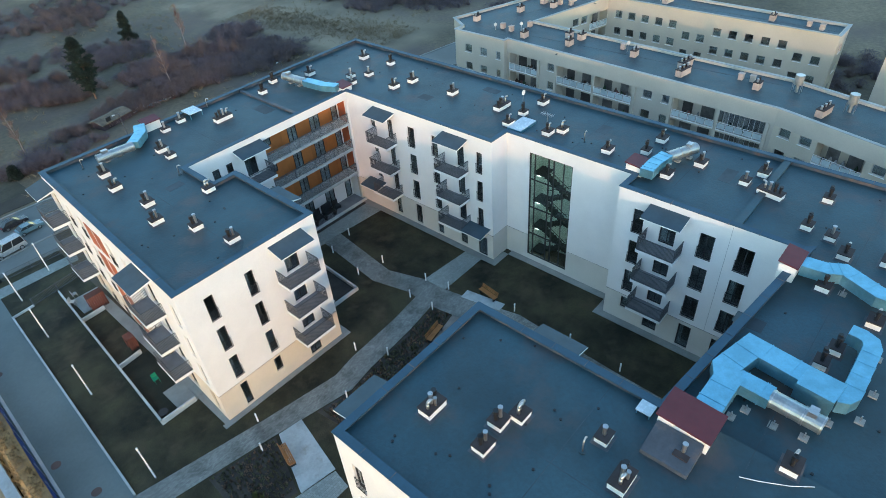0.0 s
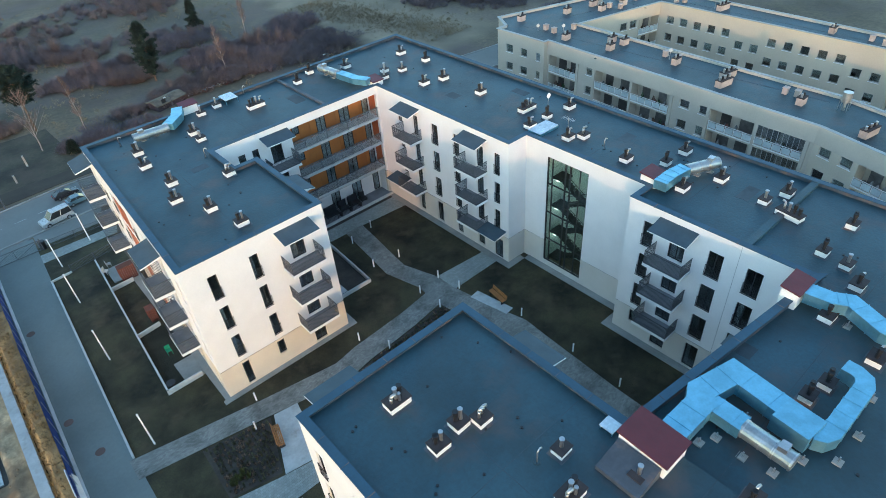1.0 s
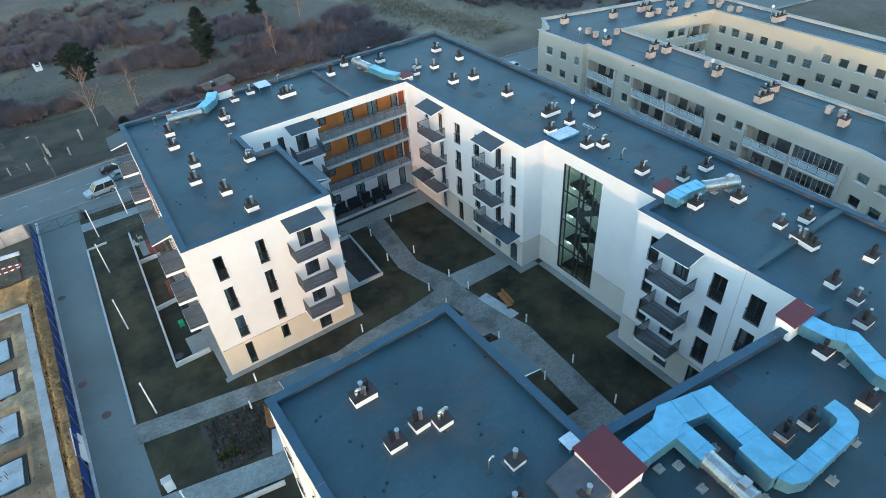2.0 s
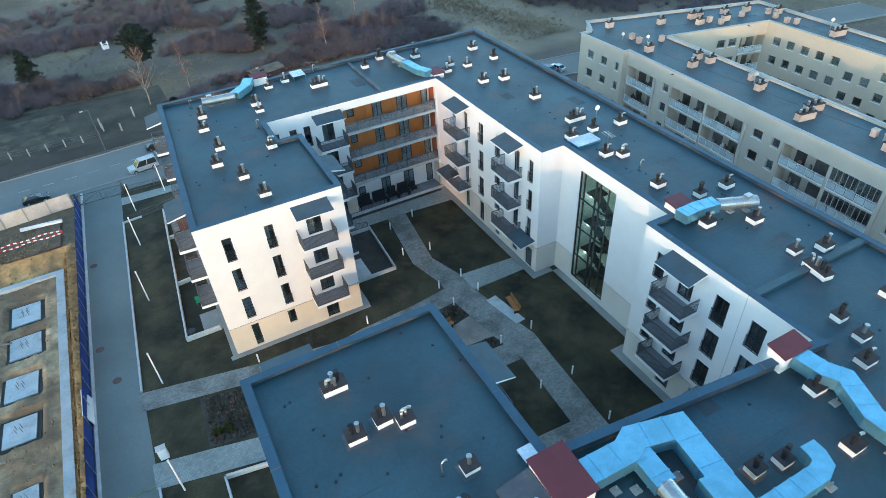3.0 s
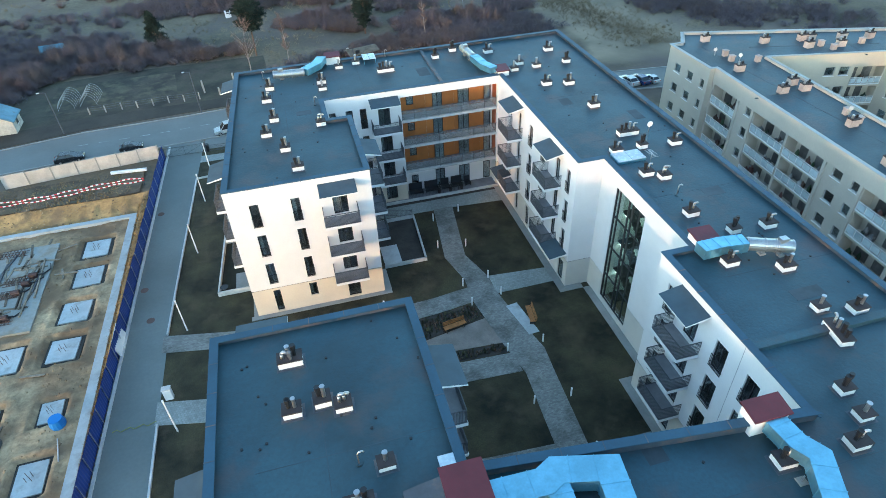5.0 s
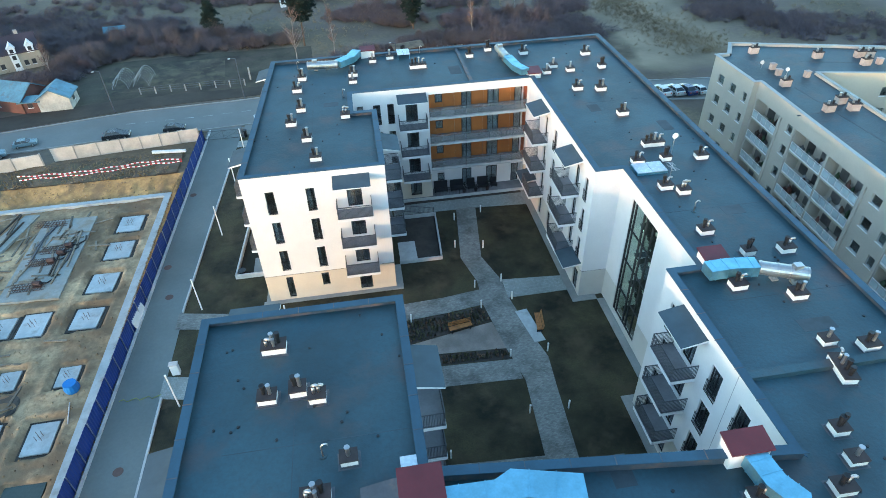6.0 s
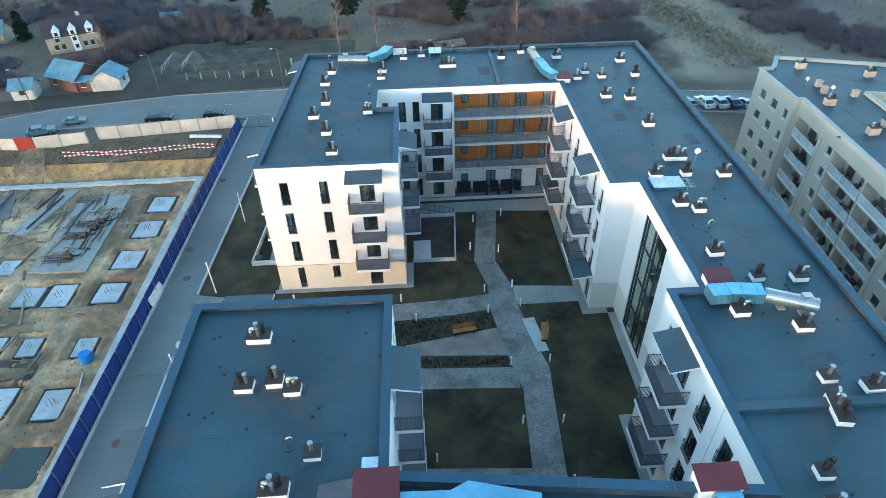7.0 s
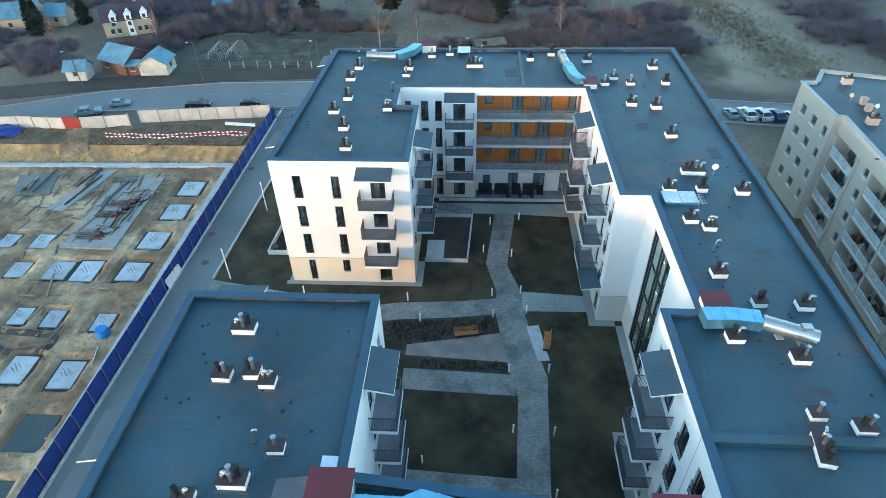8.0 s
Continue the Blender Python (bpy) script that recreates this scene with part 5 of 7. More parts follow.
def bank_side(top, foot, steps=60):
    for i in range(steps):
        u0, u1 = i / steps, (i + 1) / steps
        rows = []
        for u in (u0, u1):
            a = [top[0][k] + (top[1][k] - top[0][k]) * u for k in (0, 1)]
            b = [foot[0][k] + (foot[1][k] - foot[0][k]) * u for k in (0, 1)]
            w = noise.noise(Vector((a[0] * 0.35, a[1] * 0.35, 5))) * 0.35
            row = []
            for k in range(7):
                f = k / 6
                x, y = a[0] + (b[0] - a[0]) * f, a[1] + (b[1] - a[1]) * f
                r = (noise.noise(Vector((x * 1.1, y * 1.1, 5))) * 0.32 + noise.noise(Vector((x * 3.0, y * 3.0, 8))) * 0.12) * (1.0 if 0 < k < 6 else 0.2)
                row.append((x + w * 0.4 * f + r * 0.5, y + w * (0.35 + f), (PIT_Z - 0.05) * f ** 0.8 + r * 0.7))
            rows.append(row)
        for k in range(6):
            bank.face([rows[0][k], rows[1][k], rows[1][k + 1], rows[0][k + 1]])


def weld(s):
    """Joins the corners that faces share, so that the soil is shaded as one rounded surface."""
    seen, verts, to = {}, [], []
    for v in s.v:
        key = tuple(round(c, 4) for c in v)
        if key not in seen:
            seen[key] = len(verts)
            verts.append(v)
        to.append(seen[key])
    s.v = verts
    s.f = [tuple(to[i] for i in f) for f in s.f]
    return s


bank_side(((PIT[0], PIT[3]), (PIT[1], PIT[3])), ((PIT[0], PIT[3] - 3.2), (PIT[1] - 0.6, PIT[3] - 3.2)), 110)
bank_side(((PIT[1], PIT[3]), (PIT[1], PIT[2])), ((PIT[1] - 0.6, PIT[3] - 3.2), (PIT[1] - 0.6, PIT[2])), 260)
bank_side(((PIT[0], PIT[2]), (PIT[0], PIT[3])), ((PIT[0] + 2, PIT[2]), (PIT[0] + 2, PIT[3] - 3)), 80)
flat("cut_bank", weld(bank), CLAY, "ochre clay bank cut for the pit", "bank", smooth=True)
ledge = Shape()
for i in range(40):
    for j in range(8):
        x0, y0 = -62 + i * 0.94, 25.45 + j * 0.68
        pts = []
        for a, b in ((0, 0), (0.94, 0), (0.94, 0.68), (0, 0.68)):
            x, y = x0 + a, y0 + b
            pts.append((x, y, 0.06 + 0.28 * max(0, noise.noise(Vector((x * 0.55, y * 0.55, 1))) + 0.2 + 0.25 * noise.noise(Vector((x * 2, y * 2, 3))))))
        ledge.face(pts)
flat("spoil_strip", weld(ledge), TURNED, "dark turned soil between pit and fence", "ground", smooth=True)


# foundation beam, footings, slabs
beam = Shape()
beam.prism([(-25.6, -68), (-24.75, -68), (-24.6, 22.45), (-60, 21.9), (-60, 21.25), (-25.35, 21.75)], PIT_Z - 0.3, -0.70)
flat("foundation_beam", beam, FOOTING, "pale concrete foundation beam round the pit", "foundation beam")
REBAR_RUST = mat("rebar_rust", (0.12, 0.07, 0.05), 0.8)


def footing():
    t = thing("footing", "square concrete column footing with starter bars in a dug hole", "footing", group="column footings in the pit")
    # Dark ring: shade in the gap round the block, put into its colour.
    s = Shape()
    for a in ((-1.5, -1.201, -1.65, 1.65), (1.201, 1.5, -1.65, 1.65), (-1.201, 1.201, -1.65, -1.376), (-1.201, 1.201, 1.376, 1.65)):
        s.box(*a, -0.5, -0.27)
    part("hole_edge", s, WET_SOIL_AND_SHADE, t)
    s = Shape()
    s.box(-1.2, 1.2, -1.375, 1.375, -0.45, -0.14)
    part("block", s, FOOTING, t)
    for a in (-0.2, 0.2):
        for b in (-0.2, 0.2):
            s = Shape()
            s.tube((a, b, -0.14), (a, b, 0.4), 0.022, n=5)
            part("starter_bar", s, REBAR_RUST, t)
    return t


ft = footing()
for k, (x, y, w, d) in enumerate(FOOTINGS):
    m = place(x, y, PIT_Z, radians(random.uniform(-2, 2)))
    f2 = copy_thing(ft, m) if k else ft
    f2.matrix_basis = m
    f2.scale = (w / 2.4, d / 2.75, 1)
POND = mat("muddy_water", (0.055, 0.07, 0.06), 0.12, 0.15)
for x, y, w, d in PONDS:
    pool = Shape()
    pool.box(x - w / 2 - 0.2, x + w / 2 + 0.2, y - d / 2 - 0.2, y + d / 2 + 0.2, PIT_Z - 0.6, PIT_Z - 0.2)
    flat("water_hole", pool, POND, "muddy water standing in a footing hole", "puddle")
mud = Shape()
for i in range(26):
    rows = []
    for k in (i, i + 1):
        u = k / 26
        a = -2.6 + 4.6 * u
        c = Vector((-33.4 + 2.6 * math.cos(a), -7.3 + 1.25 * math.sin(a), 0)) if u < 0.72 else Vector((-33.4 + 2.6 * math.cos(-2.6 + 4.6 * 0.72) - (u - 0.72) * 26, -7.3 + 1.25 * math.sin(-2.6 + 4.6 * 0.72) + (u - 0.72) * 2, 0))
        rows.append([(c.x, c.y + o, floor_z(c.x, c.y + o) + 0.05) for o in (-0.35, 0.0, 0.35)])
    for q in (0, 1):
        mud.face([rows[0][q], rows[1][q], rows[1][q + 1], rows[0][q + 1]])
flat("mud_track", mud, WET_SOIL_AND_SHADE, "wet dark wheel track curving over the sand", "track", smooth=True)
t = thing("white_pole", "slim white pole lying on the sand", "pole", (-26.8, -7.7, PIT_Z + 0.05))
s = Shape()
s.tube((0, 0, 0.05), (0.5, -2.1, 0.05), 0.05, n=8)
part("shaft", s, PALE_CONCRETE, t)
SLAB_WET = mat("lean_concrete", (0.29, 0.305, 0.285), 0.8, 0.18, 0.5, 3.0, 0.3, stain=((0.20, 0.165, 0.11), 0.45, 0.5))
slab_poly("raft_slab", [(-32.1, 19.1), (-31.8, 5.4), (-37.5, 5.6), (-37.6, 19.1)], PIT_Z + 0.2, SLAB_WET, "pale lean-concrete slab with formwork on it", "slab")
slab_poly("raft_slab_west", [(-38.7, 20.6), (-40.3, 20.8), (-42.9, 12.3), (-40.8, 11.9)], PIT_Z + 0.2, SLAB_WET, "pale lean-concrete strip in the pit", "slab")
slab_poly("trench", [(-45.6, 19.6), (-44.3, 15.4), (-48.4, 15.0), (-50.4, 19.4)], PIT_Z + 0.14, mat("wet_clay", (0.12, 0.125, 0.11), 0.5, 0.25), "grey wet trench in the pit", "trench")
PLANK = mat("form_board", (0.20, 0.17, 0.125), 0.85, 0.3, 1.0, 8.0, each=0.4)
for _ in range(120):
    x, y = random.choice(((random.uniform(-39, -33), random.uniform(7, 19)), (random.uniform(-45, -30), random.uniform(-8, 20)), (random.uniform(-50, -40), random.uniform(12, 22))))
    t = thing("board", "grey weathered formwork board lying on the site", "board", group="boards on the site")
    s = Shape()
    L = random.uniform(1.0, 3.6)
    s.box(-L / 2, L / 2, -0.1, 0.1, 0.0, 0.06)
    part("plank", s, PLANK, t)
    onslab = -37.2 < x < -32.2 and 5.8 < y < 18.8
    t.matrix_basis = place(x, y, PIT_Z + 0.205 if onslab else floor_z(x, y) + 0.03, random.choice((0.1, 1.5, 1.65)) + random.uniform(-0.3, 0.3))
REBAR = mat("rusty_bars", (0.075, 0.045, 0.035), 0.8, 0.3)
for x, y, w in ((-34.6, 13.2, 1.1), (-35.4, 11.2, 0.9), (-35.2, 7.3, 1.2), (-36.6, 18.2, 1.3)):
    t = thing("rebar_cage", "dark rusty reinforcement cage lying on the site", "rebar cage", (x, y, PIT_Z + 0.205), "cages on the site")
    s = Shape()
    for j in range(9):
        u = -w + j * w / 4
        s.box(u, u + 0.03, -0.4, 0.4, 0, 0.03).box(u, u + 0.03, -0.4, -0.37, 0, 0.32).box(u, u + 0.03, 0.37, 0.4, 0, 0.32).box(u, u + 0.03, -0.4, 0.4, 0.29, 0.32)
    part("stirrup", s, REBAR, t)
    s = Shape()
    for b in (-0.42, 0, 0.42):
        for z in (0.02, 0.28):
            s.box(-w - 0.3, w + 0.35, b - 0.02, b + 0.02, z, z + 0.03)
    part("bar_bundle", s, REBAR, t)
t = thing("barrel", "bright blue plastic barrel on the sand", "barrel", (-27.0, -6.3, PIT_Z + 0.02))
s = Shape()
s.tube((0, 0, 0), (0, 0, 0.3), 0.55, 0.6, 14).tube((0, 0, 0.3), (0, 0, 0.8), 0.6, 0.5, 14)
part("drum", s, mat("blue_plastic", (0.02, 0.17, 0.5), 0.4, 0.1), t)

# blue sheet fence, its posts; the concrete fence; barrier tape

def fence_x(yy):
    return -22.2 - (36 - yy) * 0.022


bf = thing("site_fence", "bright blue corrugated sheet fence on steel posts", "fence")
y = -69.0
while y < 33.0:
    y2 = min(33.4, y + 2.1)
    s = Shape()
    k = 14
    lean = random.uniform(-0.03, 0.03)
    for i in range(k):
        a, b = y + (y2 - y) * i / k, y + (y2 - y) * (i + 1) / k
        oa, ob = 0.025 * (i % 2), 0.025 * ((i + 1) % 2)
        s.face([(fence_x(a) + oa, a, 0.0), (fence_x(b) + ob, b, 0.0), (fence_x(b) + ob + lean, b, 1.75), (fence_x(a) + oa + lean, a, 1.75)])
        s.face([(fence_x(a) - 0.03 + oa, a, 0.0), (fence_x(a) - 0.03 + oa + lean, a, 1.75), (fence_x(b) - 0.03 + ob + lean, b, 1.75), (fence_x(b) - 0.03 + ob, b, 0.0)])
    part("sheet", s, BLUE_SHEET, bf)
    s = Shape()
    s.box(fence_x(y) + 0.05, fence_x(y) + 0.11, y - 0.03, y + 0.03, 0, 1.8)
    part("post", s, STEEL_PIPE, bf)
    y += 2.1
s = Shape()
s.prism([(fence_x(-69) + 0.15, -69), (fence_x(-69) + 0.37, -69), (fence_x(36) + 0.37, 36), (fence_x(36) + 0.15, 36)], -0.1, 0.16)
flat("drive_kerb", s, PALE_CONCRETE, "pale concrete kerb beside the fence", "kerb")
t = thing("leaning_sheet", "white sheet leaning against the blue fence", "sheet", (-22.75, 0.0, 0.05))
s = Shape()
s.box(-0.05, 0.0, -1.4, 1.4, 0.0, 1.5, 0, Matrix.Rotation(radians(-14), 4, "Y"))
part("board", s, WHITE_PAINT, t)
cf = thing("concrete_fence", "pale precast concrete panel fence along the street", "fence")
PANEL = mat("fence_panel", (0.48, 0.45, 0.41), 0.85, 0.12, 0.8, 6.0, each=0.1)
RUNS = [((-22.9, 33.6), (-32.3, 32.6)), ((-32.3, 32.6), (-40.4, 31.6)), ((-41.2, 30.6), (-47.4, 29.5)), ((-49.6, 29.5), (-56.2, 29.8)), ((-56.2, 29.8), (-66.0, 29.0))]
for a, b in RUNS:
    a, b = Vector((*a, 0)), Vector((*b, 0))
    L = (b - a).length
    c = int(L / 2.1)
    m = place(a.x, a.y, 0, math.atan2(b.y - a.y, b.x - a.x))
    for i in range(c):
        u0, u1 = i * L / c, (i + 1) * L / c
        red = -52 < (a + (b - a) * (i / c)).x < -49.0
        s = Shape()
        s.box(u0 + 0.07, u1 - 0.07, -0.04, 0.04, 0, 1.75 + random.uniform(-0.04, 0.04), 0, m)
        part("panel", s, PANEL, cf)
        s = Shape()
        s.box(u0 - 0.07, u0 + 0.07, -0.09, 0.09, 0, 1.85, 0, m)
        part("post", s, CONCRETE, cf)
rp = thing("red_gate_panel", "red painted sheet panel in the street fence", "gate panel", (-48.5, 29.5, 0.0))
s = Shape()
s.box(-1.1, 1.1, -0.1, -0.04, 0.05, 1.9)
part("sheet", s, mat("red_sheet", (0.27, 0.022, 0.022), 0.5, 0.15), rp)
tp = thing("barrier_tape", "red and white striped barrier boards above the pit", "barrier")
RED = mat("barrier_red", (0.36, 0.03, 0.045), 0.6, 0.1)
for lift in (0.45, 0.85):
    for i in range(64):
        x0 = -42.5 + i * 0.29
        yy = 26.2 + (x0 + 45) * 0.045 + 0.25 * math.sin(x0 * 0.4)
        s = Shape()
        s.box(x0, x0 + 0.289, yy - 0.015, yy + 0.015, 0.1 + lift + 0.07 * math.sin(i * 0.55 + lift * 9), 0.25 + lift + 0.07 * math.sin(i * 0.55 + lift * 9))
        part("stripe", s, RED if i % 2 else WHITE_PAINT, tp)
for i in range(9):
    s = Shape()
    x0 = -42.5 + i * 2.3
    yy = 26.25 + (x0 + 45) * 0.045 + 0.25 * math.sin(x0 * 0.4)
    s.box(x0 - 0.03, x0 + 0.03, yy, yy + 0.06, 0.0, 1.15)
    part("post", s, STEEL, tp)
t = thing("tarpaulin", "bright blue tarpaulin heaped on the spoil", "tarpaulin", (-57.6, 28.2, 0.1))
s = Shape()
for i in range(8):
    for j in range(6):
        q = []
        for a, b in ((0, 0), (1, 0), (1, 1), (0, 1)):
            x, yv = (i + a) * 0.6 - 2.4, (j + b) * 0.5 - 1.5
            q.append((x, yv, max(0.0, 0.8 - 0.12 * (x * x + yv * yv)) + 0.25 * noise.noise(Vector((x, yv, 2)))))
        s.face(q)
part("sheet", s, BLUE_SHEET, t)

# dry grass and clods along the banks and on the spoil
BANK_GRASS = mat("bank_grass", (0.26, 0.175, 0.075), 0.95, 0.3, 0.5, 3.0)
bg = Shape()
for _ in range(3600):
    if random.random() < 0.6:
        x, y = random.uniform(-24.6, -23.1), random.uniform(-40, 25)
        z = 0.05 if x > -23.9 else (x + 23.9) * 1.2
    else:
        x, y = random.uniform(-60, -25.5), random.uniform(25.4, 30.8)
        z = 0.1
    for _k in range(9):
        a, r, h = random.uniform(0, 6.283), random.uniform(0.05, 0.26), random.uniform(0.08, 0.3)
        c, d = math.cos(a), math.sin(a)
        bg.face([(x - 0.018 * d, y + 0.018 * c, z - 0.05), (x + 0.018 * d, y - 0.018 * c, z - 0.05), (x + r * c, y + r * d, z + h)])
flat("bank_grass", bg, BANK_GRASS, "dry tufts and weeds along the pit bank", "grass", "stuff")
cl = Shape()
for _ in range(3000):
    if random.random() < 0.75:
        x, y = random.uniform(-52, -26), random.uniform(-24, 21)
        z = floor_z(x, y) - 0.03
    else:
        x, y, z = random.uniform(-60, -26), random.uniform(22.5, 30), -0.1
        z = PIT_Z * max(0.0, min(1.0, (25.5 - y) / 3.2)) + 0.05
    r = random.uniform(0.04, 0.17)
    q = [(x + r * math.cos(a) * random.uniform(0.6, 1), y + r * math.sin(a) * random.uniform(0.6, 1), z + 0.02) for a in (0, 1.2, 2.5, 3.8, 5.0)]
    top = (x, y, z + r * 0.9)
    for i in range(5):
        cl.face([q[i], q[(i + 1) % 5], top])
flat("clods", cl, SAND, "loose clods of clay and stones on the site", "rubble", "stuff")
t = thing("white_beam", "white plastic-wrapped beam lying on the spoil", "beam", (-24.1, 30.4, 0.25))
s = Shape()
s.box(-4.2, 0, -0.16, 0.16, 0, 0.3)
part("beam_body", s, WHITE_PAINT, t)
t.rotation_euler[2] = radians(-6)
MACHINE = mat("rusty_machine", (0.055, 0.032, 0.03), 0.7, 0.3, 1.0, 6.0)
for x, y in ((-33.3, 13.6), (-33.7, 12.4), (-34.3, 11.2), (-34.4, 7.6)):
    t = thing("site_pump", "rust-brown pump with dark hose on the slab", "pump", (x, y, PIT_Z + 0.205), "pumps on the slab")
    s = Shape()
    s.tube((-0.35, 0, 0.3), (0.35, 0, 0.3), 0.26, n=12).box(-0.4, 0.4, -0.25, 0.25, 0, 0.08)
    part("body", s, MACHINE, t)
    s = Shape()
    s.path([(0.35, 0, 0.3), (0.8, 0.2, 0.1), (1.3, 0.9, 0.06), (1.1, 1.8, 0.06)], 0.07, 7)
    part("hose", s, BLACK_PIPE, t)

# sandy ramp from the street gate down into the pit
rp_ = Shape()
rows_ = []
for j in range(15):
    f = j / 14
    y = 30.6 - 8.6 * f
    z = 0.34 if y > 25.6 else 0.34 - (25.6 - y) * 0.5
    w0, w1 = -50.0 + 2.0 * f, -46.4 + 4.0 * f
    rows_.append([(w0 + (w1 - w0) * i / 8, y, z - 0.1 + 0.16 * noise.noise(Vector((i * 0.7, y * 0.9, 4))) - (0.5 if i in (0, 8) else 0) + 0.10 * noise.noise(Vector((i * 1.9, y * 2.2, 9)))) for i in range(9)])
for a, b in zip(rows_, rows_[1:]):
    for i in range(8):
        rp_.face([a[i], b[i], b[i + 1], a[i + 1]])
flat("site_ramp", rp_, SAND, "worn sandy ramp from the gate into the pit", "ramp", smooth=True)
# long forms lying along the slab
for k in range(16):
    t = thing("form_beam", "long dark formwork beam lying on the slab", "beam", group="beams on the slab")
    s = Shape()
    L = random.uniform(2.0, 6.5)
    s.box(-0.07, 0.07, -L / 2, L / 2, 0, 0.14)
    part("beam_body", s, random.choice((STEEL, WET_SOIL_AND_SHADE, PLANK)), t)
    x, y = random.choice(((random.uniform(-37.0, -32.6), random.uniform(9, 17)), (random.uniform(-41.6, -40.0), random.uniform(14, 19)), (random.uniform(-48.5, -45.5), random.uniform(15.5, 19))))
    t.matrix_basis = place(x, y, PIT_Z + 0.206, radians(-5 + random.uniform(-9, 9)))

# bare strip of trodden clay between fence and bank
st_ = Shape()
for i in range(150):
    y0 = -42 + i * 0.45
    for a, b in ((0, 1), (1, 2), (2, 3)):
        q = []
        for yy, c in ((y0, a), (y0 + 0.45, a), (y0 + 0.45, b), (y0, b)):
            x = -24.0 + (fence_x(yy) - 0.06 + 24.0) * c / 3
            q.append((x, yy, 0.02 + 0.16 * max(0.0, noise.noise(Vector((x * 1.3, yy * 1.3, 6))) + 0.25)))
        st_.face(q[::-1])
flat("bank_strip", st_, CLAY, "trodden clay strip between fence and pit", "ground", smooth=True)


# ---- the older blocks next door ----
NTOP = 11.55
nb = thing("neighbour_block", "older tan four-storey apartment block with recessed balconies", "apartment building")
N_OUT = [(41.4, 22.0), (39.6, 19.0), (38.15, 19.0), (38.15, 11.3), (38.85, 11.3), (37.3, -20.4), (34.5, -30.4), (32.2, -62.0), (40.7, -62.0), (42.2, -27.9), (44.3, -19.4), (45.6, 12.1), (58.9, 8.9), (58.4, -19.9), (62.5, -19.9), (64.2, 14.8)]
PANE_DARK = glass("old_glass", (0.8, 0.84, 0.86), 0.9, 0.16)
RAILGLASS = mat("rail_sheet", (0.44, 0.50, 0.51), 0.35, 0.1, 1.0, 6.0, each=0.12)
OLD_FRAME = mat("old_frame", (0.42, 0.42, 0.40), 0.6, 0.1)
BLIND = mat("pale_blind", (0.46, 0.49, 0.42), 0.9, 0.2, each=0.6)
DOOR_DARK = mat("balcony_door", (0.11, 0.105, 0.10), 0.4, 0.3, 0.8, 3.0, each=0.5)
CLUTTER = [mat("clutter_" + n, c, 0.8, 0.3, each=0.4) for n, c in (("brown", (0.11, 0.07, 0.05)), ("grey", (0.16, 0.16, 0.16)), ("red", (0.13, 0.06, 0.05)), ("white", (0.42, 0.41, 0.39)), ("green", (0.035, 0.06, 0.03)))]
OLD_SILLS = (2.0, 4.35, 6.7, 9.0)
OLD_FLOORS = (0.9, 3.25, 5.6, 7.9)
OLD_H = 1.0
NWM = {}


def old_window(m, w):
    if w not in NWM:
        f, h = 0.06, OLD_H
        s = Shape()
        s.box(0, f, 0.08, 0.16, 0, h).box(w - f, w, 0.08, 0.16, 0, h).box(f, w - f, 0.08, 0.16, 0, f).box(f, w - f, 0.08, 0.16, h - f, h)
        p = Shape()
        p.box(0.05, w - 0.05, 0.115, 0.125, 0.05, h - 0.05)
        c = Shape()
        c.box(0.05, w - 0.05, 0.2, 0.22, 0.12, h - 0.05)
        g = Shape()
        g.box(-0.06, w + 0.06, -0.07, 0.079, -0.06, -0.003)
        NWM[w] = (s.mesh("frame", OLD_FRAME), p.mesh("pane", PANE_DARK), c.mesh("blind", BLIND), g.mesh("sill", SLAB_EDGE))
    fr, pn, bl, si = NWM[w]
    ob = part("window", fr, None, nb)
    ob.matrix_basis = m
    part("pane", pn, None, ob).visible_shadow = False
    part("sill", si, None, ob)
    if random.random() < 0.8:
        b = part("blind", bl, None, ob)
        b.scale[2] = random.choice((1.0, 1.0, 0.6))
        b.location[2] = 0.95 * (1 - b.scale[2])


def old_wall(i, spots=(), bays=(), material=RENDER_TAN, floors=OLD_FLOORS, glazed=(), width=1.1):
    """One face: spots are window lengths along it (with a drop), bays are recessed balconies (from, to)."""
    a, b = N_OUT[i], N_OUT[(i + 1) % len(N_OUT)]
    ang = math.atan2(b[1] - a[1], b[0] - a[0])
    base = place(a[0], a[1], 0, ang)
    holes = []
    for u in spots:
        u, drop, w = u if isinstance(u, tuple) else (u, 0.0, width)
        for z in OLD_SILLS:
            holes.append((u, u + w, z - drop, z - drop + OLD_H))
            old_window(base @ Matrix.Translation((u, 0, z - drop)), w)
    for u0, u1 in bays:
        for z in floors:
            holes.append((u0, u1, z, z + 2.0))
            balcony_bay(base, u0, u1, z, material, (u0, u1) in glazed)
    part("wall", wall_shape(a, b, 0, NTOP, holes), material, nb)
    return base, math.hypot(b[0] - a[0], b[1] - a[1])


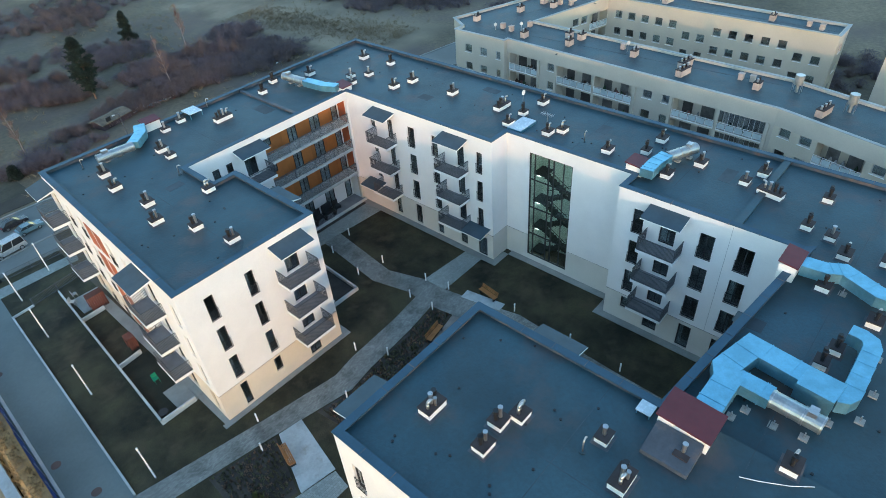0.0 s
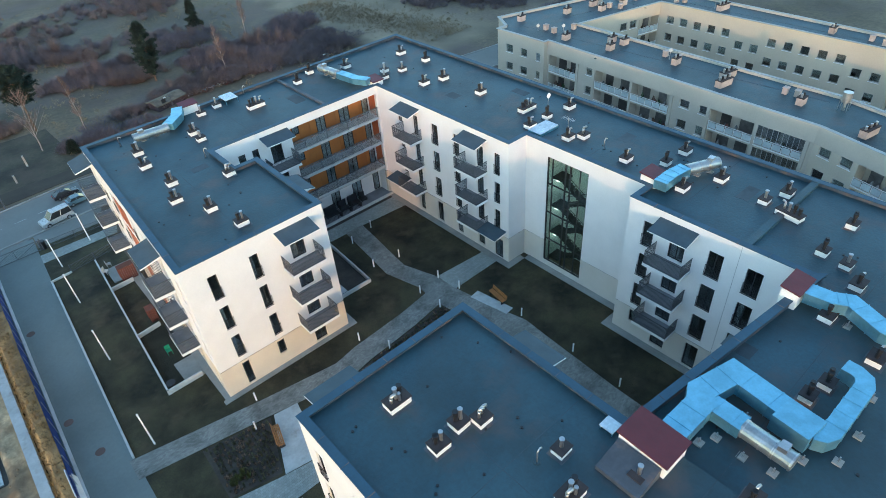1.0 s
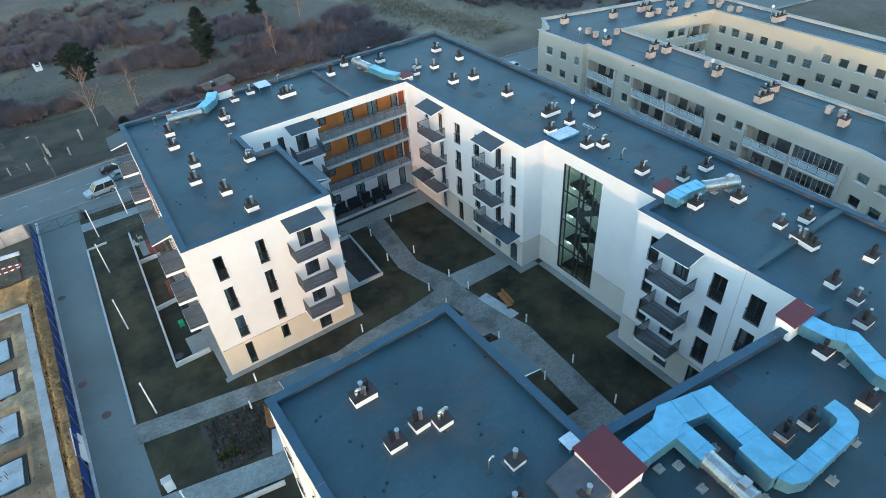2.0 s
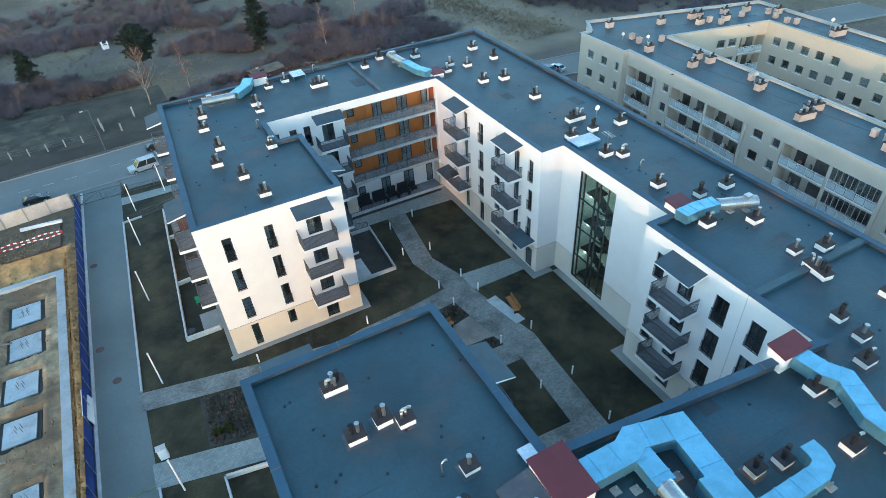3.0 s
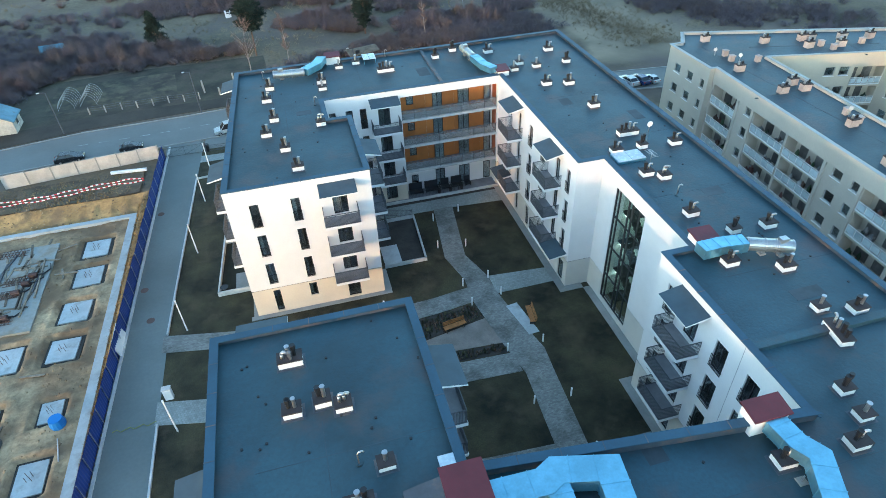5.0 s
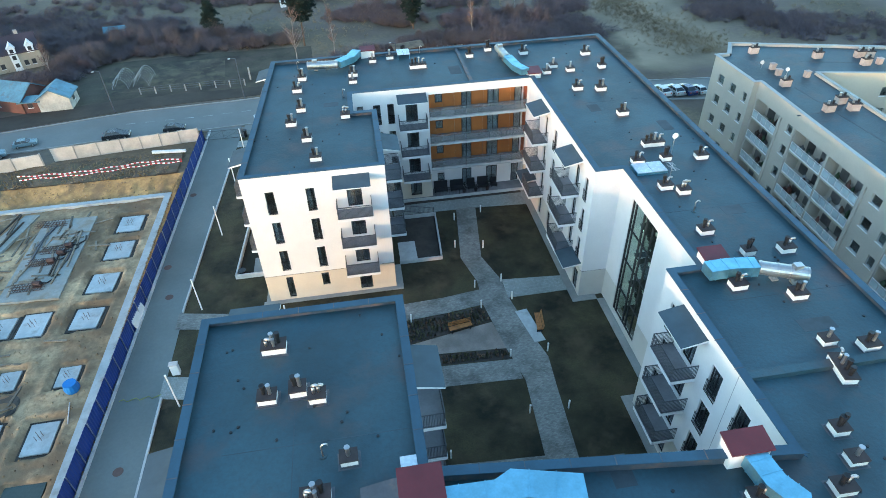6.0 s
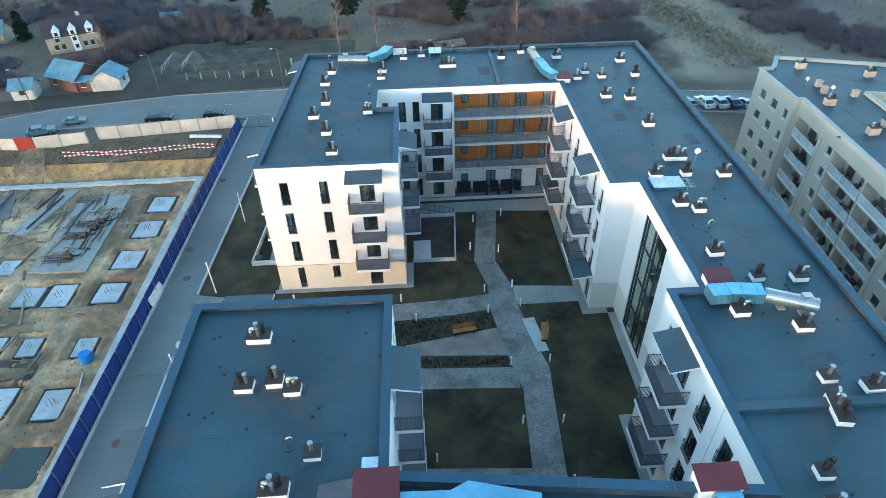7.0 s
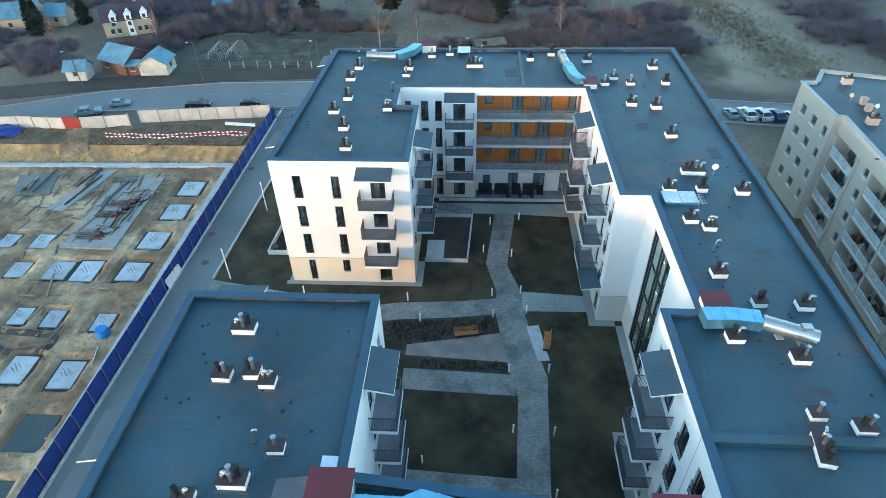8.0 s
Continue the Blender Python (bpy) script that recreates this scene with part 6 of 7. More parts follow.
def balcony_bay(base, u0, u1, z, material, closed):
    s = Shape()
    s.box(u0, u1, 1.3, 1.4, z, z + 2.0, 0, base).box(u0 - 0.06, u0, 0.3, 1.3, z, z + 2.0, 0, base).box(u1, u1 + 0.06, 0.3, 1.3, z, z + 2.0, 0, base)
    s.box(u0, u1, 0.3, 1.3, z - 0.12, z, 0, base).box(u0, u1, 0.3, 1.3, z + 2.0, z + 2.08, 0, base)
    b = part("balcony", s, material, nb)
    w = u1 - u0
    for k in (0.12, 0.56):
        q = Shape()
        c = u0 + w * k
        q.box(c, c + w * random.uniform(0.2, 0.3), 1.25, 1.297, z + 0.05, z + random.uniform(1.6, 1.8), 0, base)
        part("door", q, DOOR_DARK, b)
    n = 5
    for k in range(n):
        q = Shape()
        q.box(u0 + k * w / n + 0.07, u0 + (k + 1) * w / n - 0.07, -0.07, -0.04, z + 0.1, z + 0.68, 0, base)
        part("rail_panel", q, RAILGLASS, b)
    q = Shape()
    q.box(u0, u1, -0.09, -0.03, z + 0.76, z + 0.8, 0, base).box(u0, u1, -0.08, -0.002, z - 0.1, z + 0.02, 0, base)
    for k in range(n + 1):
        c = u0 + k * w / n
        q.box(min(u1 - 0.04, c), min(u1, c + 0.04), -0.08, -0.03, z + 0.02, z + 0.78, 0, base)
    part("rail_frame", q, SLAB_EDGE, b)
    if closed:
        for k in range(9):
            q = Shape()
            q.box(u0 + k * w / 9 + 0.03, u0 + (k + 1) * w / 9 - 0.03, 0.05, 0.06, z + 0.85, z + 1.95, 0, base)
            part("glazing_pane", q, PANE_DARK, b).visible_shadow = False
            q = Shape()
            q.box(u0 + k * w / 9 - 0.02, u0 + k * w / 9 + 0.02, 0.03, 0.08, z + 0.8, z + 1.98, 0, base)
            part("glazing_bar", q, OLD_FRAME, b)
    for k in range(random.randint(3, 7)):
        q = Shape()
        c, d, h = random.uniform(u0 + 0.15, u1 - 0.7), random.uniform(0.4, 0.9), random.uniform(0.35, 0.95)
        wd = random.uniform(0.15, 0.5)
        q.box(c, c + wd, d, d + 0.25, z + 0.002, z + h * 0.7, 0, base).tube(base @ Vector((c + wd / 2, d + 0.12, z + h * 0.7)), base @ Vector((c + wd / 2, d + 0.12, z + h)), 0.14, 0.05, 6)
        part("clutter", q, random.choice(CLUTTER), b)


old_wall(0)
old_wall(1)
old_wall(2, (1.5, 3.9, (6.4, 0.0, 0.7)))
old_wall(3)
street_bays = [(0.3, 4.5), (7.4, 12.1), (12.4, 17.1), (21.8, 26.3), (26.6, 31.0)]
m4, l4 = old_wall(4, ((6.0, 0.0, 0.9), 18.3, 20.5), street_bays, glazed=(street_bays[4],))
m5, l5 = old_wall(5, (0.6, 2.6, 9.0), ((4.2, 8.4),), RENDER_YELLOW)
old_wall(6, (2.0, 6.0, 10.0, 14.0), material=RENDER_YELLOW)
for i in (7, 8, 9, 14, 15):
    old_wall(i)
old_wall(10, [2.0 + 2.6 * k for k in range(11)], material=RENDER_YELLOW)
old_wall(11, (7.0, 8.6), ((10.2, 13.6),), RENDER_YELLOW)
old_wall(12, [(1.2 + 1.95 * k, 1.15 if k % 7 in (5, 6) else 0.0, 1.05) for k in range(14)], material=RENDER_YELLOW)
old_wall(13, (1.5,), material=RENDER_YELLOW)
# fascia over the recessed bays
fa = Shape()
fa.box(0.02, l4, -0.14, -0.003, 9.95, NTOP - 0.01, 0, m4)
part("fascia", fa, RENDER_TAN, nb)
fa = Shape()
fa.box(0.0, l5, -0.14, -0.003, 9.95, NTOP - 0.01, 0, m5)
part("fascia", fa, RENDER_TAN, nb)
for u in (4.55, 7.0, 17.2, 21.4, 31.05):
    pl = Shape()
    pl.box(u, u + 0.32, -0.13, -0.004, 0, 9.94, 0, m4)
    part("pilaster", pl, RENDER_TAN, nb)
rf = Shape()
rf.prism(offset_poly(N_OUT, 0.25), NTOP - 0.45, NTOP - 0.2)
part("roof", rf, FELT, nb, "dark felt flat roof")
o2, i2 = offset_poly(N_OUT, -0.16), offset_poly(N_OUT, 0.16)
PALE_COPING = mat("pale_coping", (0.34, 0.36, 0.35), 0.6, 0.12)
for i in range(len(N_OUT)):
    j = (i + 1) % len(N_OUT)
    cp = Shape()
    t = NTOP
    cp.v += [(*o2[i], t), (*o2[j], t), (*i2[j], t), (*i2[i], t), (*o2[i], t + 0.06), (*o2[j], t + 0.06), (*i2[j], t + 0.06), (*i2[i], t + 0.06)]
    cp.f += [(0, 3, 2, 1), (4, 5, 6, 7), (0, 1, 5, 4), (1, 2, 6, 5), (2, 3, 7, 6), (3, 0, 4, 7)]
    cp.k += [0] * 6
    part("coping", cp, PALE_COPING, nb, "pale metal coping")
for z in (1.0, 3.35, 5.7, 8.0):
    s = Shape()
    s.prism(offset_poly(N_OUT, 1.45), z - 0.3, z - 0.2)
    part("floor_slab", s, ROOM, nb)
for (x0, y0), (x1, y1), w in (((38.0, 3.9), (45.0, 4.4), 0.12), ((41.2, 17.6), (42.9, -19.0), 0.10), ((46.0, 15.6), (60.0, 11.6), 0.1), ((57.0, 14.4), (56.0, 9.2), 0.12), ((61.0, 8.0), (60.2, -19.5), 0.1), ((60.0, 3.0), (63.0, 2.8), 0.12)):
    q = Shape()
    L = math.hypot(x1 - x0, y1 - y0)
    q.box(0, L, -w, w, 0, 0.012, 0, place(x0, y0, NTOP - 0.2, math.atan2(y1 - y0, x1 - x0)))
    part("felt_seam", q, SEAM, nb)

# their roof stacks
NBR = NTOP - 0.2
CHIM = mat("chimney_plaster", (0.43, 0.35, 0.30), 0.85, 0.15, 0.8, 6.0, each=0.12)


def chimney(w, d, h, n, lab):
    t = thing("chimney_stack", lab, "chimney", group="stacks on the older block")
    s = Shape()
    s.box(0, w, 0, d, 0, h)
    part("shaft", s, CHIM, t)
    s = Shape()
    s.box(-0.04, w + 0.04, -0.04, d + 0.04, h + 0.001, h + 0.07)
    part("lid", s, CHIM if n < 2 else VENT_TOP, t)
    for k in range(n):
        s = Shape()
        s.tube((w * (k + 0.5) / n, d / 2, h + 0.07), (w * (k + 0.5) / n, d / 2, h + 0.4), 0.11, n=8)
        part("flue", s, BLACK_PIPE if k % 2 else STEEL_PIPE, t)
    return t


cs = [chimney(0.92, 0.62, 0.68, 2, "pinkish plastered chimney stack with two flues"), chimney(1.8, 0.68, 0.68, 5, "long pinkish plastered chimney stack with a row of flues"), chimney(0.52, 0.46, 0.58, 0, "small pale plastered roof vent stack")]
where = [(0, 41.1, 4.2), (0, 43.4, 4.0), (0, 43.2, 5.5), (0, 40.6, 10.2), (0, 48.2, 16.2), (0, 42.4, 19.0), (0, 51.8, 13.3), (0, 52.6, 15.4), (0, 53.5, 15.2), (0, 55.2, 12.5), (0, 57.0, 14.3), (0, 60.0, 13.4), (0, 62.2, 10.5), (1, 60.4, 1.5), (0, 42.0, -3.6), (1, 39.6, -9.9), (1, 41.6, -9.2), (1, 37.9, -23.6), (0, 40.7, -17.2)]
where += [(2, 42.0, 14.4), (2, 41.7, 12.9), (2, 44.2, 11.8), (2, 53.5, 13.3), (2, 53.9, 11.9), (2, 58.1, 12.4), (2, 61.4, 11.2), (2, 60.8, 9.6), (2, 60.3, 7.6), (2, 60.9, 6.7), (2, 43.4, -1.5), (2, 43.1, -3.2), (2, 42.2, -15.1), (2, 42.3, -16.2), (2, 60.6, -16.0), (2, 60.0, -17.5), (0, 60.4, -12.0), (1, 36.0, -34.0)]
done = set()
for k, x, y in where:
    m = place(x - 0.3, y - 0.3, NBR, radians(random.uniform(-8, 2) + (-5 if k == 1 else 0)))
    if k in done:
        copy_thing(cs[k], m)
    else:
        cs[k].matrix_basis = m
        done.add(k)
for x, y in ((42.0, -20.4), (40.3, -25.4)):
    t = thing("steel_flue", "wide stainless steel flue on the older roof", "flue", (x, y, NBR), "steel flues")
    s = Shape()
    s.tube((0, 0, 0), (0, 0, 0.8), 0.16, n=12).tube((0, 0, 0.8), (0, 0, 1.7), 0.4, n=16)
    part("flue", s, mat("flue_steel", (0.5, 0.49, 0.46), 0.35, 0.12, 1.0, 6.0, metal=0.8), t)
    s = Shape()
    for a in (-0.35, 0.3):
        s.box(a, a + 0.05, -0.4, -0.35, 0, 0.9).box(a, a + 0.05, 0.35, 0.4, 0, 0.9)
    part("stand", s, STEEL_PIPE, t)
for x, y, h in ((41.2, 11.0, 1.6), (42.8, -2.4, 1.3), (60.9, 2.4, 1.8), (41.0, 14.8, 0.9)):
    t = thing("antenna_mast", "thin mast with a small white dish on the older roof", "antenna", (x, y, NBR))
    s = Shape()
    s.tube((0, 0, 0), (0, 0, h), 0.035, n=6)
    part("pole", s, STEEL_PIPE, t)
    s = Shape()
    s.tube((-0.1, -0.07, h - 0.2), (-0.13, -0.1, h - 0.2), 0.2, n=14)
    part("dish", s, PALE_CONCRETE, t)
# a further block beyond the court
t = thing("far_block", "pale tan apartment block end beyond the court", "apartment building", (55.5, -25.0, 0))
s = Shape()
s.prism([(1.5, -30.0), (14.0, -30.0), (14.0, 0), (0, 0)], 0, 11.4)
part("wall", s, RENDER_TAN, t)
s = Shape()
s.prism([(1.4, -30.1), (14.1, -30.1), (14.1, 0.1), (-0.1, 0.1)], 11.401, 11.5)
part("roof", s, FELT, t)
for u in range(8):
    for z in OLD_SILLS:
        q = Shape()
        q.box(-0.04 + 0.05 * (3 + u * 3.4), 0.2 + 0.05 * (3 + u * 3.4), -2.6 - u * 3.4, -1.5 - u * 3.4, z, z + 1.0)
        part("window", q, DOOR_DARK, t)


# ---- street, cars, houses, fields ----
road_near = [(-95, 12), (-72, 22), (-57.8, 29.2), (-47.1, 34.9), (-36, 36.2), (-24, 36.5), (-12, 37.4), (5, 37.5), (30, 34.0), (62, 29.0), (110, 20)]
road_far = [(-95, 21), (-72, 31.0), (-64.5, 35.6), (-50.4, 41.4), (-33.8, 44.6), (-19.9, 45.2), (-12, 46), (5, 45.0), (30, 40.5), (62, 36.5), (110, 27)]
slab_poly("street", road_near + road_far[::-1], 0.05, ROAD, "wide pale asphalt street", "street")
slab_poly("drive_mouth", [(-23.3, 36.3), (-18.4, 36.3), (-17.2, 37.1), (-23.3, 36.9)], 0.056, ROAD, "asphalt mouth of the drive", "drive")
slab_poly("parking_bay", [(-17.5, 34.0), (-10.5, 34.0), (-10.0, 37.4), (-17.5, 37.0)], 0.047, ROAD, "asphalt parking bay off the street", "parking bay")
dash = Shape()
for i in range(9):
    x = -34 + i * 2.6
    for (ax, ay), (bx_, by) in zip(road_near, road_near[1:]):
        if ax <= x < bx_:
            y0 = ay + (by - ay) * (x - ax) / (bx_ - ax)
            break
    sl = (by - ay) / (bx_ - ax)
    m = place(x, y0 + 4.4, 0.051, math.atan(sl))
    dash.box(0, 1.3, -0.06, 0.06, 0, 0.006, 0, m)
flat("lane_marking", dash, mat("worn_marking", (0.30, 0.31, 0.30), 0.8, 0.3, 0.6, 4.0), "faded white lane dashes on the street", "road marking")
kb = Shape()
for line in (road_near, road_far):
    for a, b in zip(line, line[1:]):
        a, b = Vector((*a, 0)), Vector((*b, 0))
        kb.box(0, (b - a).length, -0.1, 0.1, -0.1, 0.14, 0, place(a.x, a.y, 0, math.atan2(b.y - a.y, b.x - a.x)))
flat("street_kerb", kb, CONCRETE, "concrete kerb along the street", "kerb")

TYRE = mat("tyre_rubber", (0.015, 0.015, 0.016), 0.8, 0.1)
CAR_GLASS = mat("car_glass", (0.02, 0.025, 0.03), 0.08, 0.05)
LIGHT = mat("lamp_lens", (0.6, 0.6, 0.58), 0.2, 0.05)


def car(paint, label, van=False):
    t = thing("car", label, "car", group="parked cars")
    L, w, h = (4.3, 1.75, 1.8) if van else (4.2, 1.7, 1.42)
    prof = [(-L / 2, 0.32), (L / 2, 0.32), (L / 2 + 0.02, 0.62), (L / 2 - 0.12, 0.8), (L / 2 - 1.05, 0.94), (-L / 2 + 0.12, 0.98), (-L / 2, 0.7)]
    s = Shape()
    for a, b in zip(prof, prof[1:] + prof[:1]):
        s.face([(a[0], -w / 2, a[1]), (b[0], -w / 2, b[1]), (b[0], w / 2, b[1]), (a[0], w / 2, a[1])])
    s.face([(p[0], w / 2, p[1]) for p in prof[::-1]][::-1])
    s.face([(p[0], -w / 2, p[1]) for p in prof][::-1])
    part("body", s, paint, t)
    c0, c1 = (-L / 2 + 0.1, L / 2 - 1.0) if van else (-L / 2 + 0.35, L / 2 - 1.1)
    r0, r1 = (c0 + 0.15, c1 - 0.75) if van else (c0 + 0.65, c1 - 0.75)
    g = Shape()
    lo = [(c0, -w / 2 + 0.06, 0.95), (c1, -w / 2 + 0.06, 0.93), (c1, w / 2 - 0.06, 0.93), (c0, w / 2 - 0.06, 0.95)]
    hi = [(r0, -w / 2 + 0.22, h - 0.05), (r1, -w / 2 + 0.22, h - 0.05), (r1, w / 2 - 0.22, h - 0.05), (r0, w / 2 - 0.22, h - 0.05)]
    for i in range(4):
        j = (i + 1) % 4
        g.face([lo[i], lo[j], hi[j], hi[i]])
    part("glazing", g, CAR_GLASS, t)
    r = Shape()
    r.prism([(r0 - 0.04, -w / 2 + 0.19), (r1 + 0.04, -w / 2 + 0.19), (r1 + 0.04, w / 2 - 0.19), (r0 - 0.04, w / 2 - 0.19)], h - 0.05, h)
    mid = (lo[0][0] + lo[1][0]) / 2
    for sy in (-1, 1):
        for q, u in ((mid, (r0 + r1) / 2), (lo[0][0] + 0.05, r0), (lo[1][0] - 0.05, r1)):
            p_ = Shape()
            p_.tube((q, sy * (w / 2 - 0.055), 0.95), (u, sy * (w / 2 - 0.21), h - 0.03), 0.035, n=5)
            part("pillar", p_, paint, t)
    part("roof", r, paint, t)
    for x in (-L / 2 + 0.8, L / 2 - 0.8):
        for y in (-w / 2 + 0.1, w / 2 - 0.1):
            q = Shape()
            q.tube((x, y - 0.11, 0.31), (x, y + 0.11, 0.31), 0.31, n=14)
            wl = part("wheel", q, TYRE, t)
            q = Shape()
            sgn = 1 if y > 0 else -1
            q.tube((x, y + sgn * 0.111, 0.31), (x, y + sgn * 0.125, 0.31), 0.19, n=12)
            part("rim", q, STEEL_PIPE, wl)
    for y in (-w / 2 + 0.25, w / 2 - 0.25):
        q = Shape()
        q.box(L / 2 - 0.06, L / 2 + 0.03, y - 0.17, y + 0.17, 0.64, 0.76)
        part("headlight", q, LIGHT, t)
        q = Shape()
        q.box(-L / 2 - 0.02, -L / 2 + 0.04, y - 0.1, y + 0.1, 0.7, 0.9)
        part("tail_light", q, mat("tail_red", (0.3, 0.02, 0.02), 0.3), t)
    return t


P_SILVER = mat("silver_paint", (0.42, 0.44, 0.45), 0.3, 0.02, metal=0.2)
P_DARK = mat("dark_paint", (0.025, 0.028, 0.034), 0.25, 0.05)
P_BLUE = mat("blue_grey_paint", (0.17, 0.24, 0.27), 0.3, 0.02)
P_NAVY = mat("navy_paint", (0.015, 0.03, 0.10), 0.25, 0.05)
P_WHITE = mat("white_car_paint", (0.58, 0.60, 0.60), 0.3, 0.03)
C_DARK, C_BLUE, C_SILVER = car(P_DARK, "dark hatchback parked at the street kerb"), car(P_BLUE, "blue-grey hatchback parked at the street kerb"), car(P_SILVER, "silver estate car parked beside the blocks")
C_VAN, C_NAVY, C_WHITE = car(P_SILVER, "silver high-roofed van parked near the gate", True), car(P_NAVY, "navy car parked beside the blocks"), car(P_WHITE, "white car parked beside the blocks")


def spot(x, y, a):
    return place(x, y, 0.05, a) @ Matrix.Scale(0.82, 4)


C_DARK.matrix_basis = spot(-34.0, 36.5, radians(6))
copy_thing(C_DARK, spot(-26.7, 37.2, radians(4)))
copy_thing(C_DARK, spot(-12.2, 43.1, radians(5)))
C_BLUE.matrix_basis = spot(-48.7, 33.9, radians(22))
copy_thing(C_BLUE, spot(-45.6, 36.8, radians(14)))
copy_thing(C_BLUE, spot(-11.4, 40.5, radians(5)))
C_VAN.matrix_basis = spot(-14.5, 38.0, radians(188))
turn = radians(98)
copy_thing(C_BLUE, spot(39.0, 34.6, turn))
C_WHITE.matrix_basis = spot(41.0, 34.4, turn)
C_SILVER.matrix_basis = spot(42.9, 34.2, turn)
C_NAVY.matrix_basis = spot(44.6, 34.0, turn)
copy_thing(C_SILVER, spot(46.4, 33.8, turn))


def street_lamp(h):
    t = thing("street_lamp", "dark street lamp with a pale flat head", "street lamp", group="lamps along the street")
    s = Shape()
    s.tube((0, 0, 0), (0, 0, h), 0.09, 0.06, 8).tube((0, 0, h), (-0.7, 0, h + 0.15), 0.045, n=6)
    part("pole", s, STEEL, t)
    s = Shape()
    s.box(-1.0, -0.65, -0.09, 0.09, h + 0.1, h + 0.19)
    part("head", s, PALE_CONCRETE, t)
    return t


sl = street_lamp(6.0)
sl.matrix_basis = place(-36.6, 45.2, 0.0, 0.3)
for x, y in ((-18.4, 45.9), (-53.5, 41.6), (4.5, 47.0), (27.0, 43.0)):
    copy_thing(sl, place(x, y, 0, 0.3))

# houses and sheds over the street
H_CREAM = mat("house_render", (0.36, 0.31, 0.24), 0.85, 0.1)
H_ROOF = mat("dark_tile_roof", (0.05, 0.035, 0.045), 0.75, 0.2)
TIN_BLUE = mat("blue_tin_roof", (0.10, 0.21, 0.28), 0.55, 0.2, 0.6, 4.0, stain=((0.12, 0.08, 0.06), 0.15, 0.8))
LIMEWASH = mat("limewash", (0.48, 0.46, 0.41), 0.9, 0.18, 0.6, 4.0, stain=((0.25, 0.21, 0.17), 0.2, 0.9))
TIN_RED = mat("red_brown_boards", (0.15, 0.065, 0.05), 0.8, 0.2)


def gable(t, w, d, e, r, wall, roof_m, eave=0.3):
    s = Shape()
    s.box(-w / 2, w / 2, -d / 2, d / 2, 0, e)
    s.face([(-w / 2, -d / 2, e), (-w / 2, d / 2, e), (-w / 2, 0, r)][::-1])
    s.face([(w / 2, -d / 2, e), (w / 2, d / 2, e), (w / 2, 0, r)])
    part("wall", s, wall, t)
    q = Shape()
    k = (r - e) / (d / 2)
    for sy in (-1, 1):
        a = [(-w / 2 - eave, sy * (d / 2 + eave), e - k * eave), (w / 2 + eave, sy * (d / 2 + eave), e - k * eave), (w / 2 + eave, 0, r), (-w / 2 - eave, 0, r)]
        q.face(a if sy < 0 else a[::-1])
        b = [(x, y, z + 0.12) for x, y, z in a]
        q.face(b if sy < 0 else b[::-1])
        q.face([a[0], a[1], b[1], b[0]])
        q.face([a[1], a[2], b[2], b[1]])
        q.face([a[3], a[0], b[0], b[3]])
    part("roof", q, roof_m, t)


def openings(t, spots, y, w=0.8, h=1.1):
    for x, z in spots:
        q = Shape()
        q.box(x - w / 2, x + w / 2, y - 0.04, y + 0.1, z, z + h)
        wn_ = part("window", q, FRAME, t)
        q = Shape()
        q.box(x - w / 2 - 0.06, x + w / 2 + 0.06, y - 0.1, y - 0.041, z - 0.08, z)
        part("sill", q, SLAB_EDGE, wn_)


t = thing("house", "cream rendered house with dark roof and white dormers", "house", (-58.4, 68.2, 0))
t.rotation_euler[2] = radians(24)
t.scale = (0.78, 0.78, 0.74)
gable(t, 10.5, 7.5, 3.9, 6.6, H_CREAM, H_ROOF)
openings(t, [(-3.6, 0.9), (-2.2, 0.9), (2.2, 0.9), (3.6, 0.9), (-3.0, 2.6)], -3.75)
for x in (-2.8, 0.4, 3.8):
    d = Shape()
    d.box(x - 0.7, x + 0.7, -3.95, -1.4, 0.0 if x == 0.4 else 3.5, 5.0)
    d.face([(x - 0.7, -3.95, 5.0), (x + 0.7, -3.95, 5.0), (x, -3.95, 5.8)])
    dm = part("dormer", d, WHITE_PAINT, t)
    q = Shape()
    q.face([(x - 0.85, -4.1, 4.9), (x, -4.1, 5.85), (x, -0.9, 5.85), (x - 0.85, -0.9, 4.9)])
    q.face([(x + 0.85, -4.1, 4.9), (x + 0.85, -0.9, 4.9), (x, -0.9, 5.85), (x, -4.1, 5.85)])
    part("dormer_roof", q, SLAB_EDGE, dm)
    q = Shape()
    q.box(x - 0.35, x + 0.35, -4.0, -3.951, 4.0, 4.8)
    part("dormer_window", q, FRAME, dm)
    if x == 0.4:
        for z in (0.8, 2.5):
            q = Shape()
            q.box(x - 0.35, x + 0.35, -4.0, -3.951, z, z + 0.9)
            part("bay_window", q, FRAME, dm)
q = Shape()
q.box(2.0, 2.7, 0.4, 1.1, 5.6, 7.4)
part("chimney", q, CHIM, t)
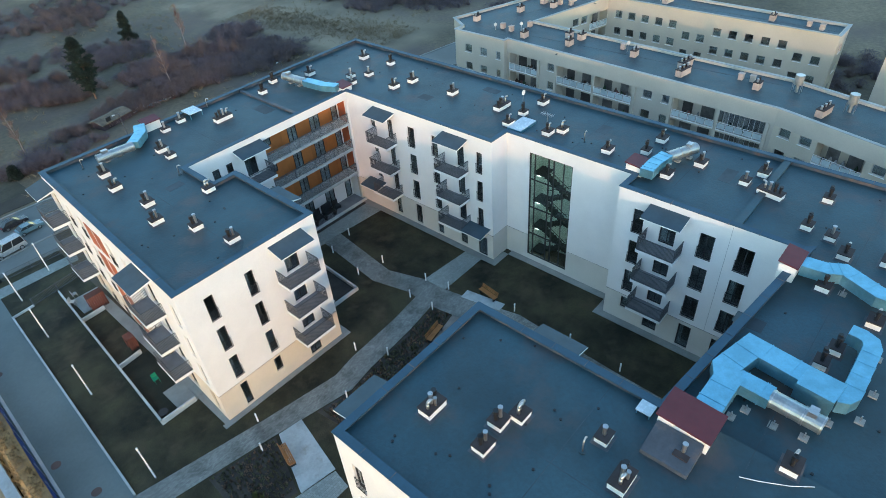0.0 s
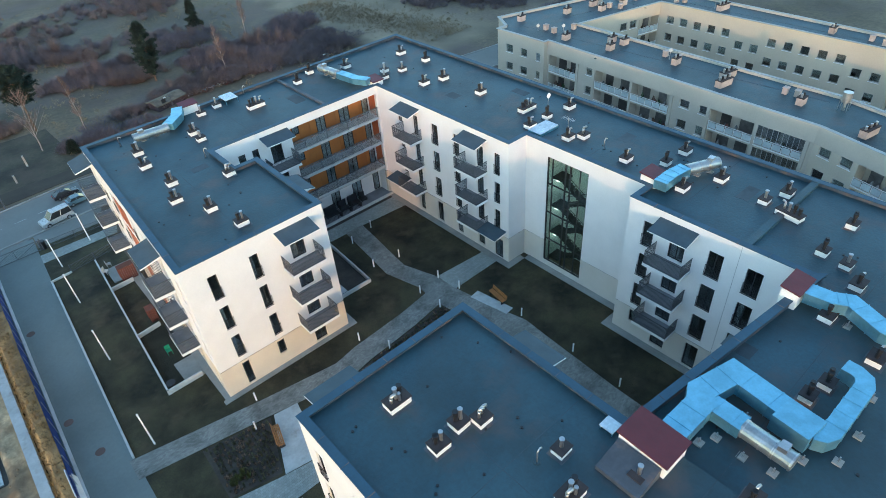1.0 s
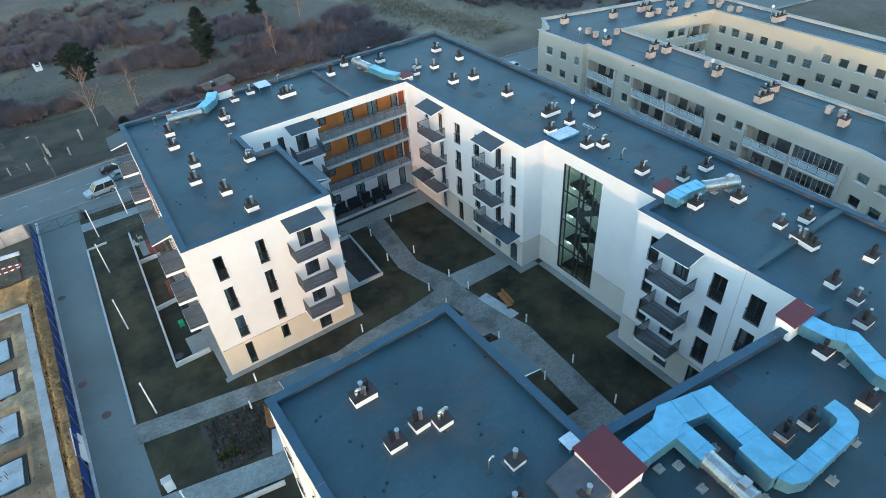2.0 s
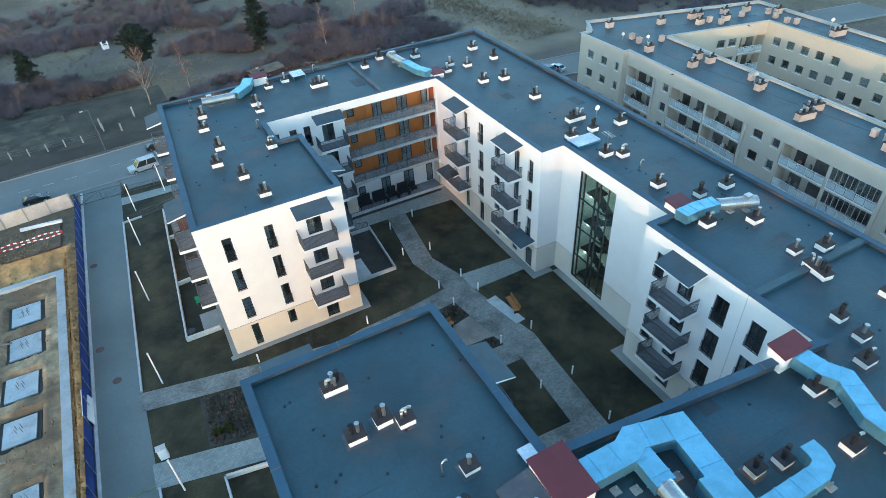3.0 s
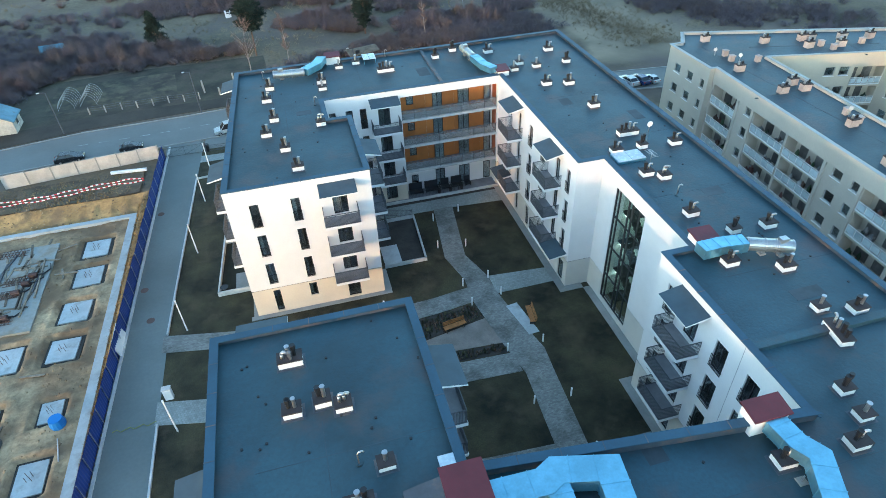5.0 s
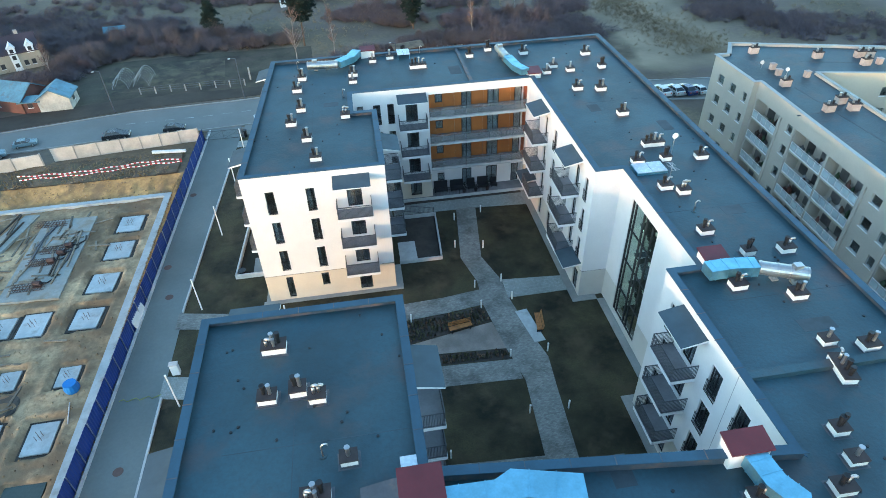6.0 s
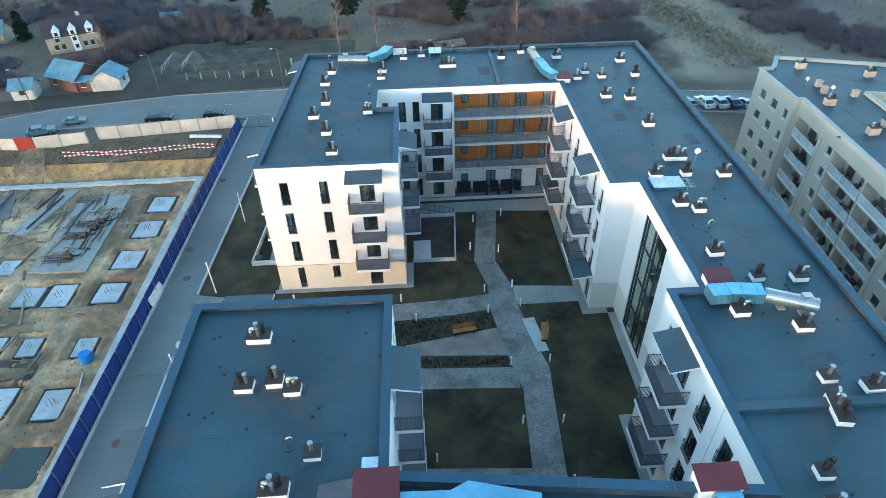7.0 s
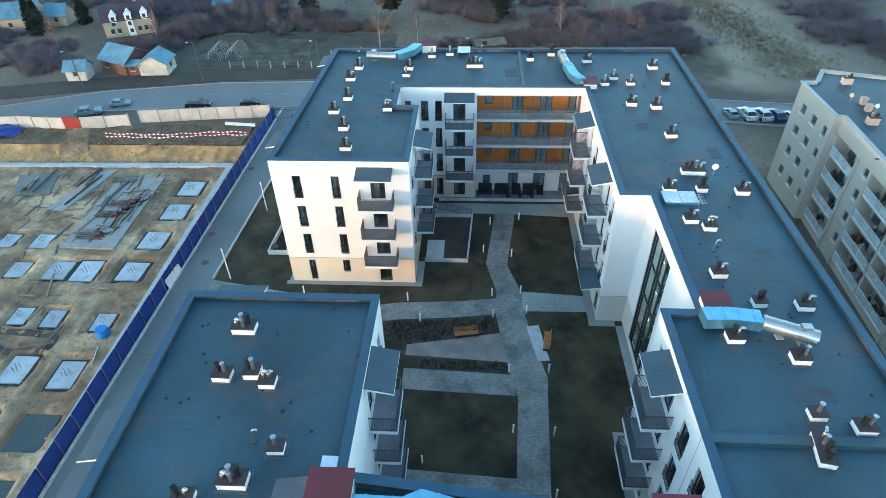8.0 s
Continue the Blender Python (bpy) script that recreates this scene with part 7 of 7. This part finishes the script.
for x, y, w, d, e, r, wall, rot, lab in ((-51.0, 50.9, 5.6, 5.2, 2.0, 3.6, TIN_RED, -24, "long blue tin-roofed shed with red-brown boards"), (-45.3, 49.4, 3.8, 4.3, 1.9, 3.2, LIMEWASH, 93, "whitewashed shed with a blue tin roof"),
                                    (-56.6, 46.7, 3.0, 2.8, 1.8, 2.8, LIMEWASH, 6, "small whitewashed hut with a grey-blue roof"), (-48.5, 48.6, 2.6, 2.0, 1.7, 2.1, TIN_RED, 0, "low lean-to shed with blue tin roof"),
                                    (-80.0, 71.0, 6.5, 6.0, 2.4, 4.4, H_CREAM, 15, "small pale cottage with a blue-grey roof"), (-74.0, 72.5, 3.6, 3.6, 2.0, 3.6, H_CREAM, 5, "small pale cottage with a blue-grey roof"), (-15.1, 91.6, 1.1, 1.0, 1.0, 1.25, WHITE_PAINT, 10, "tiny white garden hut far in the field"),
                                    (-45.3, 80.6, 3.4, 2.2, 1.0, 1.9, H_CREAM, 5, "small hut with a grey-blue roof among the bushes"), (7.2, 59.8, 4.8, 2.6, 0.9, 1.3, H_ROOF, 15, "collapsed brown plank hut behind the blocks")):
    t = thing("shed", lab, "shed", (x, y, relief(x, y)))
    t.rotation_euler[2] = radians(rot)
    gable(t, w, d, e, r, wall, TIN_BLUE if "blue" in lab else WHITE_PAINT if "white" in lab else PLANK, 0.3 if w > 2 else 0.06)
    openings(t, [(-w / 4, 0.8)] if w > 4 else [(0, 0.8)], -d / 2, 0.7, 0.8)

# bare polytunnel hoops
for x0, y0 in ((-37.9, 53.6), (-34.9, 54.0)):
    t = thing("polytunnel", "bare white hoops of a garden polytunnel", "polytunnel", (x0, y0, 0), "polytunnels in the garden")
    for j in range(7):
        s = Shape()
        pts = [(1.15 * math.cos(a), j * 0.75, 1.7 * math.sin(a)) for a in [math.pi * i / 9 for i in range(10)]]
        s.path(pts, 0.018, 5)
        part("hoop", s, PALE_CONCRETE, t)
    s = Shape()
    s.tube((0, 0, 1.7), (0, 4.5, 1.7), 0.018, n=5)
    part("ridge_bar", s, PALE_CONCRETE, t)
gf = thing("field_fence", "old garden fence of pale concrete posts and wire", "fence")
for j in range(8):
    x = -34.2 + j * 2.2
    s = Shape()
    y = 50.8 + 0.15 * math.sin(x)
    s.box(x - 0.08, x + 0.08, y - 0.08, y + 0.08, 0, 1.05)
    part("post", s, CONCRETE, gf)
for x, y, h in ((-18.4, 54.2, 1.5), (-15.9, 51.6, 1.1), (-13.8, 55.4, 1.6), (-18.2, 53.0, 1.2)):
    s = Shape()
    s.box(x - 0.11, x + 0.11, y - 0.11, y + 0.11, 0, h)
    part("post", s, CONCRETE, gf)
s = Shape()
for z in (0.5, 0.85, 1.15):
    s.path([(-34.2 + j * 2.2, 50.8 + 0.15 * math.sin(-34.2 + j * 2.2), z) for j in range(8)], 0.02, 4)
part("rail", s, STEEL, gf)
PLOT = mat("allotment_soil", (0.046, 0.039, 0.028), 0.95, 0.35, 0.3, 2.5, 0.7, stain=((0.11, 0.10, 0.055), 0.5, 0.4))
slab_poly("garden_grass", [(-47, 47.6), (-8, 48.4), (-9, 66.0), (-30, 66.5), (-46, 65.0)], 0.008, mat("garden_grass", (0.040, 0.037, 0.024), 0.95, 0.4, 0.15, 2.5, 0.8, c2=(0.056, 0.050, 0.032), stain=((0.066, 0.050, 0.038), 0.45, 0.25)), "rough dark winter grass of the garden", "grass")
slab_poly("garden_plot", [(-41, 52.0), (-22, 52.0), (-23.4, 63.6), (-41, 63.2)], 0.02, PLOT, "dark dug allotment beyond the street", "garden plot")
slab_poly("verge", [(-70, 37.5), (-50.4, 42.2), (-33.8, 45.6), (-12, 47), (5, 46.2), (5, 49), (-14, 50), (-36, 49.5), (-54, 46.5), (-72, 42)], 0.03, mat("bare_verge", (0.044, 0.037, 0.028), 0.95, 0.25, 0.2, 3.0, 0.5), "bare brown verge beside the street", "verge")

# ---- scrub, bare trees, pines ----
TWIG = mat("bare_twig", (0.128, 0.106, 0.120), 0.95, 0.16, 0.06, 2.0)
TWIG_RED = mat("reddish_twig", (0.155, 0.118, 0.112), 0.95, 0.16, 0.06, 2.0)
BLADE = mat("dry_grass", (0.22, 0.175, 0.11), 0.95, 0.3, 0.05, 2.0)
scrub = Shape()


def bush(s, x, y, r, h, n, k):
    z = relief(x, y)
    for _ in range(n):
        a, q = random.uniform(0, 6.283), math.sqrt(random.random())
        bx, by = x + 0.35 * r * q * math.cos(a), y + 0.35 * r * q * math.sin(a)
        tx, ty, tz = x + r * q * math.cos(a) + random.uniform(-0.2, 0.2), y + r * q * math.sin(a) + random.uniform(-0.2, 0.2), z + h * (1 - 0.5 * q * q) * random.uniform(0.55, 1.0)
        w = random.uniform(0.011, 0.024)
        c, d = math.cos(a + 1.3), math.sin(a + 1.3)
        s.face([(bx - w * c, by - w * d, z), (bx + w * c, by + w * d, z), (tx, ty, tz)], k)
        if random.random() < 0.7:
            mx, my, mz = (bx + tx) / 2, (by + ty) / 2, (z + tz) / 2
            s.face([(mx, my, mz), (mx + 0.05 * c, my + 0.05 * d, mz + 0.05), (mx + random.uniform(-0.6, 0.6), my + random.uniform(-0.6, 0.6), mz + random.uniform(0.2, 0.7))], k)


# scrub behind the blocks
THICKETS = [(23, 72, 8, 5, 110, 0), (20, 86, 6, 5, 40, 0), (26, 63, 6, 4, 70, 1), (40, 77, 4, 5, 50, 0), (35, 61, 7, 4, 100, 0), (33, 67, 8, 5, 110, 0), (2, 81, 7, 3, 90, 0), (7, 75, 4, 3, 40, 1), (69, 67, 7, 5, 110, 0), (76, 57, 6, 6, 90, 0), (70, 77, 6, 5, 60, 0), (24, 118, 9, 8, 55, 1), (22, 62, 7, 2, 50, 1)]
# scrub along the allotments
THICKETS += [(-33, 72.5, 12, 5, 330, 0), (-46, 74, 7, 5, 120, 0), (-47, 66, 4, 4, 60, 0), (-57, 78, 8, 4, 70, 0), (-43, 86, 8, 4, 40, 0), (-17, 69.5, 5, 2, 40, 1), (14, 64, 5, 2, 40, 1), (-12, 99, 16, 4, 170, 0), (-28, 106, 10, 4, 90, 0), (-70, 57, 6, 5, 40, 0), (30, 125, 30, 10, 80, 0), (-60, 100, 25, 8, 80, 0), (72, 92, 12, 8, 80, 1), (-4, 112, 12, 5, 50, 1), (-4, 56, 6, 2, 30, 0), (9, 61, 12, 1.5, 40, 1), (80, 8, 10, 26, 170, 0), (78, -28, 8, 14, 60, 0)]
# scrub on the far slope
THICKETS += [(74, 34, 8, 8, 60, 0), (88, 42, 10, 14, 70, 0), (-66, 52, 4, 4, 30, 0), (-52, 60, 5, 2, 40, 0), (-66, 88, 18, 7, 120, 0), (-84, 62, 6, 6, 60, 0), (10, 95, 12, 4, 50, 1), (-92, 75, 10, 12, 80, 0), (-24, 122, 30, 8, 90, 1)]
for cx, cy, rx, ry, n, k in THICKETS:
    for _ in range(int(n * 1.5)):
        a, q = random.uniform(0, 6.283), math.sqrt(random.random()) * random.choice((0.8, 0.9, 1.0, 1.15, 1.4))
        x, y = cx + rx * q * math.cos(a), cy + ry * q * math.sin(a)
        if (y < 47.5 and x < 60) or (-44 < x < -9 and y < 65) or (46 < x < 61 and y < 84):
            continue
        bush(scrub, x, y, random.uniform(1.1, 2.6), random.uniform(0.9, 2.3), 120, k if random.random() < 0.8 else 1 - k)
# taller bare thickets by the house and over the allotments
for cx, cy, rx, ry, n in ((-48, 66, 5, 5, 22), (-33, 74, 11, 4, 34), (-44, 77, 6, 4, 18), (4, 82, 6, 2, 12), (-10, 100, 14, 3, 22), (28, 70, 9, 4, 20), (-60, 76, 6, 4, 12)):
    for _ in range(n):
        a, q = random.uniform(0, 6.283), math.sqrt(random.random())
        bush(scrub, cx + rx * q * math.cos(a), cy + ry * q * math.sin(a), random.uniform(1.4, 2.4), random.uniform(2.8, 4.6), 300, random.choice((0, 0, 1)))
flat("scrub", scrub, [TWIG, TWIG_RED], "leafless brown and purplish scrub thickets", "scrub", "stuff")
tufts = Shape()
for _ in range(4200):
    x, y = random.uniform(-95, 95), random.uniform(47.5, 135)
    if noise.noise(Vector((x * 0.05, y * 0.05, 11))) < -0.05 or (-46 < x < -9 and y < 66) or y < 52 and x > 20:
        continue
    bush(tufts, x, y, random.uniform(0.4, 0.8), random.uniform(0.25, 0.6), 9, 0)
for _ in range(1500):
    u = random.random()
    x, y = 48 + 8 * u + random.gauss(0, 3.2), 86 - 40 * u
    if y > 47:
        bush(tufts, x, y, random.uniform(0.3, 0.7), random.uniform(0.15, 0.4), 7, 0)
flat("dry_grass_tufts", tufts, [BLADE], "pale dry grass tufts on the field", "grass", "stuff")

BARK_WHITE = mat("birch_bark", (0.30, 0.25, 0.22), 0.8, 0.2, 1.0, 5.0, stain=((0.06, 0.05, 0.05), 0.15, 2.5))
BARK = mat("pine_bark", (0.12, 0.075, 0.05), 0.9, 0.3, 1.0, 5.0)
NEEDLE = mat("pine_needles", (0.020, 0.034, 0.024), 0.9, 0.4, 0.6, 5.0)
BIRCH_TWIG = mat("birch_twigs", (0.20, 0.125, 0.10), 0.9, 0.3, 0.5, 5.0)


def birch(x, y, h, lean, spread=1.0):
    t = thing("birch", "leafless white-barked birch with fine reddish twigs", "tree", (x, y, relief(x, y)), "birches behind the blocks")
    s = Shape()
    pts = [Vector((lean * (i / 7) ** 1.5 + random.uniform(-0.06, 0.06), random.uniform(-0.06, 0.06), h * i / 7)) for i in range(8)]
    s.chain(pts, [0.085 * (1 - i / 7.6) for i in range(8)], 8)
    part("trunk", s, BARK_WHITE, t)
    tw = Shape()
    for i in range(30):
        u = random.uniform(0.22, 0.97)
        k = min(6, int(u * 7))
        p = pts[k].lerp(pts[k + 1], u * 7 - k)
        a = random.uniform(0, 6.283)
        L = spread * (0.6 + 2.3 * (1 - u)) * random.uniform(0.6, 1.1)
        e = p + Vector((math.cos(a) * L * 0.62, math.sin(a) * L * 0.62, L * 0.8))
        c = Shape()
        c.tube(p, e, 0.035 * (1.2 - u), 0.01, 5)
        part("limb", c, BARK_WHITE, t)
        for _ in range(50):
            q = p.lerp(e, random.uniform(0.25, 1.0))
            d = Vector((random.uniform(-0.5, 0.5), random.uniform(-0.5, 0.5), random.uniform(-0.25, 0.7)))
            w = Vector((random.uniform(-1, 1), random.uniform(-1, 1), 0)).normalized() * 0.013
            tw.face([q - w, q + w, q + d])
    part("twig_crown", tw, BIRCH_TWIG, t)


for x, y, h, l, sp in ((-11.1, 58.6, 8.6, 0.2, 1.7), (-4.8, 59.8, 8.4, -0.4, 0.6), (19.4, 64.4, 8.6, -0.5, 0.6), (-66.5, 58.0, 6.0, 0.2, 1.0), (-50.5, 61.5, 5.0, 0.2, 1.0), (31.0, 80.0, 7.0, 0.2, 0.8)):
    birch(x, y, h, l, sp)


def pine(x, y, h, r, base, kind):
    t = thing("pine" if kind else "spruce", "dark evergreen tree standing in the scrub", "tree", (x, y, relief(x, y)), "evergreens in the scrub")
    s = Shape()
    s.tube((0, 0, 0), (0.1, 0, h * 0.95), 0.16, 0.04, 8)
    part("trunk", s, BARK, t)
    lim, c = Shape(), Shape()
    for i in range(170 if kind else 110):
        u = random.random()
        z = h * (base + (1 - base) * u)
        R = r * ((math.sin(math.pi * (0.18 + 0.8 * u)) ** 0.8) if kind else (1 - u) ** 0.55) * random.uniform(0.65, 1.1)
        a = random.uniform(0, 6.283)
        p = Vector((0.05, 0, z))
        e = Vector((R * math.cos(a), R * math.sin(a), z + (0.25 if kind else -0.18) * R))
        lim.tube(p, e, 0.035, 0.012, 4, caps=False)
        for k in range(7):
            q = p.lerp(e, random.uniform(0.25, 1.05))
            for _ in range(18):
                d = Vector((random.uniform(-1, 1), random.uniform(-1, 1), random.uniform(-0.5, 0.9))).normalized() * random.uniform(0.3, 0.62)
                w = Vector((random.uniform(-1, 1), random.uniform(-1, 1), random.uniform(-1, 1))).normalized() * 0.075
                c.face([q - w, q + w, q + d])
    part("limb_work", lim, BARK, t)
    part("crown", c, NEEDLE, t)


for x, y, h, r, b, k in ((-10.1, 66.5, 9.6, 2.7, 0.44, 1), (-27.0, 76.5, 6.8, 2.3, 0.08, 0), (9.6, 70.6, 9.5, 1.9, 0.14, 1), (-77.0, 68.3, 5.5, 1.5, 0.05, 0), (-74.4, 66.3, 5.8, 1.7, 0.05, 0), (-69.5, 72.5, 5.0, 1.4, 0.05, 0), (26.0, 92.0, 5.5, 1.7, 0.1, 0), (-8.0, 54.5, 1.6, 0.7, 0.05, 0)):
    pine(x, y, h, r, b, k)
junk = thing("rubble_heap", "heap of pale rubble and boards behind the block", "rubble", (13.5, 60.3, 0))
for _ in range(24):
    s = Shape()
    s.box(-0.5, 0.5, -0.12, 0.12, 0, 0.12, 0, place(random.uniform(-5, 4), random.uniform(-0.8, 0.8), 0.02, random.uniform(0, 3)))
    part("board", s, random.choice((PALE_CONCRETE, TIN_RED, TIN_BLUE, PLANK)), junk)
